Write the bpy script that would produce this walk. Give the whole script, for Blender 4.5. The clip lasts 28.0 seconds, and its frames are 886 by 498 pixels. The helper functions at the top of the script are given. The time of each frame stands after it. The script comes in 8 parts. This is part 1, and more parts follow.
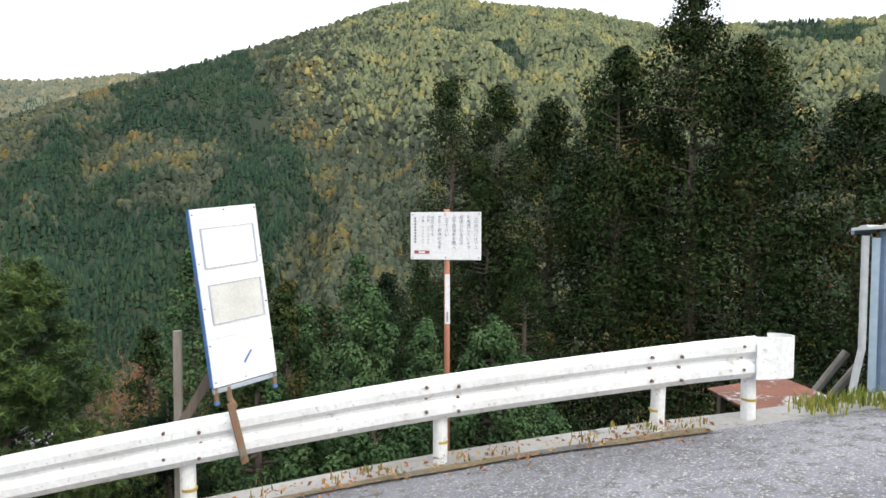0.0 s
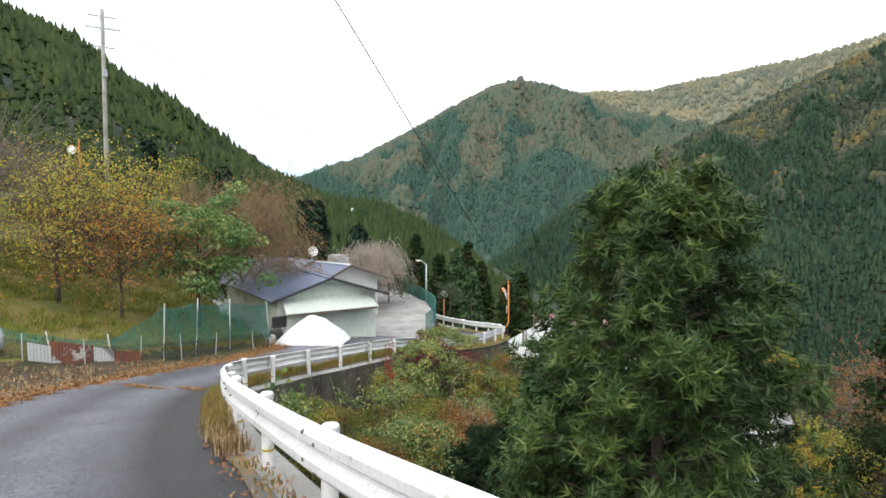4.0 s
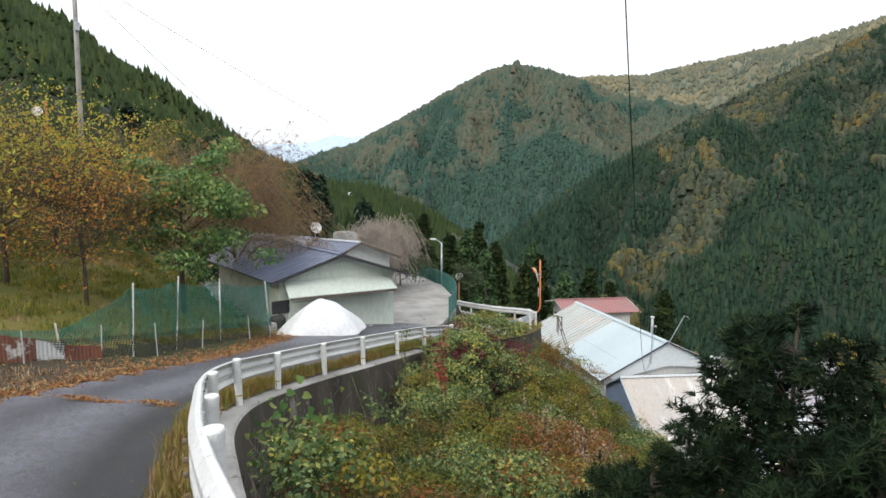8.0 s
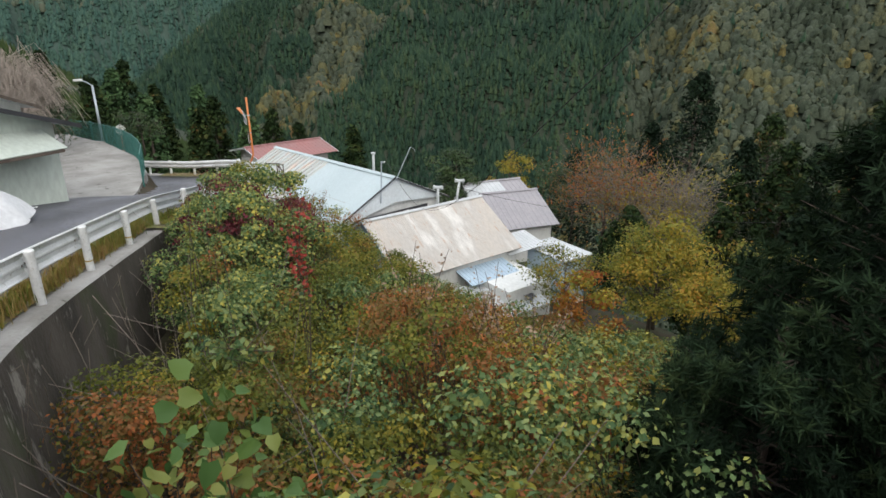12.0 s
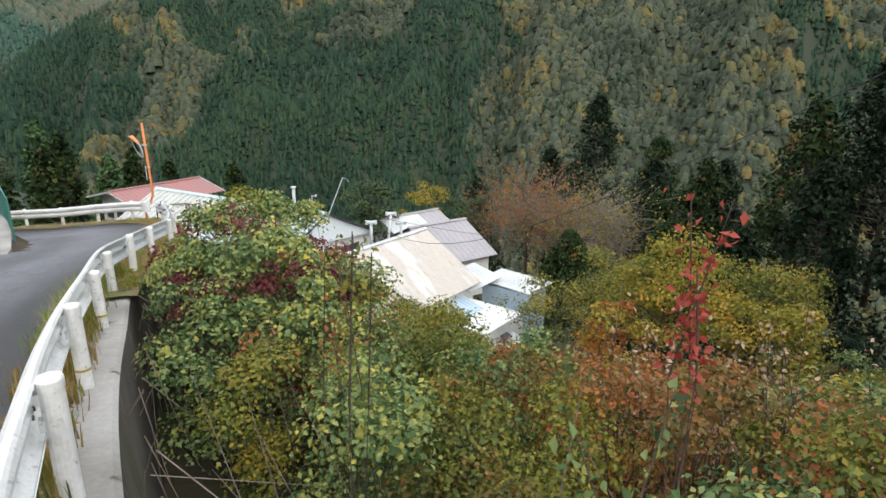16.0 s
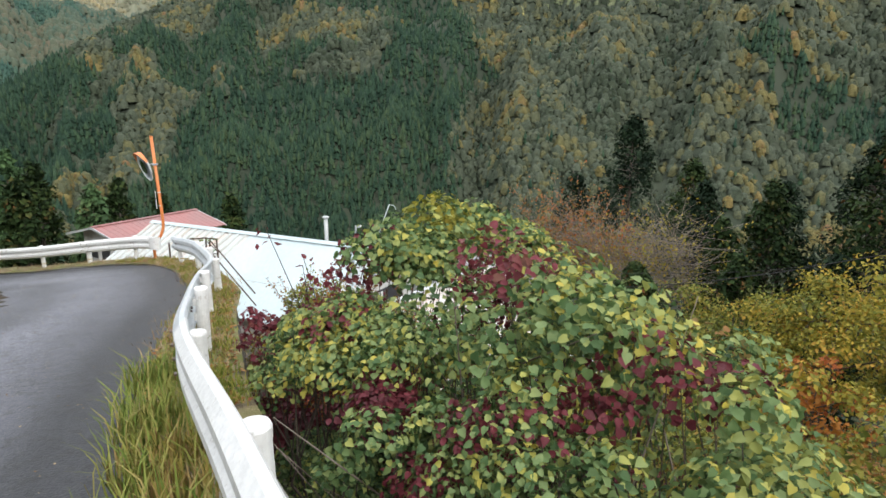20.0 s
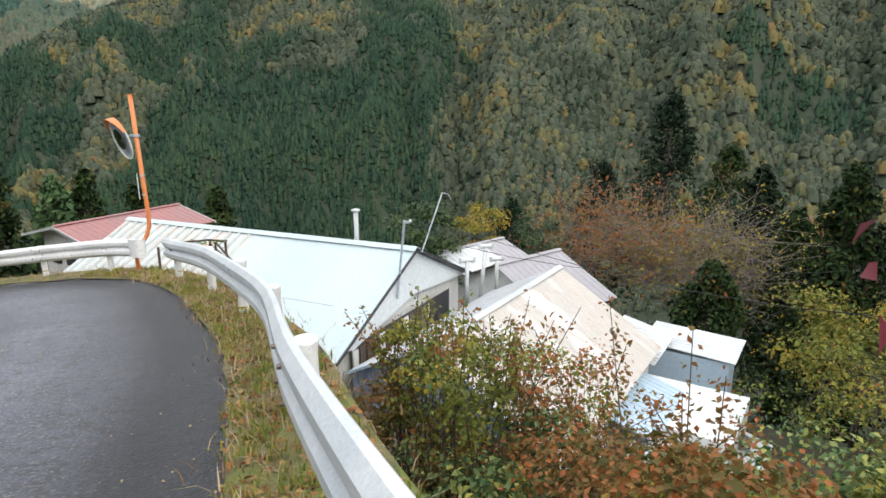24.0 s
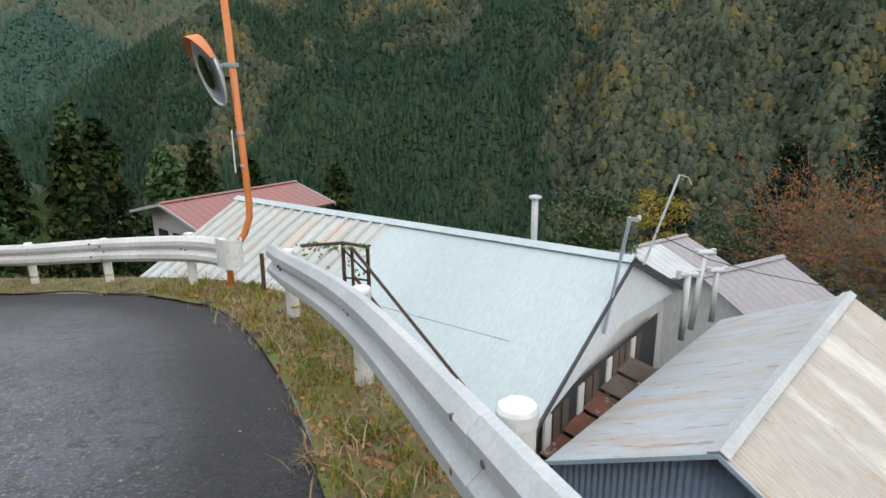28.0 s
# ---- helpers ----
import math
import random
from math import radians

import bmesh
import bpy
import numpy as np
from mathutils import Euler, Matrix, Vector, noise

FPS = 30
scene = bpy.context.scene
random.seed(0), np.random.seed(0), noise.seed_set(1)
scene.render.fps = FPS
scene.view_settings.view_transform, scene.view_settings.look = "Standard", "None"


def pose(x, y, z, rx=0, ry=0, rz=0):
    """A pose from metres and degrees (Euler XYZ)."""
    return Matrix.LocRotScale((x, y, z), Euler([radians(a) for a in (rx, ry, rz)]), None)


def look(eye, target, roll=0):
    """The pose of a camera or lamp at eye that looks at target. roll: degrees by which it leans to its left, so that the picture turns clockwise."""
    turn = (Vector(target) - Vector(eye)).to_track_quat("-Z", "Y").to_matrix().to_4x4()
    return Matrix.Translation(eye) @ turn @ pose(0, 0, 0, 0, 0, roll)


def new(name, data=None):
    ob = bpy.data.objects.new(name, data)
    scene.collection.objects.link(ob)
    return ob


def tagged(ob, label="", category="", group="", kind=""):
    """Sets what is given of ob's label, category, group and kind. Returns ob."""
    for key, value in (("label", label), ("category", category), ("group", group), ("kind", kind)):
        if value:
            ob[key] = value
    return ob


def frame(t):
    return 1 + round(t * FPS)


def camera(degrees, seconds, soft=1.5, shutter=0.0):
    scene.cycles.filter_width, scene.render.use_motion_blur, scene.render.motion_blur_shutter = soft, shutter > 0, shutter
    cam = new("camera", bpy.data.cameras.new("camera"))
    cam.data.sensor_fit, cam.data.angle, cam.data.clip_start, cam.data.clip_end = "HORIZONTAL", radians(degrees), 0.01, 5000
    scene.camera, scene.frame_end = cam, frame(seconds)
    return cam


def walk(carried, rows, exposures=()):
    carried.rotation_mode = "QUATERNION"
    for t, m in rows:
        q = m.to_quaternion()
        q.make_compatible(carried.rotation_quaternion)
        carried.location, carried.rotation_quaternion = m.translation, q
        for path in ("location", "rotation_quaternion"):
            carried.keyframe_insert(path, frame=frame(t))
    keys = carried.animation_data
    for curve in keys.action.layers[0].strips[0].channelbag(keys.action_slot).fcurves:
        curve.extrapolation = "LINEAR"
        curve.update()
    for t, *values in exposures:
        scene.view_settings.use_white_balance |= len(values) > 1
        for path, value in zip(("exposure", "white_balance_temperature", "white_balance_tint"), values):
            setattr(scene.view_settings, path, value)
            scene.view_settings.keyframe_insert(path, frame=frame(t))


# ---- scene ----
cam = camera(71.9, 28.0, soft=1.6)
# seconds, eye x, y, z, yaw, pitch, roll
PATH_ROWS = [
    (0.0, 5.658, -5.148, 1.696, -10.30, -2.38, 0.37),
    (0.5, 5.897, -4.669, 1.658, 3.21, -3.04, 0.24),
    (1.0, 6.089, -4.198, 1.610, 15.89, -3.75, -0.11),
    (1.5, 6.162, -3.744, 1.541, 24.27, -4.15, 0.05),
    (2.0, 6.044, -3.285, 1.457, 32.47, -4.49, 0.17),
    (2.5, 5.766, -2.827, 1.361, 40.04, -4.65, 0.28),
    (3.0, 5.425, -2.401, 1.261, 45.74, -4.95, -0.08),
    (3.5, 5.043, -2.016, 1.160, 50.19, -5.07, 0.05),
    (4.0, 4.598, -1.661, 1.055, 52.44, -5.03, 0.25),
    (4.5, 4.120, -1.338, 0.944, 53.41, -5.13, 0.26),
    (6.5, 1.904, -0.349, 0.426, 58.56, -5.17, -0.25),
    (7.0, 1.288, -0.193, 0.287, 58.27, -5.23, 0.13),
    (7.5, 0.647, -0.090, 0.142, 56.16, -5.69, 0.00),
    (8.0, 0.000, 0.000, 0.000, 52.00, -6.29, 0.08),
    (8.5, -0.615, 0.113, -0.131, 48.35, -7.28, 0.14),
    (9.0, -1.217, 0.236, -0.255, 44.23, -8.56, 0.08),
    (9.5, -1.839, 0.370, -0.378, 40.27, -10.34, 0.16),
    (10.0, -2.495, 0.506, -0.501, 35.55, -13.24, 0.05),
    (10.5, -3.171, 0.652, -0.623, 30.51, -16.07, 0.09),
    (11.0, -3.857, 0.831, -0.748, 25.61, -18.30, 0.05),
    (11.5, -4.563, 1.060, -0.873, 22.16, -19.79, 0.20),
    (12.0, -5.279, 1.323, -1.000, 19.47, -20.55, 0.23),
    (12.5, -5.968, 1.592, -1.132, 18.10, -20.80, 0.20),
    (14.5, -8.390, 2.713, -1.727, 13.33, -18.08, 0.22),
    (15.0, -9.030, 3.060, -1.874, 10.60, -17.95, 0.18),
    (15.5, -9.687, 3.431, -2.023, 7.17, -17.59, 0.16),
    (16.0, -10.277, 3.721, -2.177, 5.04, -16.96, 0.28),
    (16.5, -10.808, 4.129, -2.325, 4.52, -16.50, 0.21),
    (17.0, -11.302, 4.590, -2.468, 3.87, -15.83, 0.07),
    (17.5, -11.773, 5.089, -2.604, 2.89, -15.14, 0.04),
    (18.0, -12.221, 5.624, -2.735, 2.63, -14.53, 0.05),
    (18.5, -12.660, 6.167, -2.866, 2.51, -14.16, -0.14),
    (19.0, -13.097, 6.706, -3.003, 2.56, -13.91, 0.04),
    (19.5, -13.527, 7.253, -3.140, 2.62, -13.83, -0.06),
    (20.0, -13.942, 7.807, -3.275, 2.67, -13.78, -0.08),
    (20.5, -14.339, 8.369, -3.403, 2.70, -13.75, -0.08),
    (21.0, -14.720, 8.940, -3.526, 2.73, -13.81, -0.09),
    (21.5, -15.087, 9.517, -3.647, 2.66, -13.88, -0.11),
    (22.0, -15.441, 10.101, -3.767, 2.67, -13.99, -0.15),
    (22.5, -15.783, 10.690, -3.889, 2.42, -14.03, -0.21),
    (24.5, -17.009, 13.106, -4.388, -0.08, -14.58, -0.28),
    (25.0, -17.306, 13.728, -4.503, -0.20, -15.04, -0.30),
    (25.5, -17.607, 14.354, -4.609, -0.09, -15.41, -0.40),
    (26.0, -17.906, 14.989, -4.711, 1.69, -15.60, -0.41),
    (26.5, -18.200, 15.640, -4.817, 3.98, -15.76, -0.40),
    (27.0, -18.486, 16.315, -4.932, 5.74, -15.80, -0.44),
    (27.5, -18.766, 17.007, -5.051, 7.31, -15.84, -0.45),
    (28.0, -19.045, 17.699, -5.171, 10.39, -15.83, -0.47),
]


def aim(x, y, z, yaw, pitch, roll):
    a, b = radians(yaw), radians(pitch)
    way = Vector((-math.sin(a) * math.cos(b), math.cos(a) * math.cos(b), math.sin(b)))
    eye = Vector((x, y, z))
    return look(eye, eye + way, roll)


walk(cam, [(row[0], aim(*row[1:])) for row in PATH_ROWS], [(0.0, 0.25), (1.0, 0.25), (2.0, 0.18), (4.0, 0.17), (7.0, -0.06), (9.0, -0.2), (12.0, -0.3), (15.0, 0.02), (18.0, 0.12), (20.0, 0.2), (22.0, 0.28), (25.0, 0.0), (28.0, -0.32)])

# ---- world and sun ----
world = bpy.data.worlds.new("sky")
scene.world = world
world.use_nodes = True
wn, wl = world.node_tree.nodes, world.node_tree.links
wn.clear()
SUN_EL, SUN_AZ = radians(38), radians(150)
sky = wn.new("ShaderNodeTexSky")
sky.sky_type, sky.sun_disc = "NISHITA", False
sky.sun_elevation, sky.sun_rotation = SUN_EL, SUN_AZ
sky.air_density, sky.dust_density, sky.ozone_density = 1.0, 6.0, 1.0
veil = wn.new("ShaderNodeMix")
veil.data_type, veil.blend_type = "RGBA", "MIX"
veil.inputs[0].default_value = 0.82
veil.inputs[7].default_value = (10.0, 10.3, 10.8, 1)
back = wn.new("ShaderNodeBackground")
back.inputs["Strength"].default_value = 0.13
wout = wn.new("ShaderNodeOutputWorld")
wl.new(sky.outputs[0], veil.inputs[6])
# an overcast sky is brighter overhead than along the horizon
dome = wn.new("ShaderNodeTexCoord")
axes = wn.new("ShaderNodeSeparateXYZ")
lift = wn.new("ShaderNodeMapRange")
lift.inputs["To Min"].default_value, lift.inputs["To Max"].default_value = 0.98, 1.75
wl.new(dome.outputs["Generated"], axes.inputs[0])
wl.new(axes.outputs["Z"], lift.inputs["Value"])
cover = wn.new("ShaderNodeMix")
cover.data_type, cover.blend_type = "RGBA", "MULTIPLY"
cover.inputs[0].default_value = 1.0
wl.new(veil.outputs[2], cover.inputs[6])
wl.new(lift.outputs[0], cover.inputs[7])
wl.new(cover.outputs[2], back.inputs["Color"])
wl.new(back.outputs[0], wout.inputs["Surface"])

sun_data = bpy.data.lights.new("sun", "SUN")
sun_data.energy, sun_data.angle, sun_data.color = 0.9, radians(20), (1.0, 0.96, 0.9)
sun = new("sun", sun_data)
sun.matrix_world = look((0, 0, 60), (Vector((0, 0, 60)) - Vector((math.sin(SUN_AZ) * math.cos(SUN_EL), math.cos(SUN_AZ) * math.cos(SUN_EL), math.sin(SUN_EL)))))

# ---- materials ----


def mat(name, base, other=None, scale=4.0, rough=0.7, metal=0.0, bump=0.0, fine=None, spots=None, object_random=0.0, island_random=0.0, stretch=None, spec=0.5, coords="Object", third=None, turn=0.0):
    """A plain surface: two colours mixed by broad noise, fine grain over it, optional stains, relief."""
    m = bpy.data.materials.new(name)
    m.use_nodes = True
    n, l = m.node_tree.nodes, m.node_tree.links
    b = n["Principled BSDF"]
    b.inputs["Roughness"].default_value = rough
    b.inputs["Metallic"].default_value = metal
    b.inputs["Specular IOR Level"].default_value = spec
    tc = n.new("ShaderNodeTexCoord")
    src = tc.outputs[coords]
    if stretch:
        mp = n.new("ShaderNodeMapping")
        mp.vector_type = "TEXTURE"
        mp.inputs["Rotation"].default_value = (0, 0, radians(turn))
        mp.inputs["Scale"].default_value = [1 / k for k in stretch]
        l.new(src, mp.inputs["Vector"])
        src = mp.outputs[0]

    def noise_node(s, detail=4.0, roughness=0.55):
        t = n.new("ShaderNodeTexNoise")
        t.inputs["Scale"].default_value = s
        t.inputs["Detail"].default_value = detail
        t.inputs["Roughness"].default_value = roughness
        l.new(src, t.inputs["Vector"])
        return t.outputs["Fac"]

    def ramp(fac, lo, hi):
        r = n.new("ShaderNodeMapRange")
        r.inputs["From Min"].default_value, r.inputs["From Max"].default_value = lo, hi
        l.new(fac, r.inputs["Value"])
        return r.outputs[0]

    def mix(fac, a, c, blend="MIX"):
        x = n.new("ShaderNodeMix")
        x.data_type, x.blend_type = "RGBA", blend
        for sock, v in ((x.inputs[0], fac), (x.inputs[6], a), (x.inputs[7], c)):
            if hasattr(v, "links"):
                l.new(v, sock)
            elif isinstance(v, (int, float)):
                sock.default_value = v
            else:
                sock.default_value = (*v, 1)
        return x.outputs[2]

    broad = noise_node(scale)
    colour = mix(ramp(broad, 0.35, 0.65), base, other or [c * 0.75 for c in base])
    if third:
        colour = mix(ramp(noise_node(third[1]), third[2], third[2] + 0.12), colour, third[0])
    grain = noise_node(scale * (fine or 14), 3.0)
    g = n.new("ShaderNodeMapRange")
    g.inputs["To Min"].default_value, g.inputs["To Max"].default_value = 0.78, 1.22
    l.new(grain, g.inputs["Value"])
    colour = mix(1.0, colour, g.outputs[0], "MULTIPLY")
    if spots:
        sc, size, col = spots
        colour = mix(ramp(noise_node(sc, 6.0, 0.7), 1 - size, 1 - size + 0.08), colour, col)
    if object_random or island_random:
        if object_random:
            rnd = n.new("ShaderNodeObjectInfo").outputs["Random"]
        else:
            rnd = n.new("ShaderNodeNewGeometry").outputs["Random Per Island"]
        k = object_random or island_random
        r = n.new("ShaderNodeMapRange")
        r.inputs["To Min"].default_value, r.inputs["To Max"].default_value = 1 - k, 1 + k
        l.new(rnd, r.inputs["Value"])
        colour = mix(1.0, colour, r.outputs[0], "MULTIPLY")
    l.new(colour, b.inputs["Base Color"])
    if bump:
        bp = n.new("ShaderNodeBump")
        bp.inputs["Strength"].default_value = min(1.0, bump)
        bp.inputs["Distance"].default_value = 0.02
        l.new(grain, bp.inputs["Height"])
        l.new(bp.outputs[0], b.inputs["Normal"])
    return m


def leaf_mat(name, colours, rough=0.7, patch=0.0, spread=0.3, rest=0.3, grain=0.0, thin=0.0):
    """Foliage: colours picked by clump (tone), by leaf, and by broad patches."""
    m = bpy.data.materials.new(name)
    m.use_nodes = True
    n, l = m.node_tree.nodes, m.node_tree.links
    b = n["Principled BSDF"]
    b.inputs["Roughness"].default_value = rough
    b.inputs["Specular IOR Level"].default_value = 0.3 if rough < 0.65 else 0.12

    def blend(a, k, c):
        x = n.new("ShaderNodeMath")
        x.operation = "MULTIPLY_ADD"
        x.inputs[1].default_value = k
        l.new(a, x.inputs[0])
        if c is None:
            x.inputs[2].default_value = 0.0
        else:
            l.new(c, x.inputs[2])
        return x.outputs[0]

    tone = n.new("ShaderNodeAttribute")
    tone.attribute_name = "tone"
    rest = rest if patch else 0.0
    fac = blend(n.new("ShaderNodeNewGeometry").outputs["Random Per Island"], spread, None)
    fac = blend(tone.outputs["Fac"], 1.0 - spread - rest, fac)
    if patch:
        tc = n.new("ShaderNodeTexCoord")
        t = n.new("ShaderNodeTexNoise")
        t.inputs["Scale"].default_value, t.inputs["Detail"].default_value = patch, 3.0
        l.new(tc.outputs["Object"], t.inputs["Vector"])
        r = n.new("ShaderNodeMapRange")
        r.inputs["From Min"].default_value, r.inputs["From Max"].default_value = 0.3, 0.7
        l.new(t.outputs["Fac"], r.inputs["Value"])
        fac = blend(r.outputs[0], rest, fac)
    wide = n.new("ShaderNodeMapRange")
    wide.inputs["From Min"].default_value, wide.inputs["From Max"].default_value = 0.15, 0.85
    l.new(fac, wide.inputs["Value"])
    cr = n.new("ShaderNodeValToRGB")
    while len(cr.color_ramp.elements) < len(colours):
        cr.color_ramp.elements.new(0.5)
    for k, c in enumerate(colours):
        cr.color_ramp.elements[k].position = k / max(1, len(colours) - 1)
        cr.color_ramp.elements[k].color = (*c, 1)
    l.new(wide.outputs[0], cr.inputs[0])
    if grain:
        # leafy texture of crowns too far off for single leaves
        tg = n.new("ShaderNodeTexCoord")
        fine = n.new("ShaderNodeTexNoise")
        fine.inputs["Scale"].default_value, fine.inputs["Detail"].default_value, fine.inputs["Roughness"].default_value = grain, 6.0, 0.7
        l.new(tg.outputs["Object"], fine.inputs["Vector"])
        k = n.new("ShaderNodeMapRange")
        k.inputs["From Min"].default_value, k.inputs["From Max"].default_value = 0.3, 0.7
        k.inputs["To Min"].default_value, k.inputs["To Max"].default_value = 0.55, 1.45
        l.new(fine.outputs["Fac"], k.inputs["Value"])
        x = n.new("ShaderNodeMix")
        x.data_type, x.blend_type = "RGBA", "MULTIPLY"
        x.inputs[0].default_value = 1.0
        l.new(cr.outputs[0], x.inputs[6])
        l.new(k.outputs[0], x.inputs[7])
        l.new(x.outputs[2], b.inputs["Base Color"])
        bp = n.new("ShaderNodeBump")
        bp.inputs["Strength"].default_value, bp.inputs["Distance"].default_value = 0.4, 0.5
        l.new(fine.outputs["Fac"], bp.inputs["Height"])
        l.new(bp.outputs[0], b.inputs["Normal"])
    else:
        l.new(cr.outputs[0], b.inputs["Base Color"])
        if thin:
            # thin leaves let some light through
            tr = n.new("ShaderNodeBsdfTranslucent")
            l.new(cr.outputs[0], tr.inputs["Color"])
            both = n.new("ShaderNodeMixShader")
            both.inputs[0].default_value = thin
            l.new(b.outputs[0], both.inputs[1])
            l.new(tr.outputs[0], both.inputs[2])
            l.new(both.outputs[0], n["Material Output"].inputs["Surface"])
    return m


ASPHALT = mat("asphalt", (0.112, 0.116, 0.143), (0.0646, 0.0669, 0.0857), 0.8, 0.5, bump=0.8, fine=60, spots=(46, 0.46, (0.26, 0.26, 0.26)), third=((0.05, 0.051, 0.057), 9, 0.5))
# a newer, darker course along the outer edge, with a ragged border, and worn wheel tracks
an, al = ASPHALT.node_tree.nodes, ASPHALT.node_tree.links
ab = an["Principled BSDF"]
worn = ab.inputs["Base Color"].links[0].from_socket
edge = an.new("ShaderNodeAttribute")
edge.attribute_name = "edge"
ragged = an.new("ShaderNodeTexNoise")
ragged.inputs["Scale"].default_value, ragged.inputs["Detail"].default_value = 0.9, 5.0
shift = an.new("ShaderNodeMath")
shift.operation = "MULTIPLY_ADD"
shift.inputs[1].default_value = 0.55
al.new(ragged.outputs["Fac"], shift.inputs[0])
al.new(edge.outputs["Fac"], shift.inputs[2])
border = an.new("ShaderNodeMapRange")
border.interpolation_type = "SMOOTHSTEP"
border.inputs["From Min"].default_value, border.inputs["From Max"].default_value = 1.2, 1.75
border.inputs["To Min"].default_value, border.inputs["To Max"].default_value = 0.2, 1.0
al.new(shift.outputs[0], border.inputs["Value"])
lanes = an.new("ShaderNodeMath")
lanes.operation = "SINE"
pace = an.new("ShaderNodeMath")
pace.operation = "MULTIPLY"
pace.inputs[1].default_value = 3.6
al.new(edge.outputs["Fac"], pace.inputs[0])
al.new(pace.outputs[0], lanes.inputs[0])
band = an.new("ShaderNodeMapRange")
band.inputs["From Min"].default_value, band.inputs["To Min"].default_value, band.inputs["To Max"].default_value = -1.0, 0.72, 1.2
al.new(lanes.outputs[0], band.inputs["Value"])
both = an.new("ShaderNodeMath")
both.operation = "MULTIPLY"
al.new(border.outputs[0], both.inputs[0])
al.new(band.outputs[0], both.inputs[1])
tint = an.new("ShaderNodeMix")
tint.data_type, tint.blend_type = "RGBA", "MULTIPLY"
tint.inputs[0].default_value = 1.0
al.new(worn, tint.inputs[6])
al.new(both.outputs[0], tint.inputs[7])
# the upper stretch is older and bleached
old = an.new("ShaderNodeAttribute")
old.attribute_name = "bleached"
bleach = an.new("ShaderNodeMix")
bleach.data_type, bleach.blend_type = "RGBA", "MIX"
al.new(old.outputs["Fac"], bleach.inputs[0])
al.new(tint.outputs[2], bleach.inputs[6])
pale = an.new("ShaderNodeMix")
pale.data_type, pale.blend_type = "RGBA", "MULTIPLY"
pale.inputs[0].default_value, pale.inputs[7].default_value = 1.0, (2.0, 1.92, 1.75, 1)
al.new(worn, pale.inputs[6])
al.new(pale.outputs[2], bleach.inputs[7])
al.new(bleach.outputs[2], ab.inputs["Base Color"])
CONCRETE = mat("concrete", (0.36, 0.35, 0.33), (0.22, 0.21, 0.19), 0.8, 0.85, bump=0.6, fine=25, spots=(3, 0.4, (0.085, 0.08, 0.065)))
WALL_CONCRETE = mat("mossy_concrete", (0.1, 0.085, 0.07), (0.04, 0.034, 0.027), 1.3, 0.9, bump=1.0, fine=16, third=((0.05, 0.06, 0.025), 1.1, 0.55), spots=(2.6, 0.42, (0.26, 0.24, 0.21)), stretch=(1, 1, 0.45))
RAIL_PAINT = mat("white_rail_paint", (0.78, 0.79, 0.79), (0.66, 0.67, 0.66), 1.2, 0.42, bump=0.12, fine=20, spots=(6, 0.4, (0.45, 0.43, 0.39)), third=((0.4, 0.38, 0.35), 22, 0.62))
GALV = mat("galvanised_steel", (0.5, 0.55, 0.6), (0.38, 0.43, 0.48), 3, 0.4, metal=0.35, bump=0.1)
RUST = mat("rusty_steel", (0.22, 0.085, 0.04), (0.1, 0.045, 0.03), 5, 0.85, bump=0.5)
SOIL = mat("leaf_littered_soil", (0.06, 0.042, 0.025), (0.035, 0.03, 0.014), 0.5, 0.95, bump=0.9, fine=22, spots=(6, 0.36, (0.12, 0.085, 0.05)), third=((0.035, 0.045, 0.014), 0.25, 0.5))

# ---- lie of the land ----
# posts of the near guardrail: x, y, z of the foot, width of the road beside it
POSTS = np.array([
    (9.25, -0.42, 0.00, 9.0), (8.42, -0.33, -0.08, 9.0), (6.54, -0.24, -0.28, 8.0), (4.55, -0.14, -0.58, 7.0), (2.65, 0.02, -0.93, 6.2),
    (0.85, 0.22, -1.27, 5.6), (-1.20, 0.58, -1.68, 5.1), (-3.34, 1.02, -2.13, 4.9), (-5.43, 1.60, -2.63, 4.8), (-7.60, 2.30, -3.12, 4.8),
    (-9.53, 3.28, -3.60, 4.6), (-11.24, 4.64, -4.09, 3.9), (-12.51, 6.30, -4.45, 3.6), (-13.65, 8.00, -4.80, 3.8), (-14.71, 9.78, -5.10, 4.3),
    (-15.76, 11.55, -5.42, 4.8), (-16.55, 13.30, -5.74, 5.0), (-17.43, 15.40, -6.13, 5.2), (-18.21, 17.55, -6.50, 5.4), (-19.14, 19.34, -6.84, 5.4),
    (-20.20, 21.12, -7.14, 5.2), (-21.45, 22.85, -7.46, 5.0)])
# line of the far guardrail, past the mirror
FAR_POSTS = np.array([
    (-23.75, 24.75, -7.90, 4.8), (-25.65, 25.50, -8.22, 4.6), (-27.60, 26.10, -8.55, 4.6), (-29.60, 26.60, -8.80, 4.6), (-31.60, 27.15, -9.05, 4.6),
    (-33.60, 27.80, -9.30, 4.6), (-35.60, 28.55, -9.55, 4.6), (-37.60, 29.35, -9.8, 4.6)])


def spline(pts, step):
    """Points about step apart on a smooth line through pts."""
    pts = np.asarray(pts, float)
    ext = np.vstack([2 * pts[0] - pts[1], pts, 2 * pts[-1] - pts[-2]])
    out = []
    for k in range(len(pts) - 1):
        p0, p1, p2, p3 = ext[k:k + 4]
        m = max(1, int(round(np.linalg.norm((p2 - p1)[:2]) / step)))
        for u in np.arange(m) / m:
            out.append(0.5 * (2 * p1 + (p2 - p0) * u + (2 * p0 - 5 * p1 + 4 * p2 - p3) * u * u + (3 * p1 - p0 - 3 * p2 + p3) * u ** 3))
    out.append(pts[-1])
    return np.array(out)


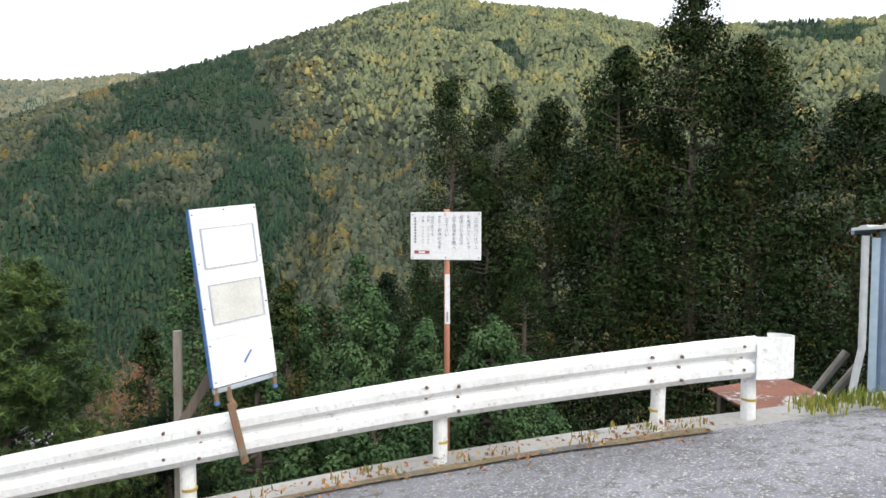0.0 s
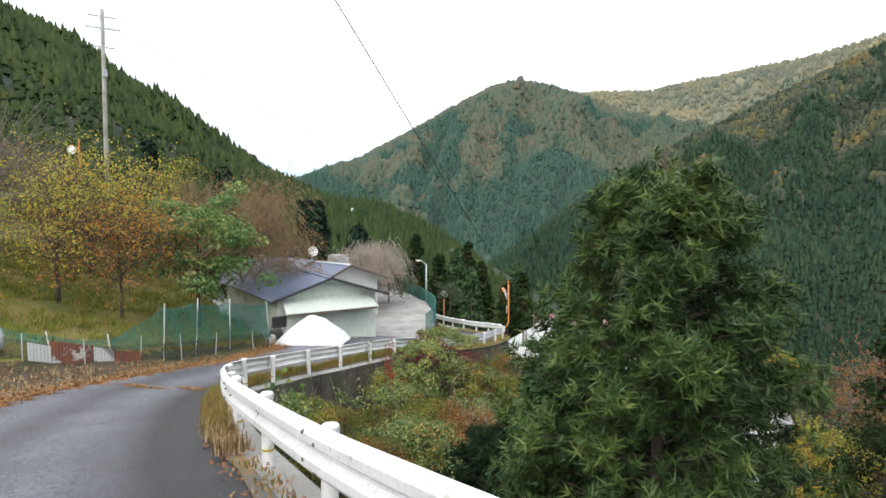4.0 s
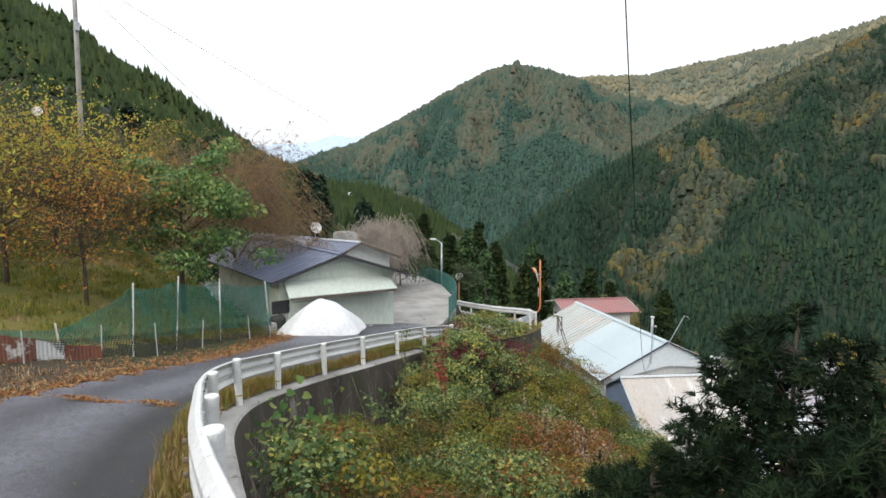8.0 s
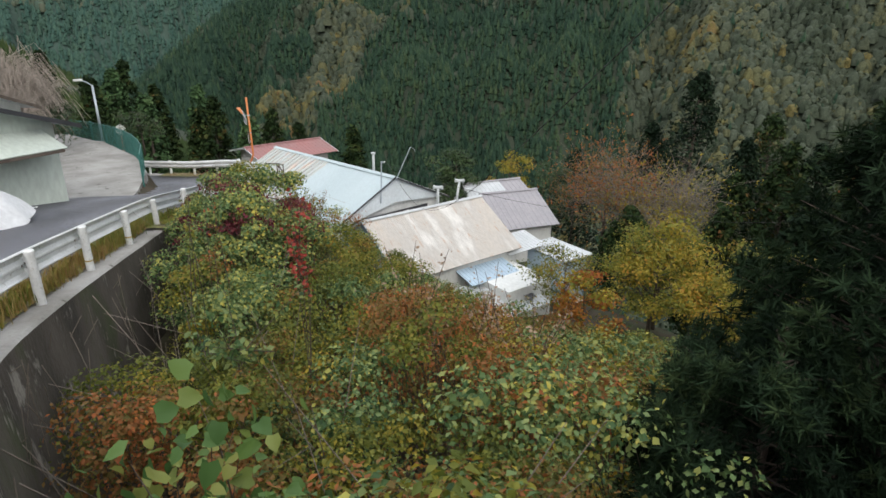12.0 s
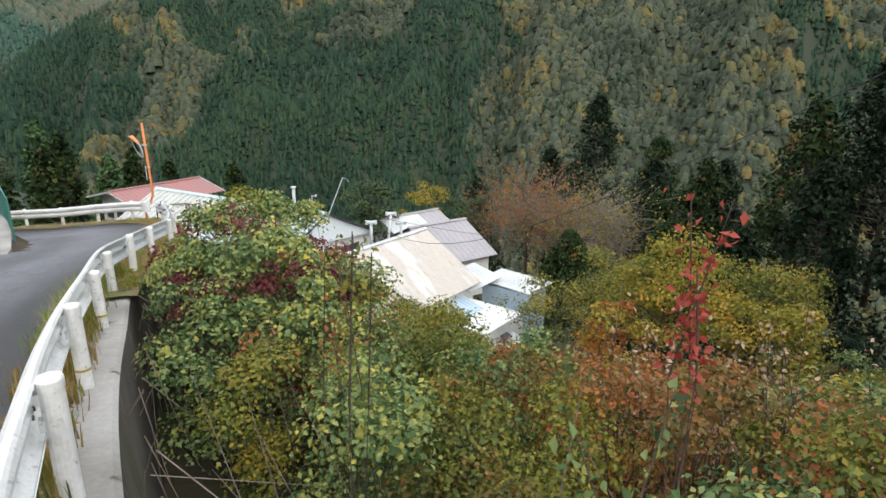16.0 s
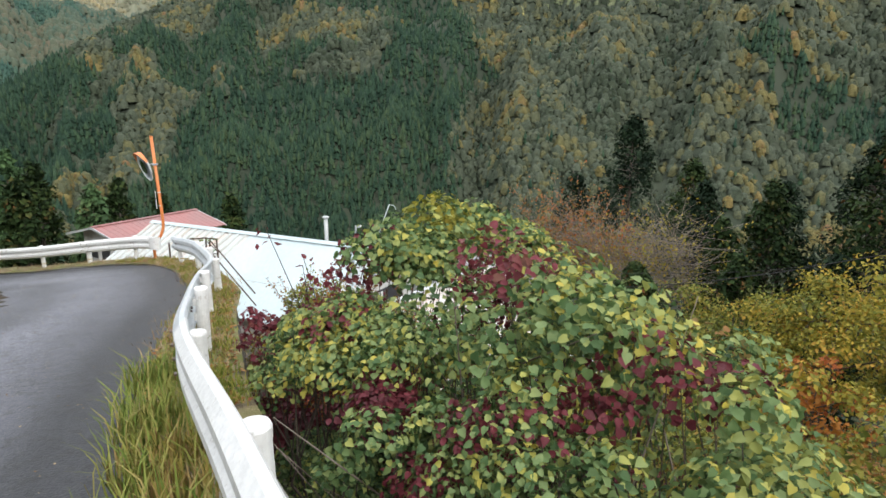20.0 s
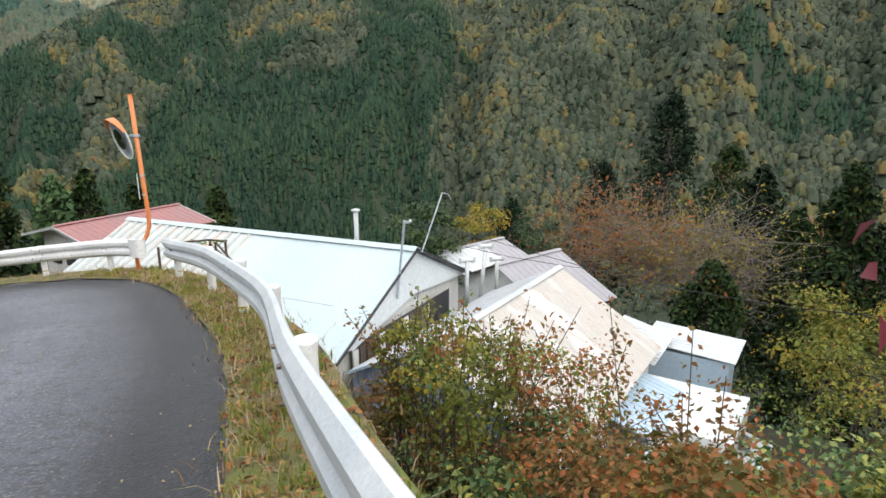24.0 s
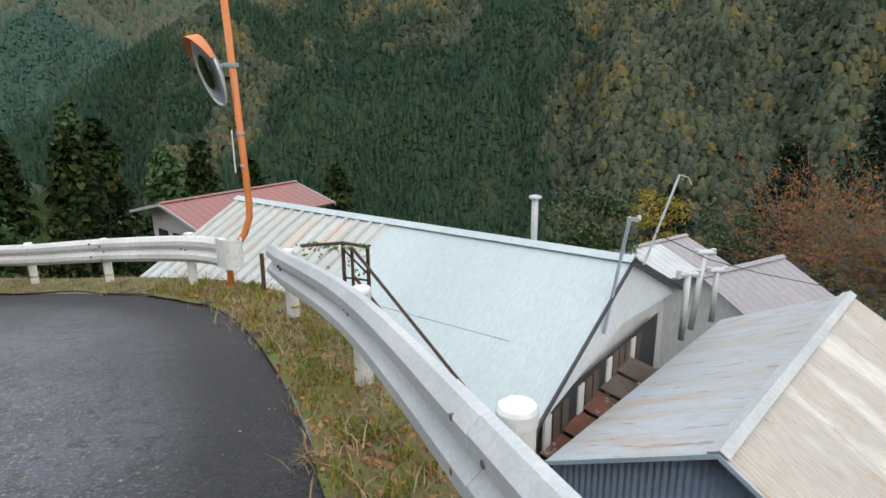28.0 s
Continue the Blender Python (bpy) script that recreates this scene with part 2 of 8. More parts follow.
def left_of(line):
    """Unit vectors to the left of a line in plan."""
    d = np.gradient(line[:, :2], axis=0)
    d /= np.linalg.norm(d, axis=1, keepdims=True)
    return np.stack([-d[:, 1], d[:, 0]], 1)


# the road's outer edge from above the terminal to past the far rail
LINE = spline(np.vstack([[(24.0, -3.5, 2.2, 9.0), (16.0, -1.6, 1.0, 9.0), (12.0, -0.75, 0.35, 9.0)], POSTS, [(-22.6, 24.05, -7.72, 4.9)], FAR_POSTS, [(-45.0, 32.5, -10.8, 4.6)]]), 0.5)
LINE_LEFT = left_of(LINE)
for _ in range(6):
    LINE_LEFT[1:-1] = (LINE_LEFT[:-2] + LINE_LEFT[1:-1] + LINE_LEFT[2:]) / 3
LINE_LEFT /= np.linalg.norm(LINE_LEFT, axis=1, keepdims=True)
CROSSFALL = np.interp(LINE[:, 0], [-9, -2, 4, 24], [0.0, 0.03, 0.1, 0.1])

# heights of the slope below the road
SLOPE = np.array([
    (24, -1, 0.2), (12, 1.5, -2.2), (6.5, 1.2, -2.8), (2.6, 1.5, -3.4), (-1.2, 2.1, -4.1), (-5.0, 3.2, -5.0), (-8.5, 4.6, -5.8), (-10.6, 6.1, -6.5),
    (-12.6, 9.0, -7.2), (-14.6, 12.6, -7.6), (-16.6, 17.5, -8.6), (-18.5, 21.5, -9.6), (-20.8, 25.2, -10.6), (-24, 27.5, -11.2), (-30, 30, -12), (-40, 34, -13),
    (12, 10, -7), (0, 8, -6.6), (-5, 10, -8.0), (-9, 14, -9.4), (-12, 20, -11.4), (-14, 27, -13.0), (-19, 30, -13.0), (-28, 36, -13.3), (-8, 30, -14.6),
    (0, 22, -12.5), (10, 25, -14), (25, 12, -7), (30, 40, -26), (0, 45, -25), (-20, 50, -21), (-45, 50, -19), (-60, 60, -25), (0, 75, -46), (45, 75, -48), (-50, 95, -50)], float)


def tps(pts):
    def kern(r):
        return np.where(r > 1e-9, r * r * np.log(np.maximum(r, 1e-9)), 0.0)
    m = len(pts)
    a = np.zeros((m + 3, m + 3))
    a[:m, :m] = kern(np.linalg.norm(pts[:, None, :2] - pts[None, :, :2], axis=2)) + 2.0 * np.eye(m)
    a[:m, m], a[:m, m + 1:] = 1, pts[:, :2]
    a[m, :m], a[m + 1:, :m] = 1, pts[:, :2].T
    w = np.linalg.solve(a, np.r_[pts[:, 2], 0, 0, 0])

    def f(x, y):
        q = np.stack([np.ravel(x), np.ravel(y)], 1)
        r = np.linalg.norm(q[:, None] - pts[None, :, :2], axis=2)
        return (kern(r) @ w[:m] + w[m] + q @ w[m + 1:]).reshape(np.shape(x))
    return f


below = tps(SLOPE)


def beside_road(x, y):
    """Index of the nearest point of the road's outer edge, and the distance to the left of it (negative: outside)."""
    q = np.stack([np.ravel(x), np.ravel(y)], 1)
    near = np.argmin(((q[:, None] - LINE[None, :, :2]) ** 2).sum(2), axis=1)
    off = ((q - LINE[near, :2]) * LINE_LEFT[near]).sum(1)
    far = np.linalg.norm(q - LINE[near, :2], axis=1) * np.sign(off)
    return near, far


YARD = [(-20.6, 14.4), (-22.4, 17.4), (-24.6, 20.1), (-27.5, 22.4), (-31.5, 24.6), (-36.0, 26.2), (-46, 28), (-46, 12), (-30, 9), (-21.4, 8.8)]


def inside(x, y, poly):
    r = np.zeros(np.shape(x), bool)
    for (x1, y1), (x2, y2) in zip(poly, poly[1:] + poly[:1]):
        c = (y1 > y) != (y2 > y)
        r ^= c & (x < (x2 - x1) * (y - y1) / (y2 - y1 + 1e-12) + x1)
    return r


def land(x, y):
    """Height of the open ground."""
    x, y = np.asarray(x, float), np.asarray(y, float)
    shape = x.shape
    x, y = x.ravel(), y.ravel()
    near, off = beside_road(x, y)
    zr, w, cf = LINE[near, 2], LINE[near, 3], CROSSFALL[near]
    over = np.maximum(0, off - w)
    bank = zr + cf * np.minimum(np.maximum(off, 0), w) - 0.06 + np.where(over > 0, 0.02 * np.minimum(over, 3.0) + 0.24 * np.maximum(0, over - 3.0) + 0.005 * np.maximum(0, over - 8) ** 2, 0)
    bank = np.minimum(bank, 30)
    yard = inside(x, y, YARD)
    bank = np.where(yard, -6.75 - 0.02 * np.maximum(0, -22 - x), bank)
    # the bank stays low by the garage and beyond it
    low = np.clip((y - 6) / 6, 0, 1) * np.clip((-x - 14) / 6, 0, 1)
    bank = np.where((over > 0) & ~yard, bank * (1 - low) + np.minimum(bank, np.maximum(zr, -6.9)) * low, bank)
    down = below(x, y)
    z = np.where(off >= 0.8, bank, np.minimum(down, zr - 1.2))
    return z.reshape(shape)


def from_arrays(name, verts, faces, material, smooth=True):
    me = bpy.data.meshes.new(name)
    me.from_pydata([tuple(v) for v in verts], [], [tuple(f) for f in faces])
    if smooth:
        me.polygons.foreach_set("use_smooth", [True] * len(me.polygons))
    me.materials.append(material)
    me.update()
    return new(name, me)


def grid_faces(rows, cols):
    i = np.arange(rows - 1)[:, None] * cols + np.arange(cols - 1)[None]
    return np.stack([i, i + 1, i + cols + 1, i + cols], -1).reshape(-1, 4)


gx, gy = np.meshgrid(np.arange(-62, 30.01, 0.5), np.arange(-22, 70.01, 0.5))
gz = land(gx, gy)
rough_ground = np.array([noise.noise(Vector((a * 0.5, b * 0.5, 0.0))) for a, b in zip(gx.ravel(), gy.ravel())]).reshape(gx.shape)
near_i, off_i = beside_road(gx, gy)
loose = ((off_i > LINE[near_i, 3] + 0.5) | (off_i < -1.2)).reshape(gx.shape) & ~inside(gx, gy, YARD)
gz = gz + np.where(loose, rough_ground * 0.18, 0)
BANK_GRASS = mat("bank_grass", (0.15, 0.15, 0.03), (0.17, 0.125, 0.04), 0.35, 0.95, bump=0.9, fine=30, spots=(3, 0.36, (0.16, 0.13, 0.05)), third=((0.08, 0.11, 0.02), 0.3, 0.52))
ground = from_arrays("ground", np.stack([gx, gy, gz], -1).reshape(-1, 3), grid_faces(*gx.shape), SOIL)
ground.data.materials.append(BANK_GRASS)
fm = np.zeros(len(ground.data.polygons), np.int32)
fx, fy = (gx[:-1, :-1] + 0.25).ravel(), (gy[:-1, :-1] + 0.25).ravel()
ni_f, of_f = beside_road(fx, fy)
fm[(of_f > LINE[ni_f, 3] + 3.0) & (fx < -17.2)] = 1
ground.data.polygons.foreach_set("material_index", fm)
tagged(ground, "steep leaf-littered slope above and below the road", "ground", kind="structure")

# ---- road ----
u_road = np.r_[0.2, 0.7, 1.2, 1.6, 2.0, 2.5, 3.0, 4.0, 5.0, 6.0, 7.0, 8.0, 9.0]
rv, re_d = [], []
for p, lf, cf in zip(LINE, LINE_LEFT, CROSSFALL):
    for u in u_road / 9.0:
        d = 0.2 + (p[3] - 0.2) * (u - u_road[0] / 9) / (1 - u_road[0] / 9)
        re_d.append(d)
        rv.append((p[0] + lf[0] * d, p[1] + lf[1] * d, p[2] + cf * d + 0.015 - 0.05 * (1 - min(1, d / 0.8)) * 0.4))
road = from_arrays("road", rv, grid_faces(len(LINE), len(u_road))[:, ::-1], ASPHALT)
road.data.attributes.new("edge", "FLOAT", "POINT").data.foreach_set("value", np.array(re_d, np.float32))
road.data.attributes.new("bleached", "FLOAT", "POINT").data.foreach_set("value", np.interp(np.array(rv)[:, 0], [2.5, 6.5], [0.0, 1.0]).astype(np.float32))
tagged(road, "worn grey asphalt mountain road with dark patched edges", "road", kind="structure")



def strip(name, i0, i1, inner, outer, up, material, seed=0, wobble=0.0, cols=6):
    """A ribbon along the road between two distances from its outer edge, with an uneven inner border."""
    v = []
    for k in range(i0, i1):
        p, lf, cf = LINE[k], LINE_LEFT[k], CROSSFALL[k]
        w = inner + wobble * (noise.noise(Vector((k * 0.33, seed, 0))) + 0.5 * noise.noise(Vector((k * 1.3, seed, 3))))
        for j in range(cols):
            d = outer + (w - outer) * j / (cols - 1)
            bulge = 0.03 * math.sin(math.pi * j / (cols - 1)) * (1 + noise.noise(Vector((k * 0.7, j * 1.3, seed))))
            v.append((p[0] + lf[0] * d, p[1] + lf[1] * d, p[2] + cf * max(d, 0) + up + (bulge if wobble and up > 0.021 else 0)))
    return from_arrays(name, v, grid_faces(i1 - i0, cols)[:, ::-1], material)


def line_at(x, y):
    return int(np.argmin(((LINE[:, :2] - (x, y)) ** 2).sum(1)))


VERGE = mat("grassy_verge_soil", (0.2, 0.15, 0.085), (0.14, 0.17, 0.035), 2.6, 0.95, bump=1.0, fine=22, spots=(7, 0.42, (0.36, 0.28, 0.16)), third=((0.05, 0.042, 0.032), 3.5, 0.53))
ib, ic, ie = line_at(-9.5, 3.3), line_at(-15.8, 11.6), line_at(-24.5, 25.1)
DRY_VERGE = mat("leafy_verge_soil", (0.22, 0.165, 0.1), (0.15, 0.125, 0.06), 2.2, 0.95, bump=1.0, fine=22, spots=(9, 0.42, (0.36, 0.27, 0.17)), third=((0.12, 0.12, 0.11), 1.4, 0.5))
tagged(strip("verge", line_at(8.6, -0.4), ib, 0.3, 0.16, 0.02, DRY_VERGE, 7, 0.12), "dry grassy verge strip between asphalt and guardrail", "verge", kind="structure")
tagged(strip("verge", ib - 1, ic, 0.45, 0.08, 0.03, VERGE, 8, 0.14), "grassy verge strip between asphalt and guardrail", "verge", kind="structure")
tagged(strip("verge", ic - 1, ie + 12, 0.46, -0.34, 0.035, VERGE, 9, 0.13), "grassy verge strip with straw and moss", "verge", kind="structure")

# ---- retaining wall under the guardrail ----
wv = []
for p, lf in zip(LINE, LINE_LEFT):
    out = -lf
    for d, z in ((-0.45, 0.0), (-0.45, 0.012), (0.2, 0.0), (0.24, -0.03), (0.5, -3.4), (0.2, -3.4), (-0.45, -0.5)):
        wv.append((p[0] + out[0] * d, p[1] + out[1] * d, p[2] + z))
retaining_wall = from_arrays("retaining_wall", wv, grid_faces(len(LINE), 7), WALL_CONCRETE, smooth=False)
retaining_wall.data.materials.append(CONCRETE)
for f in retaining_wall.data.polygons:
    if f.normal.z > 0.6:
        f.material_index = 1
tagged(retaining_wall, "dark mossy concrete retaining wall with a worn grey kerb on top", "retaining wall", kind="structure")

# ---- helpers for things ----


def part(name, bm, material, parent=None, label="", smooth=False):
    me = bpy.data.meshes.new(name)
    bm.to_mesh(me)
    bm.free()
    if smooth:
        me.polygons.foreach_set("use_smooth", [True] * len(me.polygons))
    me.materials.append(material)
    ob = new(name, me)
    if parent:
        ob.parent = parent
    if label:
        ob["label"] = label
    return ob


def box(sx, sy, sz, m=None, bevel=0.0):
    bm = bmesh.new()
    bmesh.ops.create_cube(bm, size=1.0)
    bmesh.ops.scale(bm, vec=(sx, sy, sz), verts=bm.verts)
    if bevel:
        bmesh.ops.bevel(bm, geom=bm.edges[:], offset=bevel, segments=2, profile=0.6, affect="EDGES")
    if m is not None:
        bmesh.ops.transform(bm, matrix=m, verts=bm.verts)
    return bm


def tube(pts, r, sides=10, cap=True):
    """A round bar along pts; r may be one radius or one a point."""
    bm = bmesh.new()
    pts = [Vector(p) for p in pts]
    rs = list(r) if hasattr(r, "__len__") else [r] * len(pts)
    rings = []
    side = None
    for k, p in enumerate(pts):
        d = (pts[min(k + 1, len(pts) - 1)] - pts[max(k - 1, 0)]).normalized()
        if side is None:
            side = d.orthogonal().normalized()
        side = (side - d * side.dot(d)).normalized()
        up = d.cross(side)
        rings.append([bm.verts.new(p + (side * math.cos(2 * math.pi * j / sides) + up * math.sin(2 * math.pi * j / sides)) * rs[k]) for j in range(sides)])
    for a, b in zip(rings, rings[1:]):
        for j in range(sides):
            bm.faces.new((a[j], a[(j + 1) % sides], b[(j + 1) % sides], b[j]))
    if cap:
        bm.faces.new(rings[0][::-1])
        bm.faces.new(rings[-1])
    return bm


def slab(corners, thick):
    """A plate over a convex polygon of corners, thick downward along its normal."""
    bm = bmesh.new()
    cs = [Vector(c) for c in corners]
    nrm = (cs[1] - cs[0]).cross(cs[2] - cs[0]).normalized()
    if nrm.z < 0:
        cs.reverse()
        nrm = -nrm
    a = [bm.verts.new(c) for c in cs]
    b = [bm.verts.new(c - nrm * thick) for c in cs]
    bm.faces.new(a)
    bm.faces.new(b[::-1])
    for k in range(len(cs)):
        j = (k + 1) % len(cs)
        bm.faces.new((a[k], b[k], b[j], a[j]))
    return bm


def base(name, x, y, z, label, category, group="", rz=0.0):
    ob = new(name)
    ob.matrix_world = pose(x, y, z, 0, 0, rz)
    return tagged(ob, label, category, group)


# ---- guardrails ----
# profile of the beam: out toward the road, up
BEAM = [(-0.012, -0.158), (0.0, -0.175), (0.03, -0.168), (0.072, -0.118), (0.072, -0.062), (0.02, -0.012), (0.02, 0.012), (0.072, 0.062), (0.072, 0.118), (0.03, 0.168), (0.0, 0.175), (-0.012, 0.158)]
RAIL_UP = 0.57
RAIL_OUT = 0.066
POST_R = 0.061
BAND = mat("yellow_band", (0.45, 0.33, 0.05), (0.35, 0.25, 0.05), 20, 0.5)
GALV_RAIL = mat("galvanised_rail", (0.624, 0.647, 0.663), (0.515, 0.554, 0.577), 2.5, 0.4, metal=0.1, bump=0.12, fine=20, spots=(7, 0.3, (0.42, 0.43, 0.42)))
BOLT = mat("dull_bolt", (0.16, 0.155, 0.15), (0.2, 0.12, 0.08), 30, 0.6, metal=0.6)


def ring_disc(at, d, r, h, sides=6):
    """A short round stud at a place, standing out along d."""
    return tube([at, at + d * h], [r, r * 0.8], sides)


def sweep(line, lf, prof, origin, shift=0.0, up=0.0):
    """A thin folded sheet: the profile swept along a line in plan."""
    bm = bmesh.new()
    rows = []
    for p, d in zip(line, lf):
        rows.append([bm.verts.new((p[0] + d[0] * (RAIL_OUT + o + shift) - origin[0], p[1] + d[1] * (RAIL_OUT + o + shift) - origin[1], p[2] + RAIL_UP + u + up - origin[2])) for o, u in prof])
    for a, b in zip(rows, rows[1:]):
        for j in range(len(prof) - 1):
            bm.faces.new((a[j], b[j], b[j + 1], a[j + 1]))
    return bm


def guardrail(posts, label, joints, terminals, low_posts=0, bright=99, bare=()):
    line = spline(posts[:, :3], 0.3)
    lf = left_of(line)
    org = posts[0, :3]
    rail = base("guardrail", *org, label, "guardrail")
    # the beam comes in lengths that lap at every second post
    cuts = [0]
    marks = [int(np.argmin(((line[:, :2] - p[:2]) ** 2).sum(1))) for p in posts]
    cuts = [0] + [marks[k] for k in joints] + [len(line) - 1]
    for n, (i, j) in enumerate(zip(cuts, cuts[1:])):
        j2 = min(len(line) - 1, j + 1)
        ob = part("beam", sweep(line[i:j2 + 1], lf[i:j2 + 1], BEAM, org, 0.004 * (n % 2)), GALV_RAIL if i >= marks[min(bright, len(posts) - 1)] and bright < 99 else RAIL_PAINT, rail, "corrugated steel beam")
        so = ob.modifiers.new("thick", "SOLIDIFY")
        so.thickness = 0.005
    for k, p in enumerate(posts):
        if k in bare:
            continue
        i = marks[k]
        d = Vector((*lf[i], 0))
        t = Vector((d.y, -d.x, 0))
        top = (0.62 if k < low_posts else 0.745 if 15 < k < 18 else 0.71 if k == 18 else 0.715 if k > 18 else 0.735 - 0.022 * max(0, k - 12)) + 0.02 * math.sin(k * 2.1)
        lean = Vector((math.sin(k * 1.7) * 0.02, math.cos(k * 2.3) * 0.02, 0))
        foot = Vector(p[:3]) - Vector(org) - Vector((0, 0, 0.25))
        post = part("post", tube([foot, foot + Vector((0, 0, 0.25 + top)) + lean], POST_R, 16), RAIL_PAINT, rail, smooth=False)
        c = foot + Vector((0, 0, 0.25 + top)) + lean
        part("cap", tube([c + Vector((0, 0, -0.045)), c + Vector((0, 0, 0.006)), c + Vector((0, 0, 0.02)), c + Vector((0, 0, 0.024))], [POST_R + 0.004, POST_R + 0.005, POST_R - 0.002, 0.026], 16), RAIL_PAINT, post)
        part("band", tube([foot + Vector((0, 0, 0.42)), foot + Vector((0, 0, 0.44))], POST_R + 0.0022, 16), BAND, post, "yellow reflective band")
        at = foot + Vector((0, 0, 0.25 + RAIL_UP)) + lean * 0.7
        turn = d.to_track_quat("X", "Z").to_matrix().to_4x4()
        for up in (0.075, -0.075):
            part("bracket", box(0.05, 0.06, 0.07, Matrix.Translation(at + d * 0.055 + Vector((0, 0, up))) @ turn, 0.006), RAIL_PAINT, post)
        if k in joints or k == 0:
            for a in (-0.13, 0.13):
                for o, u in ((0.078, 0.1), (0.022, 0.0), (0.078, -0.1)):
                    part("bolt", ring_disc(at + d * (RAIL_OUT + o) + t * a + Vector((0, 0, u)), d, 0.017, 0.02), BOLT, rail)
        else:
            for a in (-0.05, 0.05):
                part("bolt", ring_disc(at + d * (RAIL_OUT + 0.02) + t * a, d, 0.016, 0.018), BOLT, rail)
    # rounded end pieces
    for at, way, reach in terminals:
        i = 0 if at == 0 else len(line) - 1
        p, d = line[i] - org, Vector((*lf[i], 0))
        t = Vector((way * d.y, -way * d.x, 0))
        bm = bmesh.new()
        rows = []
        for a in np.linspace(0, math.pi, 9):
            q = Vector(p) + d * (RAIL_OUT + 0.085 - 0.13 * (1 - math.cos(a)) * 0.9) + t * (reach + 0.16 * math.sin(a))
            rows.append([bm.verts.new(q + Vector((0, 0, RAIL_UP + h))) for h in (-0.178, 0.178)])
        q0 = Vector(p) + d * (RAIL_OUT + 0.09) - t * (0.13 - reach * 0.5)
        rows.insert(0, [bm.verts.new(q0 + Vector((0, 0, RAIL_UP + h))) for h in (-0.185, 0.185)])
        for a, b in zip(rows, rows[1:]):
            bm.faces.new((a[0], b[0], b[1], a[1]))
        ob = part("end_piece", bm, RAIL_PAINT, rail, "rounded white end piece")
        so = ob.modifiers.new("thick", "SOLIDIFY")
        so.thickness = 0.006
    return rail


# the rail is lowered a little on the last bend to fit the camera's view
LOWERED_POSTS = POSTS.copy()
LOWERED_POSTS[14:20, 2] -= (0.02, 0.04, 0.07, 0.09, 0.1, 0.04)
near_rail = guardrail(np.vstack([LOWERED_POSTS, [POSTS[-1] + 0.42 * (np.array((-22.15, 23.85, -7.62, 5)) - POSTS[-1])]]), "white painted steel guardrail with round posts along the road edge", [1, 2, 3, 5, 7, 9, 11, 13, 15, 17, 19], [(0, -1, 0.2)], 5, 15, (len(POSTS),))
far_rail = guardrail(np.vstack([[(-22.8, 24.2, -7.76, 0)], FAR_POSTS]), "white painted steel guardrail curving round the lower bend", [2, 4, 6], [(0, -1, 0.02)], bare=(0,))

# ---- mountains ----
HUB = np.array([-8.0, 6.0])


def prof(az, table):
    """Linear look-up over azimuth (degrees to the left of +y)."""
    t = sorted(table)
    return np.interp(az, [a for a, _ in t], [b for _, b in t])


def ridge_noise(az, r, seed, size):
    x, y = HUB[0] - np.sin(np.radians(az)) * r, HUB[1] + np.cos(np.radians(az)) * r
    return np.array([noise.fractal(Vector((a / size, b / size, seed)), 1.0, 2.0, 4) for a, b in zip(np.ravel(x), np.ravel(y))]).reshape(np.shape(x))


MOUNTAINS = {
    # name: azimuth span, start radius and height, crest radius by azimuth, crest elevation by azimuth, bulge, roughness
    "opposite": dict(span=(-110, 50), r0=150, z0=-95, crest_r=[(-110, 700), (-40, 900), (-5, 1000), (18, 800), (34, 620), (50, 420)],
                     crest_el=[(-110, 10), (-60, 14), (-40, 16.5), (-31, 17), (-24, 19), (-10, 20.6), (-5, 19.5), (7, 15.3), (18, 11.2), (27, 7.0), (34, 3.3), (40, -0.6), (45, -4.5), (50, -8)], power=1.25, rough=26, seed=3.1, ribs=(0.16, 22)),
    "peak": dict(span=(28, 70), r0=520, z0=-95, crest_r=[(28, 1250), (44, 1150), (57, 1200), (70, 1300)],
                 crest_el=[(28, 6), (36, 7.6), (40, 9.4), (43.8, 10.4), (46, 10.6), (48, 10.1), (52, 8.0), (57, 5.2), (61, 3.2), (66, 1.6), (70, 1.0)], power=1.0, rough=30, seed=7.7, ribs=(0.3, 26), spurs=[(47.0, 32.0, 9.0, 2.4, 62)]),
    "ridge": dict(span=(8, 48), r0=900, z0=-60, crest_r=[(8, 1700), (48, 1700)],
                  crest_el=[(8, 13.8), (16, 12.4), (21, 11.3), (26, 10.6), (30, 10.0), (34, 9.3), (38, 9.4), (42, 9.2), (48, 8.0)], power=1.0, rough=40, seed=9.2, ribs=(0.45, 34)),
    "left_hill": dict(span=(58, 150), r0=75, z0=-14, crest_r=[(58, 260), (69, 420), (72.5, 470), (84, 560), (100, 600), (150, 500)],
                      crest_el=[(58, -3.5), (63, -0.5), (66, 1.2), (69.7, 3.2), (72.5, 5.2), (77, 8.1), (84, 12.7), (92, 16), (105, 21), (150, 16)], power=1.0, rough=9, seed=5.5),
    "near_spur": dict(span=(38, 78), r0=60, z0=-26, crest_r=[(38, 220), (55, 235), (78, 230)],
                      crest_el=[(38, -14), (43, -10.7), (46, -8), (50, -5), (54, -2.6), (58.5, -0.6), (62, -0.2), (66, 0.2), (70, -0.5), (78, -2)], power=1.0, rough=4, seed=2.5, trees=4.0),
    "far_range": dict(span=(46, 80), r0=2500, z0=0, crest_r=[(46, 4200), (80, 4200)],
                      crest_el=[(46, 2.0), (56, 3.0), (59, 3.9), (62, 4.3), (64, 3.6), (68, 3.3), (80, 3.0)], power=1.0, rough=60, seed=4.4),
}
EYE_Z = -1.0


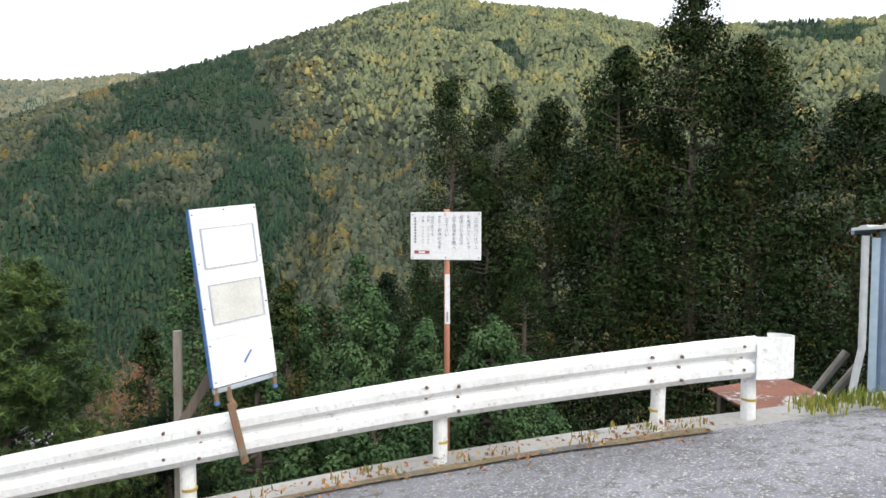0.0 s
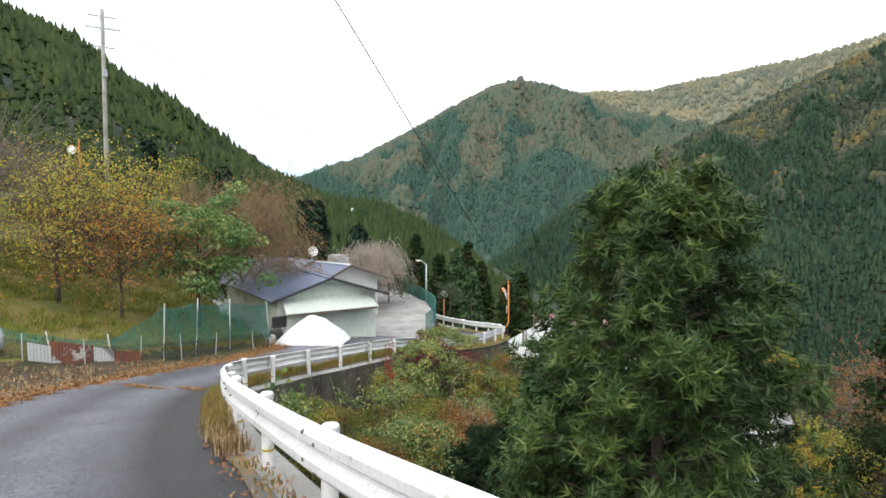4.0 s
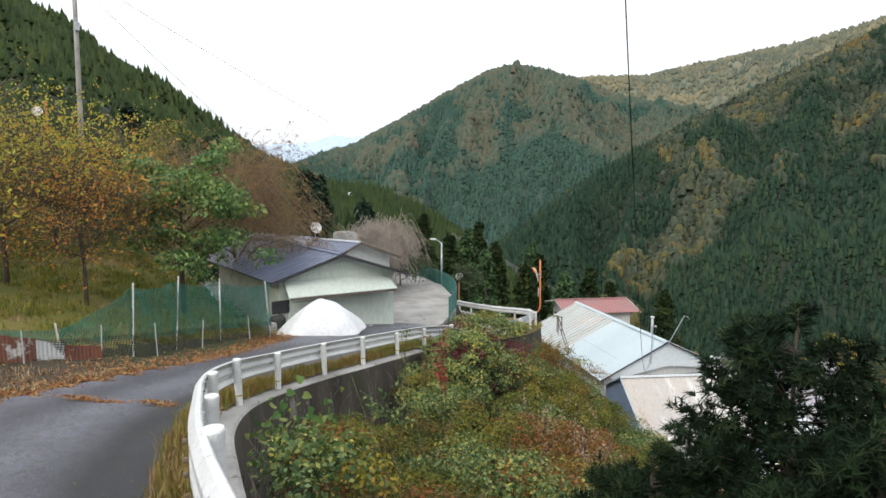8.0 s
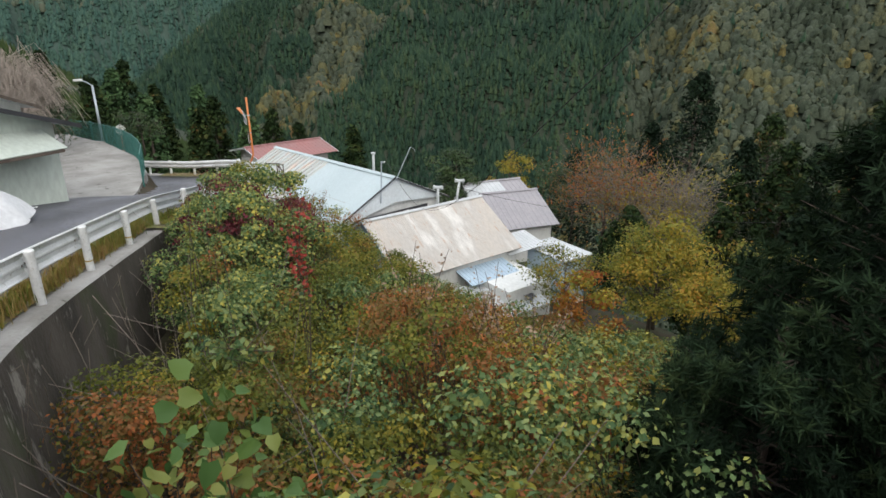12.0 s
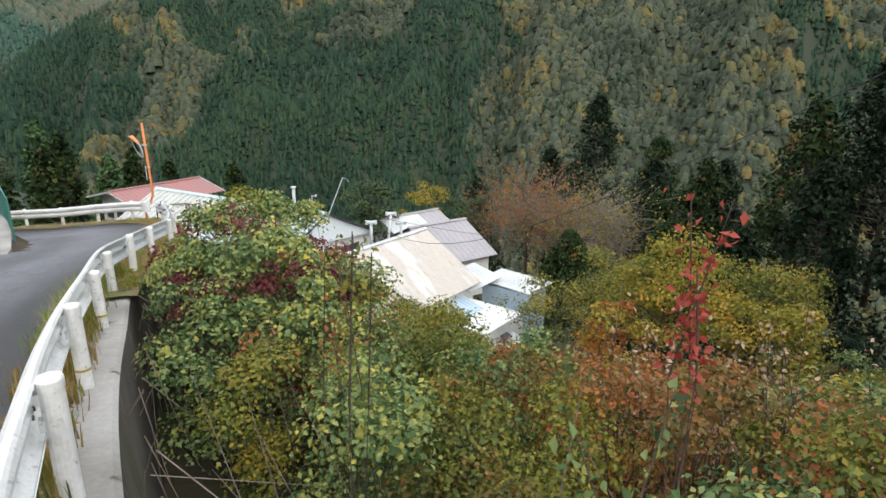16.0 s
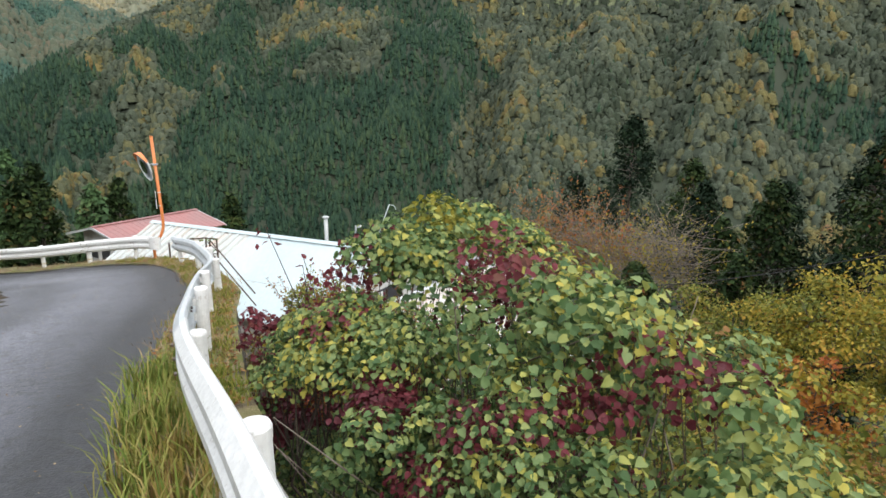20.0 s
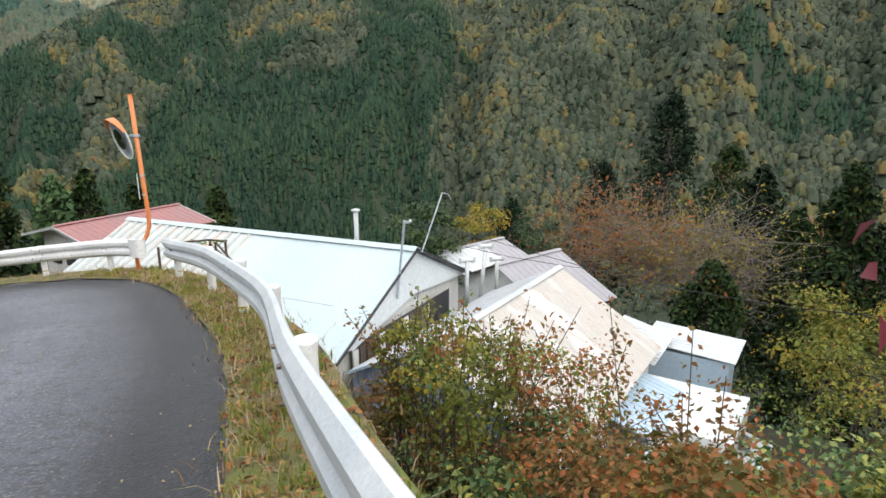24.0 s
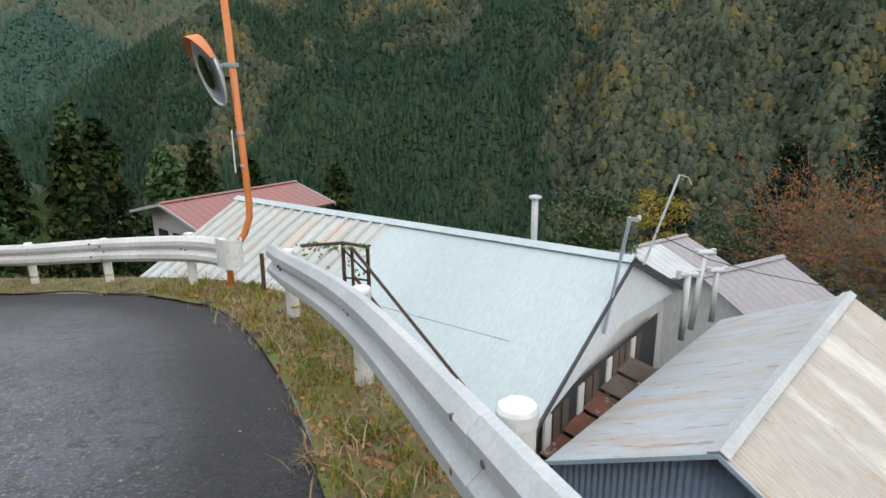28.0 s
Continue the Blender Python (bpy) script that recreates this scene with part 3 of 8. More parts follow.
def mountain_height(d, az, r):
    cr, ce = prof(az, d["crest_r"]), prof(az, d["crest_el"])
    top = EYE_Z + cr * np.tan(np.radians(ce)) - d.get("trees", 5.0)
    u = np.clip((r - d["r0"]) / (cr - d["r0"]), 0, 1.6)
    up = np.where(u <= 1, u ** d["power"], 1 - (u - 1) * 0.8)
    z = d["z0"] + (top - d["z0"]) * up
    env = np.clip(u * 4, 0, 1) * np.clip((1.0 - u) * 4, 0, 1)
    # ribs and gullies that run down the slope
    f, high = d.get("ribs", (0.2, 0.0))
    if high:
        ribs = np.array([1 - 2.2 * abs(noise.noise(Vector((a * f + 0.9 * b, b * 1.6, d["seed"])))) - 0.6 * abs(noise.noise(Vector((a * f * 2.7 + b, b * 3.0, d["seed"] + 5)))) for a, b in zip(np.ravel(az), np.ravel(u))]).reshape(np.shape(z))
        z = z + high * env * ribs
    # single spurs: azimuth at the top and at the foot, width to either side, height
    for a1, a0, wl_, wr_, high in d.get("spurs", ()):
        t = az - (a0 + (a1 - a0) * np.clip(u, 0, 1))
        z = z + high * np.maximum(0, 1 - np.abs(t) / np.where(t > 0, wl_, wr_)) * np.sin(np.pi * np.clip(u, 0, 1)) * np.clip((1 - u) * 2.2, 0, 1)
    return z + ridge_noise(az, r, d["seed"], d["rough"] * 6) * d["rough"] * env * 1.3


FOREST_FLOOR = mat("forest_floor", (0.024, 0.036, 0.02), (0.034, 0.043, 0.024), 0.02, 0.95, coords="Object")


def polar(d, n_az, n_r):
    a = np.linspace(*d["span"], n_az)
    v = np.linspace(0, 1.25, n_r)
    aa = np.repeat(a[:, None], n_r, 1)
    rr = d["r0"] + (prof(aa, d["crest_r"]) - d["r0"]) * v[None]
    return aa, rr


# pale ridge floor: the sunlight on the far ridge is put into its colour
RIDGE_FLOOR = mat("sunlit_ridge_floor", (0.13, 0.15, 0.1), (0.18, 0.17, 0.11), 0.006, 0.95)
# peak and far range tinted toward blue: aerial haze put into their base colour
PEAK_FLOOR = mat("hazed_peak_floor", (0.036, 0.068, 0.054), (0.046, 0.076, 0.056), 0.006, 0.95)
HAZE_BLUE = mat("haze_blue_range", (0.42, 0.52, 0.62), (0.48, 0.57, 0.66), 0.002, 0.95)
for key, d in MOUNTAINS.items():
    aa, rr = polar(d, 150, 70)
    zz = mountain_height(d, aa, rr)
    xx, yy = HUB[0] - np.sin(np.radians(aa)) * rr, HUB[1] + np.cos(np.radians(aa)) * rr
    ob = from_arrays("mountain", np.stack([xx, yy, zz], -1).reshape(-1, 3), grid_faces(*aa.shape), {"far_range": HAZE_BLUE, "ridge": RIDGE_FLOOR, "peak": PEAK_FLOOR}.get(key, FOREST_FLOOR))
    tagged(ob, "steep forested mountainside across the valley", "mountain", kind="structure")

# far floor of the valley, out to the horizon
va, vr = np.meshgrid(np.linspace(0, 360, 73), np.r_[40, 70, 110, 160, 300, 600, 1200, 2500, 4500], indexing="ij")
vz = np.interp(vr, [40, 70, 110, 160, 300, 5000], [-34, -60, -90, -100, -105, -120])
valley = from_arrays("valley_floor", np.stack([HUB[0] - np.sin(np.radians(va)) * vr, HUB[1] + np.cos(np.radians(va)) * vr, vz], -1).reshape(-1, 3), grid_faces(*va.shape), FOREST_FLOOR)
tagged(valley, "shaded wooded valley floor far below", "ground", kind="structure")


def unit_rows(v):
    return v / np.maximum(np.linalg.norm(v, axis=-1, keepdims=True), 1e-9)


def crowns(name, places, sizes, kinds, material, label, seed=1, tones=None, sprigs=0):
    """Many tree crowns in one mesh: kind 0 a spiky cone of tiers, kind 1 a lumpy broadleaf crown."""
    rng = np.random.default_rng(seed)
    # broadleaf: an uneven rounded crown; conifer: stacked cones
    ring = np.arange(5) / 5 * 2 * np.pi
    cone, cone_f = [], []
    for z0, z1, r in ((-0.5, 1.1, 1.0), (0.5, 2.1, 0.7)):
        k = len(cone)
        cone += [(0, 0, z1)] + [(math.cos(a + z0) * r * (1 if j % 2 else 0.72), math.sin(a + z0) * r * (1 if j % 2 else 0.72), z0 + (0.0 if j % 2 else 0.14)) for j, a in enumerate(ring)]
        cone_f += [(k, k + 1 + j, k + 1 + (j + 1) % 5) for j in range(5)]
    verts, faces, at, marks = [], [], 0, []
    tones = rng.uniform(0, 1, len(places)) if tones is None else tones
    five = np.arange(5) / 5 * 2 * np.pi
    ball = [(0, 0, 0.95)] + [(math.cos(a) * 0.64, math.sin(a) * 0.64, 0.62) for a in five] + [(math.cos(a + 0.6), math.sin(a + 0.6), -0.5) for a in five]
    ball_f = [(0, 1 + j, 1 + (j + 1) % 5) for j in range(5)]
    ball_f += [(1 + j, 6 + j, 1 + (j + 1) % 5) for j in range(5)] + [(1 + (j + 1) % 5, 6 + j, 6 + (j + 1) % 5) for j in range(5)]
    pick = np.asarray(kinds)
    for kind, shape, fc in ((0, np.array(cone), np.array(cone_f)), (1, np.array(ball), np.array(ball_f))):
        sel = np.where(pick == kind)[0]
        if not len(sel):
            continue
        turn = rng.uniform(0, 2 * np.pi, len(sel))
        c, s = np.cos(turn)[:, None], np.sin(turn)[:, None]
        sh = shape[None] * (1 + rng.uniform(-0.36, 0.36, (len(sel), len(shape), 1)) * (0.45 if kind else 0.5))
        sz = np.asarray(sizes)[sel]
        x = (sh[..., 0] * c - sh[..., 1] * s) * sz[:, :1]
        y = (sh[..., 0] * s + sh[..., 1] * c) * sz[:, :1]
        z = sh[..., 2] * sz[:, 1:2]
        p = np.stack([x, y, z], -1) + np.asarray(places)[sel][:, None]
        verts.append(p.reshape(-1, 3))
        marks.append(np.repeat(np.asarray(tones)[sel], len(shape)))
        faces.append((fc[None] + (np.arange(len(sel)) * len(shape))[:, None, None] + at).reshape(-1, 3))
        at += len(sel) * len(shape)
        if kind and sprigs:
            # loose boughs standing out of each crown
            m = len(sel)
            way = unit_rows(rng.normal(0, 1, (m, sprigs, 3)) + (0, 0, 0.55))
            way[..., 2] = np.abs(way[..., 2]) * 1.0 - 0.1
            face = unit_rows(way + rng.normal(0, 0.42, way.shape))
            s1 = unit_rows(np.cross(face, rng.normal(0, 1, way.shape)))
            s2 = np.cross(face, s1)
            big = rng.uniform(0.25, 0.5, (m, sprigs, 1))
            mid = way * rng.uniform(0.86, 1.14, (m, sprigs, 1))
            tri = np.stack([mid + s1 * big, mid - s1 * big * 0.5 + s2 * big * 0.8, mid - s1 * big * 0.5 - s2 * big * 0.8], 2)
            tri = tri * np.stack([sz[:, 0], sz[:, 0], sz[:, 1]], -1)[:, None, None] + np.asarray(places)[sel][:, None, None]
            verts.append(tri.reshape(-1, 3))
            marks.append(np.repeat(np.clip(np.asarray(tones)[sel][:, None] + rng.normal(0, 0.13, (m, sprigs)), 0, 1).ravel(), 3))
            faces.append(np.arange(m * sprigs * 3).reshape(-1, 3) + at)
            at += m * sprigs * 3
    v, f = np.concatenate(verts), np.concatenate(faces)
    me = bpy.data.meshes.new(name)
    me.vertices.add(len(v))
    me.vertices.foreach_set("co", v.ravel())
    me.loops.add(f.size)
    me.loops.foreach_set("vertex_index", f.ravel())
    me.polygons.add(len(f))
    me.polygons.foreach_set("loop_start", np.arange(0, f.size, 3))
    me.update()
    if pick[0] == 1:
        me.polygons.foreach_set("use_smooth", np.arange(len(f)) < len(sel) * len(fc))
    me.attributes.new("tone", "FLOAT", "POINT").data.foreach_set("value", np.concatenate(marks).astype(np.float32))
    me.materials.append(material)
    return tagged(new(name, me), label, "forest", kind="stuff")


CEDAR_FAR = leaf_mat("far_cedar", [(0.0112, 0.0269, 0.0179), (0.0168, 0.0381, 0.0235), (0.0235, 0.0482, 0.028), (0.0314, 0.0582, 0.0302), (0.0448, 0.0672, 0.0314)], 0.8, patch=0.012, spread=0.25, grain=1.1)
CEDAR_SPUR = leaf_mat("green_spur_conifers", [(0.0182, 0.0335, 0.0121), (0.0273, 0.0462, 0.0143), (0.0375, 0.0578, 0.0176), (0.0545, 0.0722, 0.0209)], 0.8, patch=0.03)
# conifers of the peak and ridge tinted bluish, haze included in the leaf colour
CEDAR_HAZE = leaf_mat("hazed_cedar", [(0.036, 0.078, 0.062), (0.046, 0.092, 0.07), (0.055, 0.1, 0.07)], 0.8, spread=0.3)
BROAD_FAR = leaf_mat("far_broadleaf", [(0.0253, 0.0348, 0.0214), (0.0409, 0.0533, 0.0333), (0.0562, 0.0697, 0.047), (0.0641, 0.078, 0.0535), (0.0796, 0.0881, 0.0493), (0.107, 0.102, 0.0428), (0.146, 0.118, 0.0428), (0.146, 0.0923, 0.045)], 0.8, patch=0.011, spread=0.15, rest=0.35, grain=1.3)
# brightened copy of the far broadleaf: haze and sunlight put into the colour
BROAD_HAZE_LIT = leaf_mat("haze_lit_broadleaf", [(0.0805, 0.103, 0.0559), (0.121, 0.141, 0.0776), (0.148, 0.169, 0.0931), (0.177, 0.193, 0.0963), (0.241, 0.225, 0.0854), (0.322, 0.241, 0.0854)], 0.8, patch=0.011, spread=0.15, rest=0.35, grain=1.1)
# peak broadleaf likewise carries the haze in its colours
BROAD_HAZE = leaf_mat("hazed_broadleaf", [(0.055, 0.09, 0.07), (0.075, 0.1, 0.07), (0.1, 0.105, 0.07), (0.125, 0.105, 0.075)], 0.8, patch=0.006, spread=0.25, rest=0.4)
# ridge woods in pale warm tones that paint the sunlight on them
BROAD_SUN = leaf_mat("sunlit_ridge_woods", [(0.1, 0.125, 0.1), (0.15, 0.155, 0.105), (0.22, 0.2, 0.12), (0.3, 0.25, 0.14)], 0.8, patch=0.004, spread=0.2, rest=0.5)


def forest(key, count, size, cedar_share, mats, label, seed, u_range=(0.02, 1.03), az=None, cedar_size=0.58, bias=0.5, broad_size=1.2, stray=0.05, sprigs=0, bald=2.0):
    d = MOUNTAINS[key]
    rng = np.random.default_rng(seed)
    a = rng.uniform(*(az or d["span"]), count)
    cr = prof(a, d["crest_r"])
    u = u_range[0] + (u_range[1] - u_range[0]) * rng.uniform(0, 1, count) ** bias
    r = d["r0"] + (cr - d["r0"]) * u
    z = mountain_height(d, a, r)
    x, y = HUB[0] - np.sin(np.radians(a)) * r, HUB[1] + np.cos(np.radians(a)) * r
    patch = np.array([noise.fractal(Vector((p / 120, q / 120, seed * 1.3)), 1.0, 2.0, 3) for p, q in zip(x, y)])
    el = np.degrees(np.arctan2(z - EYE_Z, r))
    fine = np.array([noise.noise(Vector((p / 28, q / 28, seed * 2.7))) for p, q in zip(x, y)])
    cedar = cedar_share(a + fine * 1.6 + rng.normal(0, 0.25, count), el + fine * 1.0 + rng.normal(0, 0.3, count), patch)
    cedar |= rng.uniform(0, 1, count) < stray
    cedar &= u < bald
    s = size * rng.uniform(0.5, 1.5, count)
    s = np.where(cedar, s, s * broad_size) * (np.clip(r / 380, 0.55, 1) if key == "opposite" else np.clip(r / 330, 0.5, 1) if key in ("left_hill", "near_spur") else 1.0)
    places = np.stack([x, y, z + np.where(cedar, s * 0.45, s * 0.3 + rng.uniform(-0.3, 0.5, count) * s)], -1)
    sizes = np.stack([np.where(cedar, s * cedar_size, s), np.where(cedar, s * 1.05, s * 1.3)], -1)
    if cedar.any():
        crowns("cedar_forest", places[cedar], sizes[cedar], np.zeros(cedar.sum()), mats[0], "dark green cedar plantation on the " + label, seed)
    b = ~cedar
    if b.any():
        tone = np.clip(0.36 + 0.7 * np.array([noise.noise(Vector((p / 22, q / 22, seed * 0.7))) for p, q in zip(x, y)]) + rng.normal(0, 0.17, count), 0, 1)
        # trees high on the slope take the copy with haze and sun painted in
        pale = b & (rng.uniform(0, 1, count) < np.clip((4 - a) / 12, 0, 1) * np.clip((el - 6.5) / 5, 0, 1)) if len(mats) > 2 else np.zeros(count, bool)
        for sel, m, words in ((b & ~pale, mats[1], "olive and rust autumn woodland on the "), (pale, mats[-1], "yellow-green autumn woodland, lightened as by haze and sun, on the ")):
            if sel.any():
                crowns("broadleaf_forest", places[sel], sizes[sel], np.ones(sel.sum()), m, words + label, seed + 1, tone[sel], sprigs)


# cedar plantations on the opposite side: outlines in azimuth and height angle
PLANTATIONS = [
    [(6.5, 15.2), (3.6, 11.1), (4.2, 9.4), (0.7, 5.8), (-0.9, 1.1), (8.8, 2.8), (8.1, 6.9), (18.8, 7.1), (16, 10.9), (11.9, 13.2)],
    [(24.8, -0.4), (21.3, 1), (14.6, 1), (8.1, 2.2), (5.5, 5.4), (2.6, 3), (0.9, 0.5), (2.4, -2.3), (2.5, -6.7), (3, -16), (32.4, -16), (32.4, -11.3), (29.3, -7.4), (26.8, -4.2)],
    [(38.5, 0.6), (33.6, 3.2), (31.6, 1.2), (34.8, -2.9), (35.6, -6.9), (37, -16), (50, -16), (48, -6)],
    [(27.2, -4.2), (19.9, 5.2), (18.1, 5.2), (24.4, -2.8)],
    [(-25.4, -0.1), (-28, 0.7), (-31.7, -1), (-32.1, -4.3), (-28.8, -4)],
]


def opposite_cedar(a, el, patch):
    hit = (patch > 0.08) & (a > 19) | (patch > 0.5)
    for outline in PLANTATIONS:
        hit |= inside(a, el, outline)
    return hit


# brown woods on the far peak, between dark green plantations
PEAK_BROWN = [[(50.6, 8.6), (46.9, 8.6), (46.4, 1.7), (48.5, 0.6), (50.1, 3.2)], [(64, 2.5), (56, 6.0), (53, 5.2), (57, 1.6), (60, 0.6)]]


def peak_cedar(a, el, patch):
    brown = a < 36.9 + (el - 1.7) * 1.5
    for outline in PEAK_BROWN:
        brown |= inside(a, el, outline)
    return ~brown & (patch > -0.45) | (patch > 0.42)


forest("opposite", 56000, 2.4, opposite_cedar, (CEDAR_FAR, BROAD_FAR, BROAD_HAZE_LIT), "opposite mountainside", 11, az=(-47, 48), bias=0.8, sprigs=5, cedar_size=0.74, broad_size=1.1, stray=0.03)
forest("opposite", 7000, 2.5, lambda a, el, p: opposite_cedar(a, el, p) | (p > 0.2), (CEDAR_FAR, BROAD_FAR), "foot of the opposite mountainside", 12, u_range=(0.0, 0.3), az=(-12, 44), bias=0.8, sprigs=5, cedar_size=0.74, broad_size=1.1)
forest("peak", 31000, 2.8, peak_cedar, (CEDAR_HAZE, BROAD_HAZE), "far peak", 21, bias=0.72, bald=0.93, cedar_size=0.85)
forest("ridge", 12000, 2.8, lambda a, el, p: p > 0.33, (CEDAR_HAZE, BROAD_SUN), "bright far ridge", 31, bald=0.9)
forest("left_hill", 16000, 2.6, lambda a, el, p: p > -0.38, (CEDAR_SPUR, BROAD_FAR), "hill above the road", 41, az=(58, 112), u_range=(0.0, 1.0), bias=0.75, sprigs=5, cedar_size=0.85)
forest("near_spur", 12000, 3.1, lambda a, el, p: p > -0.6, (CEDAR_SPUR, BROAD_FAR), "spur below the houses", 51, u_range=(0.0, 1.02), az=(38, 72), sprigs=4, cedar_size=0.75, bias=0.8)

# ---- house materials ----
BLUE_ROOF = mat("pale_blue_roof", (0.47, 0.555, 0.575), (0.43, 0.515, 0.535), 0.35, 0.45, metal=0.05, bump=0.1, fine=30, spots=(1.3, 0.25, (0.46, 0.47, 0.44)), stretch=(0.5, 2.2, 1), turn=62)
OLD_ROOF = mat("faded_ribbed_roof", (0.517, 0.57, 0.57), (0.456, 0.471, 0.441), 0.5, 0.55, bump=0.2, fine=20, spots=(2.4, 0.42, (0.45, 0.34, 0.26)), stretch=(0.22, 2.4, 1), turn=62, third=((0.62, 0.5, 0.42), 0.8, 0.56))
BEIGE_ROOF = mat("beige_corrugated_roof", (0.51, 0.468, 0.416), (0.459, 0.442, 0.416), 0.5, 0.6, bump=0.2, spots=(2.2, 0.42, (0.46, 0.34, 0.25)), stretch=(0.35, 2.0, 1), turn=-33, third=((0.66, 0.64, 0.6), 0.5, 0.52))
STREAK_ROOF = mat("streaked_tin_roof", (0.496, 0.552, 0.608), (0.48, 0.48, 0.464), 0.6, 0.45, metal=0.1, bump=0.2, spots=(3.0, 0.43, (0.33, 0.24, 0.18)), stretch=(0.22, 2.6, 1), turn=-33, third=((0.5, 0.43, 0.38), 0.9, 0.55))
WHITE_TIN = mat("white_tin", (0.561, 0.586, 0.595), (0.476, 0.501, 0.51), 0.8, 0.45, metal=0.1, bump=0.15, spots=(1.5, 0.3, (0.42, 0.36, 0.3)))
MAUVE_ROOF = mat("mauve_grey_roof", (0.331, 0.314, 0.33), (0.276, 0.27, 0.285), 0.5, 0.6, bump=0.2, spots=(1.2, 0.28, (0.42, 0.36, 0.33)))
RED_ROOF = mat("faded_red_roof", (0.306, 0.128, 0.119), (0.255, 0.136, 0.128), 0.5, 0.6, bump=0.2, spots=(1.2, 0.36, (0.46, 0.3, 0.28)))
NAVY_ROOF = mat("dark_blue_slate_roof", (0.11, 0.135, 0.21), (0.085, 0.105, 0.165), 0.6, 0.3, bump=0.2, spots=(2, 0.25, (0.12, 0.13, 0.16)))
WALL_PALE = mat("pale_green_render", (0.6, 0.66, 0.59), (0.53, 0.59, 0.53), 0.6, 0.85, bump=0.2, spots=(1.2, 0.3, (0.36, 0.38, 0.33)), stretch=(1, 1, 0.4))
WALL_WHITE = mat("off_white_wall", (0.68, 0.69, 0.67), (0.6, 0.61, 0.59), 0.6, 0.85, bump=0.2, spots=(1.4, 0.3, (0.38, 0.36, 0.32)), stretch=(1, 1, 0.4))
WALL_BLUE = mat("slate_blue_corrugated_wall", (0.24, 0.33, 0.471), (0.2, 0.26, 0.369), 1.2, 0.6, bump=0.2, spots=(1.6, 0.25, (0.2, 0.14, 0.1)))
TIN_BLUE = mat("pale_blue_sheet", (0.42, 0.54, 0.64), (0.36, 0.46, 0.55), 0.9, 0.55, spots=(1.6, 0.28, (0.3, 0.26, 0.22)))
TIMBER = mat("weathered_timber", (0.15, 0.12, 0.095), (0.09, 0.07, 0.055), 2.0, 0.85, bump=0.5, fine=20, stretch=(1, 1, 0.3))
GREY_WOOD = mat("silvered_wood", (0.27, 0.245, 0.21), (0.18, 0.16, 0.135), 3.0, 0.85, bump=0.5, fine=20, stretch=(3, 3, 0.4))
DARK = mat("dark_trim_and_gap_shade", (0.035, 0.037, 0.042), (0.05, 0.05, 0.055), 2.0, 0.55)
RUST_SHEET = mat("rusted_sheet", (0.22, 0.085, 0.05), (0.12, 0.055, 0.04), 1.8, 0.8, bump=0.4, spots=(2.4, 0.46, (0.45, 0.44, 0.42)))


def ribbed(corners, pitch, high, thick=0.03, across=False):
    """A roof sheet over four corners (two along the ridge, two along the eave) with raised ribs running down the slope."""
    a, b, c, d = [Vector(q) for q in corners]
    nrm = (b - a).cross(d - a).normalized()
    if nrm.z < 0:
        nrm = -nrm
    bm = bmesh.new()
    n = max(2, int((b - a).length / pitch))
    w = min(0.22, 0.05 / pitch)
    us = [0.0]
    hs = [0.0]
    for k in range(n):
        for f, h in ((0.5 - w, 0), (0.5 - w * 0.5, high), (0.5 + w * 0.5, high), (0.5 + w, 0)):
            us.append((k + f) / n)
            hs.append(h)
    us.append(1.0)
    hs.append(0.0)
    top = [(bm.verts.new(a.lerp(b, u) + nrm * h), bm.verts.new(d.lerp(c, u) + nrm * h)) for u, h in zip(us, hs)]
    low = [(bm.verts.new(a.lerp(b, u) - nrm * thick), bm.verts.new(d.lerp(c, u) - nrm * thick)) for u in us]
    for k in range(len(us) - 1):
        bm.faces.new((top[k][0], top[k][1], top[k + 1][1], top[k + 1][0]))
        bm.faces.new((low[k][0], low[k + 1][0], low[k + 1][1], low[k][1]))
        bm.faces.new((top[k][1], low[k][1], low[k + 1][1], top[k + 1][1]))
        bm.faces.new((top[k][0], top[k + 1][0], low[k + 1][0], low[k][0]))
    for k in (0, -1):
        bm.faces.new((top[k][0], low[k][0], low[k][1], top[k][1]))
    bmesh.ops.recalc_face_normals(bm, faces=bm.faces)
    return bm


def wave_wall(a, b, h0a, h0b, h1a, h1b, pitch=0.09, deep=0.018):
    """An upright corrugated sheet from a to b in plan, between two lower and two upper heights."""
    a, b = Vector((*a, 0)), Vector((*b, 0))
    out = (b - a).cross(Vector((0, 0, 1))).normalized()
    n = max(4, int((b - a).length / pitch) * 2)
    bm = bmesh.new()
    cols = []
    for k in range(n + 1):
        u = k / n
        p = a.lerp(b, u) + out * (deep if k % 2 else 0)
        cols.append((bm.verts.new(p + Vector((0, 0, h0a + (h0b - h0a) * u))), bm.verts.new(p + Vector((0, 0, h1a + (h1b - h1a) * u)))))
    for p, q in zip(cols, cols[1:]):
        bm.faces.new((p[0], q[0], q[1], p[1]))
    return bm


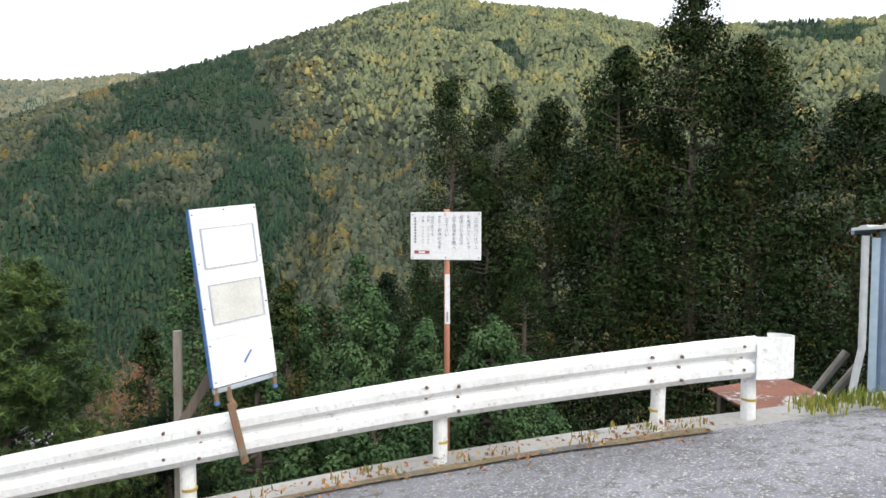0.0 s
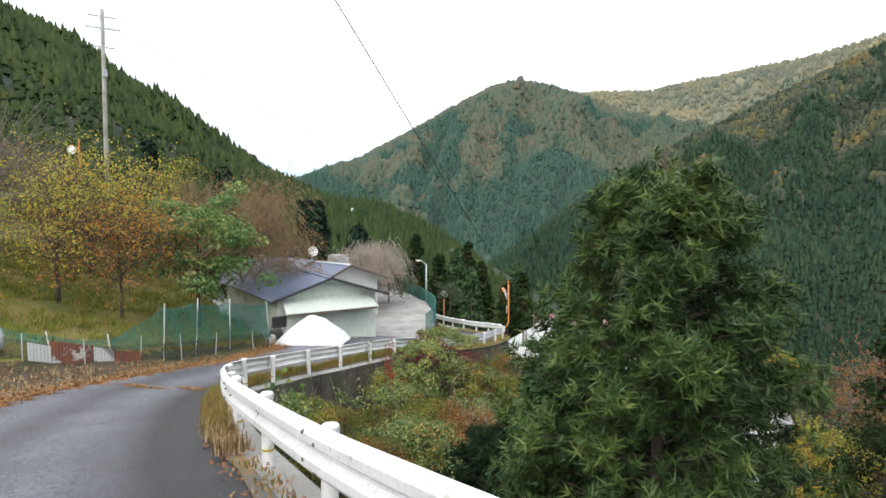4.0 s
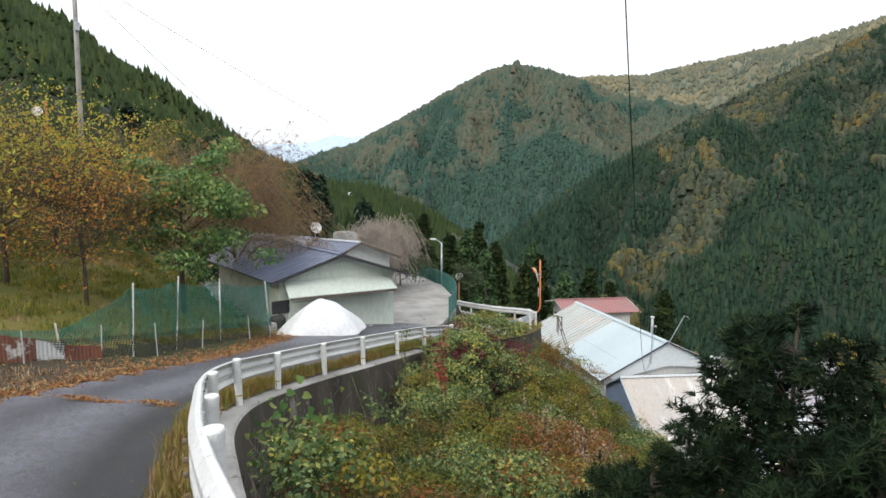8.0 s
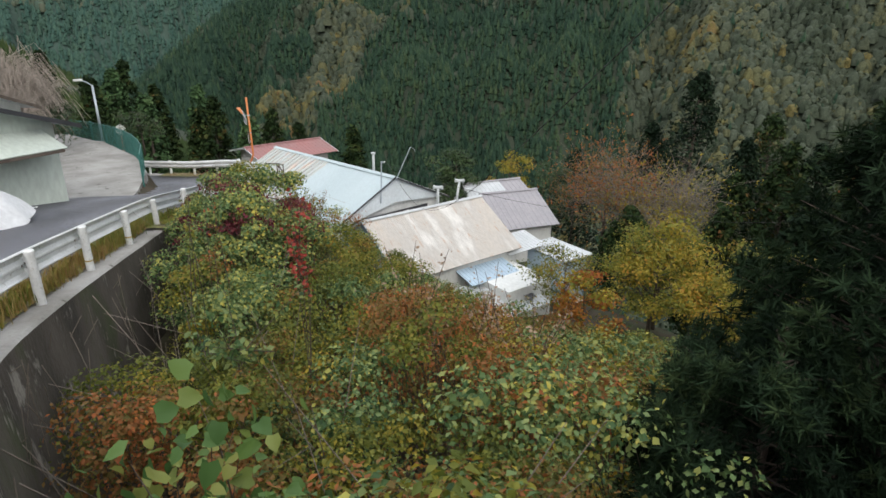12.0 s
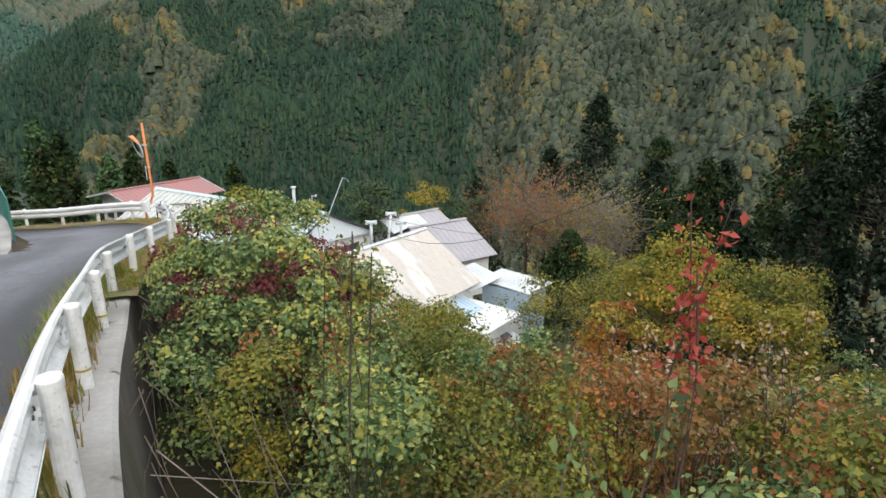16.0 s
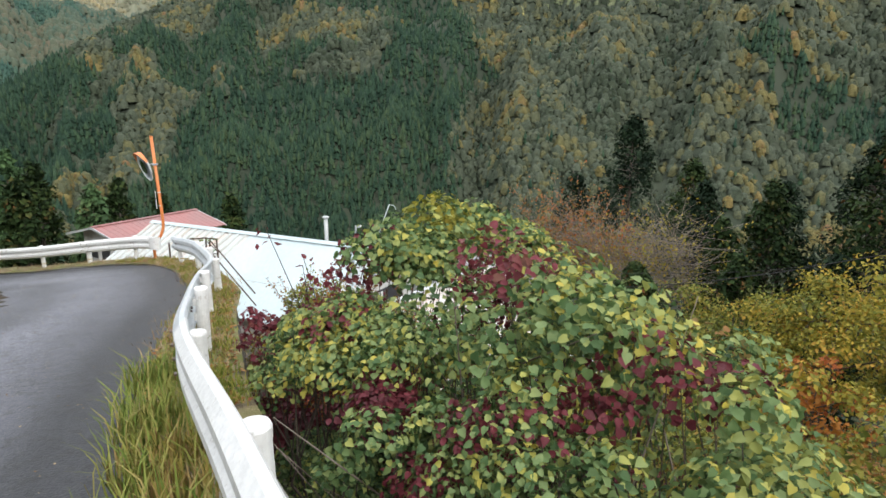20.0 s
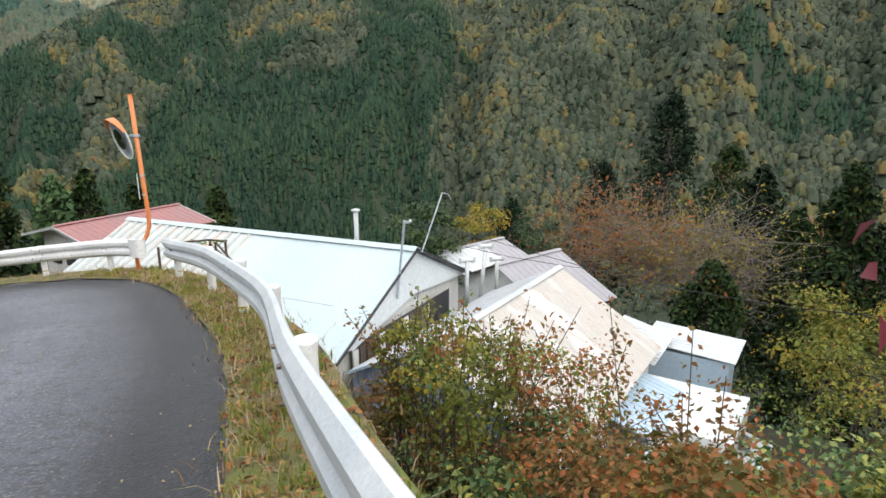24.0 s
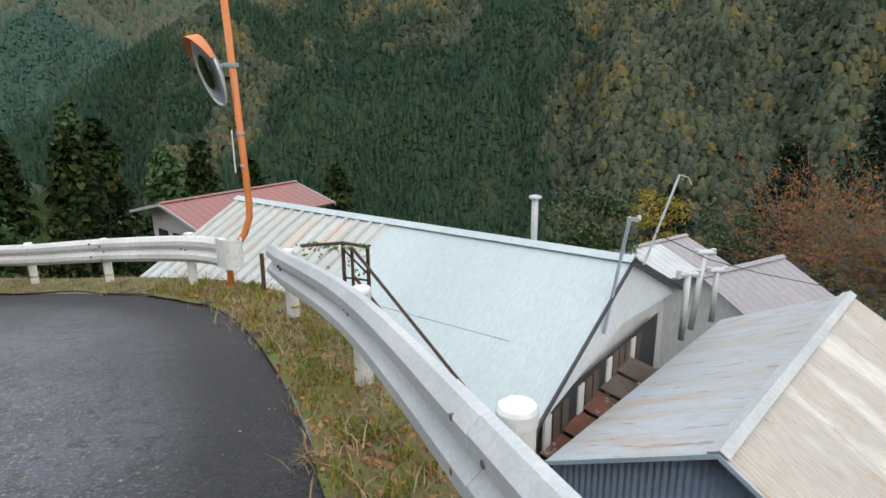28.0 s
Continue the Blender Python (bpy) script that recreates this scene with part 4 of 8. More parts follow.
class House:
    """A gabled house given by its ridge; 'near' is the side to the right of the ridge's direction."""

    def __init__(self, label, ridge_a, ridge_b, near, far, wall_down, wall_m, overhang=0.35):
        self.a, self.b = Vector(ridge_a), Vector(ridge_b)
        al = self.b - self.a
        al.z = 0
        self.along = al.normalized()
        self.side = Vector((self.along.y, -self.along.x, 0))
        self.near, self.far = near, far
        self.o = Vector((self.a.x, self.a.y, self.a.z - max(near[1], far[1]) - wall_down))
        self.top = base("house", *self.o, label, "house")
        inn = overhang
        bm = bmesh.new()
        rows = []
        for q, k in ((self.a, 1), (self.b, -1)):
            c = q - self.o + self.along * inn * k
            n_w, f_w = near[0] - inn, far[0] - inn
            e1 = c + self.side * n_w + Vector((0, 0, -near[1] * n_w / near[0] - 0.06))
            e2 = c - self.side * f_w + Vector((0, 0, -far[1] * f_w / far[0] - 0.06))
            f1, f2 = Vector((e1.x, e1.y, 0)), Vector((e2.x, e2.y, 0))
            rows.append([bm.verts.new(v) for v in (c + Vector((0, 0, -0.06)), e1, f1, f2, e2)])
        bm.faces.new(rows[0])
        bm.faces.new(rows[1][::-1])
        for k in range(5):
            bm.faces.new((rows[0][k], rows[1][k], rows[1][(k + 1) % 5], rows[0][(k + 1) % 5]))
        bmesh.ops.recalc_face_normals(bm, faces=bm.faces)
        self.wall = part("wall", bm, wall_m, self.top)

    def slope(self, u0, u1, near=True, reach=1.0):
        """Corners of a strip of roof between two shares of the ridge: ridge, ridge, eave, eave."""
        w, drop = self.near if near else self.far
        s = self.side if near else -self.side
        p, q = self.a.lerp(self.b, u0) - self.o, self.a.lerp(self.b, u1) - self.o
        d = s * w * reach + Vector((0, 0, -drop * reach))
        return [p, q, q + d, p + d]

    def ridge_cap(self, m, w=0.16):
        p, q = self.a - self.o - self.along * 0.03, self.b - self.o + self.along * 0.03
        bm = bmesh.new()
        for wd, s in ((self.near, self.side), (self.far, -self.side)):
            sl = (s * wd[0] + Vector((0, 0, -wd[1]))).normalized()
            vs = [bm.verts.new(v + Vector((0, 0, 0.045))) for v in (p, q, q + sl * w, p + sl * w)]
            bm.faces.new(vs)
        ob = part("ridge_cap", bm, m, self.top)
        so = ob.modifiers.new("thick", "SOLIDIFY")
        so.thickness = 0.02

    def barge(self, m, at_b=True, t=0.05, deep=0.16):
        c = (self.b if at_b else self.a) - self.o
        k = 1 if at_b else -1
        for wd, s in ((self.near, self.side), (self.far, -self.side)):
            d = s * wd[0] + Vector((0, 0, -wd[1]))
            bm = bmesh.new()
            lo = Vector((0, 0, -deep))
            f = [c + Vector((0, 0, 0.01)), c + d + Vector((0, 0, 0.01)), c + d + lo, c + lo]
            ff = [bm.verts.new(v + self.along * 0.005 * k) for v in f]
            bb = [bm.verts.new(v + self.along * (0.005 + t) * k) for v in f]
            bm.faces.new(ff)
            bm.faces.new(bb[::-1])
            for i in range(4):
                bm.faces.new((ff[i], bb[i], bb[(i + 1) % 4], ff[(i + 1) % 4]))
            bmesh.ops.recalc_face_normals(bm, faces=bm.faces)
            part("barge_board", bm, m, self.top)


# ---- house with the long pale blue roof ----
h = House("long low house with a pale blue metal roof below the road", (-28.4, 34.5, -8.66), (-17.55, 28.82, -8.4), (3.75, 1.9), (3.75, 1.7), 2.5, WALL_WHITE, 0.4)
part("roof_sheet", ribbed(h.slope(0, 0.52), 0.42, 0.06), OLD_ROOF, h.top, "faded ribbed roof sheet with rust streaks")
SEAM = mat("seam_and_rib_shadow", (0.3, 0.27, 0.24), (0.4, 0.4, 0.38), 2, 0.8)
c = h.slope(0, 0.52)
# dark strips laid beside the ribs paint the shadow line of each seam
for k in range(14):
    p, q = c[0].lerp(c[1], (k + 0.5) / 15 + 0.012), c[3].lerp(c[2], (k + 0.5) / 15 + 0.012)
    w = (c[1] - c[0]).normalized() * 0.014
    up = Vector((0, 0, 0.012))
    part("seam", slab([p - w + up, p + w + up, q + w + up, q - w + up], 0.01), SEAM, h.top)
part("roof_sheet", slab(h.slope(0.52, 1.0), 0.035), BLUE_ROOF, h.top, "smooth pale blue roof sheet")
part("roof_sheet", ribbed(h.slope(0, 1.0, False), 0.42, 0.035), OLD_ROOF, h.top)
for reach, u0, u1 in ((0.6, 0.52, 0.9),):
    p, q = h.slope(u0, u1, True, reach)[3], h.slope(u0, u1, True, reach)[2]
    dn = (h.side * h.near[0] + Vector((0, 0, -h.near[1]))).normalized() * 0.005
    up = Vector((0, 0, 0.008))
    part("lap_seam", slab([p - dn + up, q - dn + up, q + dn + up, p + dn + up], 0.01), SEAM, h.top)
h.ridge_cap(BLUE_ROOF, 0.2)
h.barge(DARK, True, 0.04, 0.07)
blue_house = h
OLD_PANEL = mat("grey_white_panel", (0.66, 0.71, 0.73), (0.6, 0.65, 0.67), 0.7, 0.6, spots=(2, 0.28, (0.45, 0.44, 0.42)))
# panelled gable end, with old boards and a dark box for the shaded gap under it
g = h.b - h.o - h.along * 0.3
e = lambda s, z: g + h.side * s + Vector((0, 0, z))
bm = bmesh.new()
bm.faces.new([bm.verts.new(v + h.along * 0.16) for v in (e(0, -0.08), e(3.3, -1.78), e(2.9, -1.95), e(-0.1, -1.35), e(-3.3, -1.62))])
ob = part("gable_panel", bm, OLD_PANEL, h.top, "plain grey-white gable panel")
ob.modifiers.new("thick", "SOLIDIFY").thickness = 0.03
rng = random.Random(4)
for k in range(14):
    s = 2.75 - k * 0.3
    hgt = rng.uniform(0.5, 1.1)
    m = TIMBER if k % 4 else WALL_WHITE
    if k in (3, 7):
        continue
    part("board", box(0.04, 0.22, hgt, Matrix.Translation(e(s, -2.0 - hgt / 2 + 0.1 * (2.9 - abs(s)) / 3) + h.along * 0.12) @ h.along.to_track_quat("X", "Z").to_matrix().to_4x4()), m, h.top)
# solid box: the shade inside the gap is put into its dark colour
part("opening", box(0.02, 5.0, 1.3, Matrix.Translation(e(0.2, -2.5) + h.along * 0.1) @ h.along.to_track_quat("X", "Z").to_matrix().to_4x4()), DARK, h.top, "dark box painted as the shaded gap in the wall")
for k in range(5):
    q = e(2.6 - k * 0.75, -2.55 + 0.06 * k) + h.along * 0.42
    part("tin_strip", slab([q + h.side * 0.36 - h.along * 0.3, q - h.side * 0.36 - h.along * 0.3, q - h.side * 0.36 + h.along * 0.3 + Vector((0, 0, -0.12)), q + h.side * 0.36 + h.along * 0.3 + Vector((0, 0, -0.12))], 0.02), RUST_SHEET if k in (0, 1, 2) else TIMBER, h.top, "rusted tin strip between the roofs")

# ---- house with the beige roof ----
h = House("house with a streaked tin and beige corrugated roof", (-17.1, 24.1, -9.26), (-13.4, 29.9, -9.24), (3.1, 1.85), (2.25, 1.15), 2.4, WALL_WHITE, 0.25)
part("roof_sheet", slab(h.slope(0, 1, False), 0.03), STREAK_ROOF, h.top, "grey tin roof sheet with brown streaks")
c = h.slope(0, 1, True)
part("roof_sheet", ribbed(c, 0.085, 0.009), BEIGE_ROOF, h.top, "beige corrugated roof sheet")
h.ridge_cap(WHITE_TIN, 0.14)
h.barge(TIN_BLUE, False, 0.03, 0.06)
p0, p1 = h.slope(0, 1, False)[3] + h.o, h.slope(0, 1, True)[3] + h.o
q = h.along * 0.18
za, zb, zr = p0.z - 0.05, p1.z - 0.05, h.a.z - 0.06
mid = h.a + q
part("gable_wall", wave_wall((mid.x - h.o.x, mid.y - h.o.y), ((p0 + q * 1.0).x - h.o.x, (p0 + q * 1.0).y - h.o.y), 0, 0, zr - h.o.z, za - h.o.z), WALL_BLUE, h.top, "slate-blue corrugated gable wall")
part("gable_wall", wave_wall(((p1 + q).x - h.o.x, (p1 + q).y - h.o.y), (mid.x - h.o.x, mid.y - h.o.y), 0, 0, zb - h.o.z, zr - h.o.z), WALL_BLUE, h.top, "slate-blue corrugated gable wall")
beige_house = h

# lower tin lean-tos beyond the beige house
lean = base("lean_to", -10.4, 28.0, -13.4, "low sheds roofed with loose white tin sheets", "shed")
lo = Vector((-10.4, 28.0, -13.4))
for pts, m in (
    ([(-12.6, 28.3, -10.95), (-11.2, 30.4, -10.95), (-9.9, 29.6, -11.3), (-11.2, 27.5, -11.3)], WHITE_TIN),
    ([(-13.9, 25.6, -11.15), (-12.4, 28.0, -11.15), (-10.6, 26.9, -11.75), (-12.1, 24.5, -11.75)], TIN_BLUE),
    ([(-12.9, 24.3, -11.95), (-10.9, 27.2, -11.9), (-8.9, 25.6, -12.5), (-10.8, 22.7, -12.5)], WHITE_TIN),
    ([(-10.9, 29.6, -11.45), (-9.9, 31.2, -11.45), (-7.6, 29.9, -11.6), (-8.7, 28.2, -11.6)], WHITE_TIN),
):
    part("tin_roof", ribbed([Vector(p) - lo for p in pts], 0.2, 0.02), m, lean)
part("wall", box(2.3, 1.7, 2.2, Matrix.Translation(Vector((-9.35, 29.65, -12.75)) - lo) @ Matrix.Rotation(radians(-31), 4, "Z")), TIN_BLUE, lean, "pale blue sheet wall")
part("wall", box(3.4, 2.6, 2.0, Matrix.Translation(Vector((-11.2, 26.4, -12.75)) - lo) @ Matrix.Rotation(radians(-33), 4, "Z")), WALL_WHITE, lean)
part("skylight", box(0.7, 0.5, 0.02, Matrix.Translation(Vector((-9.9, 25.4, -12.13)) - lo) @ Matrix.Rotation(radians(-33), 4, "Z") @ Matrix.Rotation(radians(16), 4, "Y")), DARK, lean, "dark slatted opening in the tin")

# ---- mauve-roofed houses behind ----
h = House("house with a mauve-grey metal roof", (-14.9, 35.0, -10.62), (-12.0, 37.4, -10.62), (3.0, 1.35), (2.4, 1.1), 2.2, WALL_WHITE)
part("roof_sheet", ribbed(h.slope(0, 1, True), 0.3, 0.02), MAUVE_ROOF, h.top)
part("roof_sheet", ribbed(h.slope(0, 1, False), 0.3, 0.02), TIMBER, h.top, "dark boarded roof slope")
h.ridge_cap(MAUVE_ROOF)
h = House("house with a pale pinkish-grey metal roof", (-17.2, 38.6, -11.1), (-14.0, 41.6, -11.1), (2.6, 0.9), (2.2, 0.9), 2.2, WALL_WHITE)
part("roof_sheet", ribbed(h.slope(0, 0.62, True), 0.3, 0.02), WHITE_TIN, h.top)
part("roof_sheet", ribbed(h.slope(0.62, 1, True), 0.3, 0.02), MAUVE_ROOF, h.top)
part("roof_sheet", ribbed(h.slope(0, 1, False), 0.3, 0.02), MAUVE_ROOF, h.top)
h.ridge_cap(MAUVE_ROOF)

# ---- red-roofed house ----
h = House("white house with a faded red metal roof", (-33.75, 38.2, -9.76), (-30.6, 43.6, -9.74), (2.75, 0.62), (2.75, 0.62), 2.6, WALL_WHITE, 0.6)
part("roof_sheet", ribbed(h.slope(0, 1, True), 0.3, 0.02), RED_ROOF, h.top)
part("roof_sheet", ribbed(h.slope(0, 1, False), 0.3, 0.02), RED_ROOF, h.top)
h.ridge_cap(RED_ROOF)
h.barge(WHITE_TIN, False, 0.03, 0.1)
h.barge(WHITE_TIN, True, 0.03, 0.1)
for k in range(3):
    q = h.a - h.o + h.along * 0.55 + h.side * (1.2 - 1.2 * k) + Vector((0, 0, -1.6))
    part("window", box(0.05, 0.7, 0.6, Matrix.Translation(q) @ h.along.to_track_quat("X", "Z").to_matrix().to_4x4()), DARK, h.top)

# ---- garage by the bend ----
h = House("pale green garage with a dark blue roof and an awning", (-21.75, 11.85, -2.9), (-30.5, 12.1, -2.9), (3.2, 1.05), (3.0, 0.9), 2.95, WALL_PALE, 0.5)
part("roof_sheet", ribbed(h.slope(0, 1, True), 0.6, 0.012, 0.06), NAVY_ROOF, h.top)
part("roof_sheet", ribbed(h.slope(0, 1, False), 0.6, 0.012, 0.06), NAVY_ROOF, h.top)
h.ridge_cap(NAVY_ROOF)
h.barge(DARK, False, 0.04, 0.12)
q = Vector((-22.27, 11.85, -3.95)) - h.o
part("awning", slab([q + Vector((0, -2.3, 0.1)), q + Vector((0, 2.3, 0.0)), q + Vector((0.85, 2.45, -0.55)), q + Vector((0.85, -2.45, -0.42))], 0.05), WALL_PALE, h.top, "pale green sheet-metal awning")
part("awning_beam", box(0.1, 4.7, 0.1, Matrix.Translation(q + Vector((0.78, 0, -0.56))) @ Matrix.Rotation(radians(-1.4), 4, "X")), TIMBER, h.top, "rusty brown edge beam")
part("shutter", box(0.06, 4.1, 1.9, Matrix.Translation(q + Vector((0.02, -0.1, -1.75)))), WALL_PALE, h.top)
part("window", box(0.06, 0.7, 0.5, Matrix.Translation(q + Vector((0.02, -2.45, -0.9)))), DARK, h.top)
# ---- house behind the garage ----
h = House("grey-roofed cream house behind the garage", (-28.6, 16.7, -3.25), (-37.5, 14.2, -3.25), (3.4, 1.15), (3.4, 1.15), 2.6, WALL_WHITE, 0.5)
part("roof_sheet", ribbed(h.slope(0, 1, True), 0.35, 0.02, 0.06), WHITE_TIN, h.top)
part("roof_sheet", ribbed(h.slope(0, 1, False), 0.35, 0.02, 0.06), NAVY_ROOF, h.top)
h.ridge_cap(WHITE_TIN)
h.barge(TIMBER, False, 0.05, 0.12)
part("solar_panel", slab([v + Vector((0, 0, 0.09)) for v in h.slope(0.35, 0.8, False, 0.9)], 0.04), NAVY_ROOF, h.top, "dark blue solar panel")
tank = base("water_tank", -31.4, 17.3, -3.7, "grey box-shaped water tank on the roof", "tank")
part("body", box(1.5, 0.8, 0.55, Matrix.Translation((0, 0, 0.45)), 0.08), CONCRETE, tank)
part("lid", box(1.3, 0.7, 0.1, Matrix.Translation((0, 0, 0.75)), 0.04), CONCRETE, tank)
dish = base("satellite_dish", -33.0, 16.2, -3.6, "white satellite dish on a roof pole", "satellite dish")
part("mast", tube([(0, 0, 0), (0, 0, 0.75)], 0.03), GALV, dish)
bm = bmesh.new()
bmesh.ops.create_uvsphere(bm, u_segments=16, v_segments=8, radius=0.5)
bmesh.ops.delete(bm, geom=[v for v in bm.verts if v.co.z > -0.34], context="VERTS")
bmesh.ops.translate(bm, verts=bm.verts, vec=(0, 0, 0.52))
bmesh.ops.transform(bm, matrix=Matrix.Translation((0.1, -0.05, 0.85)) @ Matrix.Rotation(radians(65), 4, "Y"), verts=bm.verts)
ob = part("reflector", bm, RAIL_PAINT, dish)
ob.modifiers.new("thick", "SOLIDIFY").thickness = 0.02
part("feed_arm", tube([(0.1, 0, 0.6), (0.5, -0.1, 0.8)], 0.015), GALV, dish)
# far hamlet on the spur
for x, y, z, w in ((-201.6, 108.0, -6.5, 6), (-205.7, 100.0, -4.2, 7), (-199.6, 111.7, -5.4, 4)):
    h = House("small white house far off on the wooded spur", (x, y - w / 2, z + 1.5), (x, y + w / 2, z + 1.5), (3.2, 1.4), (3.2, 1.4), 2.6, WALL_WHITE)
    part("roof_sheet", slab(h.slope(0, 1, True), 0.1), WHITE_TIN, h.top)
    part("roof_sheet", slab(h.slope(0, 1, False), 0.1), MAUVE_ROOF, h.top)
# blue-grey shed beyond the end of the rail
shed = base("shed", 11.2, 0.22, -0.12, "small blue-grey corrugated metal shed with a tin roof", "shed", rz=-50)
part("roof", ribbed([Vector(p) for p in ((-0.24, -0.12, 1.8), (1.4, -0.3, 1.95), (1.4, 2.3, 1.95), (-0.24, 2.3, 1.8))], 0.2, 0.02), WHITE_TIN, shed)
part("fascia", box(0.03, 2.4, 0.07, Matrix.Translation((-0.23, 1.09, 1.765))), WALL_BLUE, shed)
part("wall", wave_wall((0, 0), (1.3, -0.15), -1.6, -1.6, 1.76, 1.86), WALL_BLUE, shed)
part("wall", wave_wall((0, 2.1), (0, 0), -1.6, -1.6, 1.76, 1.76), WALL_BLUE, shed)
part("post", box(0.07, 0.07, 3.3, Matrix.Translation((-0.03, -0.04, 0.05)), 0.008), TIN_BLUE, shed, "pale blue corner post")
part("downpipe", tube([(-0.12, -0.08, 1.72), (-0.12, -0.08, 0.55), (-0.16, -0.1, 0.3), (-0.2, -0.14, 0.0)], 0.035), WHITE_TIN, shed)
for k in range(10):
    part("louvre", box(0.9, 0.025, 0.04, Matrix.Translation((0.65, -0.12, 0.75 + k * 0.08))), TIN_BLUE, shed)
plate = base("steel_plate", 10.1, 0.15, 0.02, "rust-brown steel plate lying at the road edge", "steel plate")
part("plate", slab([(-0.55, -0.3, -0.08), (0.3, -0.38, 0.02), (0.35, 0.5, 0.04), (-0.5, 0.55, -0.06)], 0.02), RUST_SHEET, plate)
for x, y in ((-0.4, -0.2), (0.2, -0.25), (0.25, 0.4), (-0.4, 0.45)):
    part("support", box(0.06, 0.06, 1.6, Matrix.Translation((x, y, -0.86))), TIMBER, plate)

# ---- plants: building blocks ----


def soup(name, verts, tris, material, parent=None, label="", tone=None):
    """A mesh from arrays of places and triangles; tone picks the colour of each clump."""
    me = bpy.data.meshes.new(name)
    me.vertices.add(len(verts))
    me.vertices.foreach_set("co", np.ascontiguousarray(verts, dtype=np.float32).ravel())
    me.loops.add(tris.size)
    me.loops.foreach_set("vertex_index", np.ascontiguousarray(tris, dtype=np.int32).ravel())
    me.polygons.add(len(tris))
    me.polygons.foreach_set("loop_start", np.arange(0, tris.size, 3, dtype=np.int32))
    me.update()
    tone = np.full(len(verts), 0.5) if tone is None else np.repeat(tone, len(verts) // len(tone)) if len(tone) != len(verts) else tone
    me.attributes.new("tone", "FLOAT", "POINT").data.foreach_set("value", np.ascontiguousarray(tone, dtype=np.float32))
    me.materials.append(material)
    ob = new(name, me)
    if parent:
        ob.parent = parent
    if label:
        ob["label"] = label
    ob["kind"] = "stuff"
    return ob


def unit(v):
    return v / np.maximum(np.linalg.norm(v, axis=-1, keepdims=True), 1e-9)


def leaf_arrays(rng, pos, out, size, wide=0.62, droop=0.35, broad=False, loose=0.55):
    """Leaves: folded pointed blades (or heart-shaped ones) at pos, facing about along out."""
    n = len(pos)
    face = unit(out + rng.normal(0, loose, (n, 3)) + (0, 0, 0.35))
    tip = unit(np.cross(face, rng.normal(0, 1, (n, 3))) + (0, 0, -droop))
    tip = unit(tip - face * (tip * face).sum(1, keepdims=True))
    side = np.cross(face, tip)
    s = (size * rng.uniform(0.6, 1.3, n))[:, None]
    if broad:
        shape = [(0, 0, 0), (0, 1.1, -0.2), (0.36, -0.08, 0.08), (0.52, 0.34, 0.14), (0.3, 0.78, 0.03), (-0.36, -0.08, 0.08), (-0.52, 0.34, 0.14), (-0.3, 0.78, 0.03)]
        tri = [(0, 2, 3), (0, 3, 4), (0, 4, 1), (0, 6, 5), (0, 7, 6), (0, 1, 7)]
    else:
        shape = [(0, 0, 0), (wide / 2, 0.45, 0.12), (0, 1.0, -0.06), (-wide / 2, 0.45, 0.12)]
        tri = [(0, 1, 2), (0, 2, 3)]
    v = np.stack([pos + (side * a + tip * b + face * c) * s for a, b, c in shape], 1)
    t = np.array(tri)[None] + (np.arange(n) * len(shape))[:, None, None]
    return v.reshape(-1, 3), t.reshape(-1, 3)


def lump_points(rng, centres, radii, each, flat=0.8, low=-0.35, depth=0.35):
    """Places and outward ways on the outer shells of rounded lumps."""
    k = np.repeat(np.arange(len(centres)), each)
    d = unit(rng.normal(0, 1, (len(k), 3)))
    d[:, 2] = np.where(d[:, 2] < low, -d[:, 2], d[:, 2])
    r = (1 - depth * rng.uniform(0, 1, len(k)) ** 2)[:, None]
    p = np.asarray(centres)[k] + d * r * np.asarray(radii)[k][:, None] * (1, 1, flat)
    return p, d


def foliage(name, rng, centres, radii, each, leaf, material, parent, tones, flat=0.8, inner=0.7, low=-0.35, depth=0.35, **shape):
    """Leaves on lumps, over a dense inside with shade in its tone, each lump in its own tone."""
    p, d = lump_points(rng, centres, radii, each, flat, low, depth)
    v, t = leaf_arrays(rng, p, d, leaf, **shape)
    tone = np.repeat(np.clip(np.repeat(tones, each) + rng.normal(0, 0.12, len(p)), 0, 1), len(v) // len(p))
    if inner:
        # larger leaves fill the inside, their tone halved to paint the shade there
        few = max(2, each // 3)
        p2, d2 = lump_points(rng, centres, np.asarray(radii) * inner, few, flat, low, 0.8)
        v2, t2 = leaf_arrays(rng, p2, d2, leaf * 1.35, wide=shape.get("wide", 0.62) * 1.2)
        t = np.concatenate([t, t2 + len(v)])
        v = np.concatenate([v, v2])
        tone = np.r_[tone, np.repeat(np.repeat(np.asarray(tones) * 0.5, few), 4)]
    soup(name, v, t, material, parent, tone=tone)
    return p, d


def sticks(name, a, b, ra, rb, material, parent=None, label=""):
    """Many three-sided twigs in one mesh."""
    a, b = np.asarray(a, float), np.asarray(b, float)
    d = unit(b - a)
    s = unit(np.cross(d, np.where(np.abs(d[:, 2:3]) > 0.9, (1.0, 0, 0), (0, 0, 1.0))))
    u = np.cross(d, s)
    ra, rb = np.broadcast_to(ra, len(a))[:, None], np.broadcast_to(rb, len(a))[:, None]
    vs = []
    for q, r in ((a, ra), (b, rb)):
        for j in range(3):
            g = 2 * np.pi * j / 3
            vs.append(q + (s * math.cos(g) + u * math.sin(g)) * r)
    v = np.stack(vs, 1)
    t = np.array([(0, 1, 4), (0, 4, 3), (1, 2, 5), (1, 5, 4), (2, 0, 3), (2, 3, 5)])[None] + (np.arange(len(a)) * 6)[:, None, None]
    return soup(name, v.reshape(-1, 3), t.reshape(-1, 3), material, parent, label)


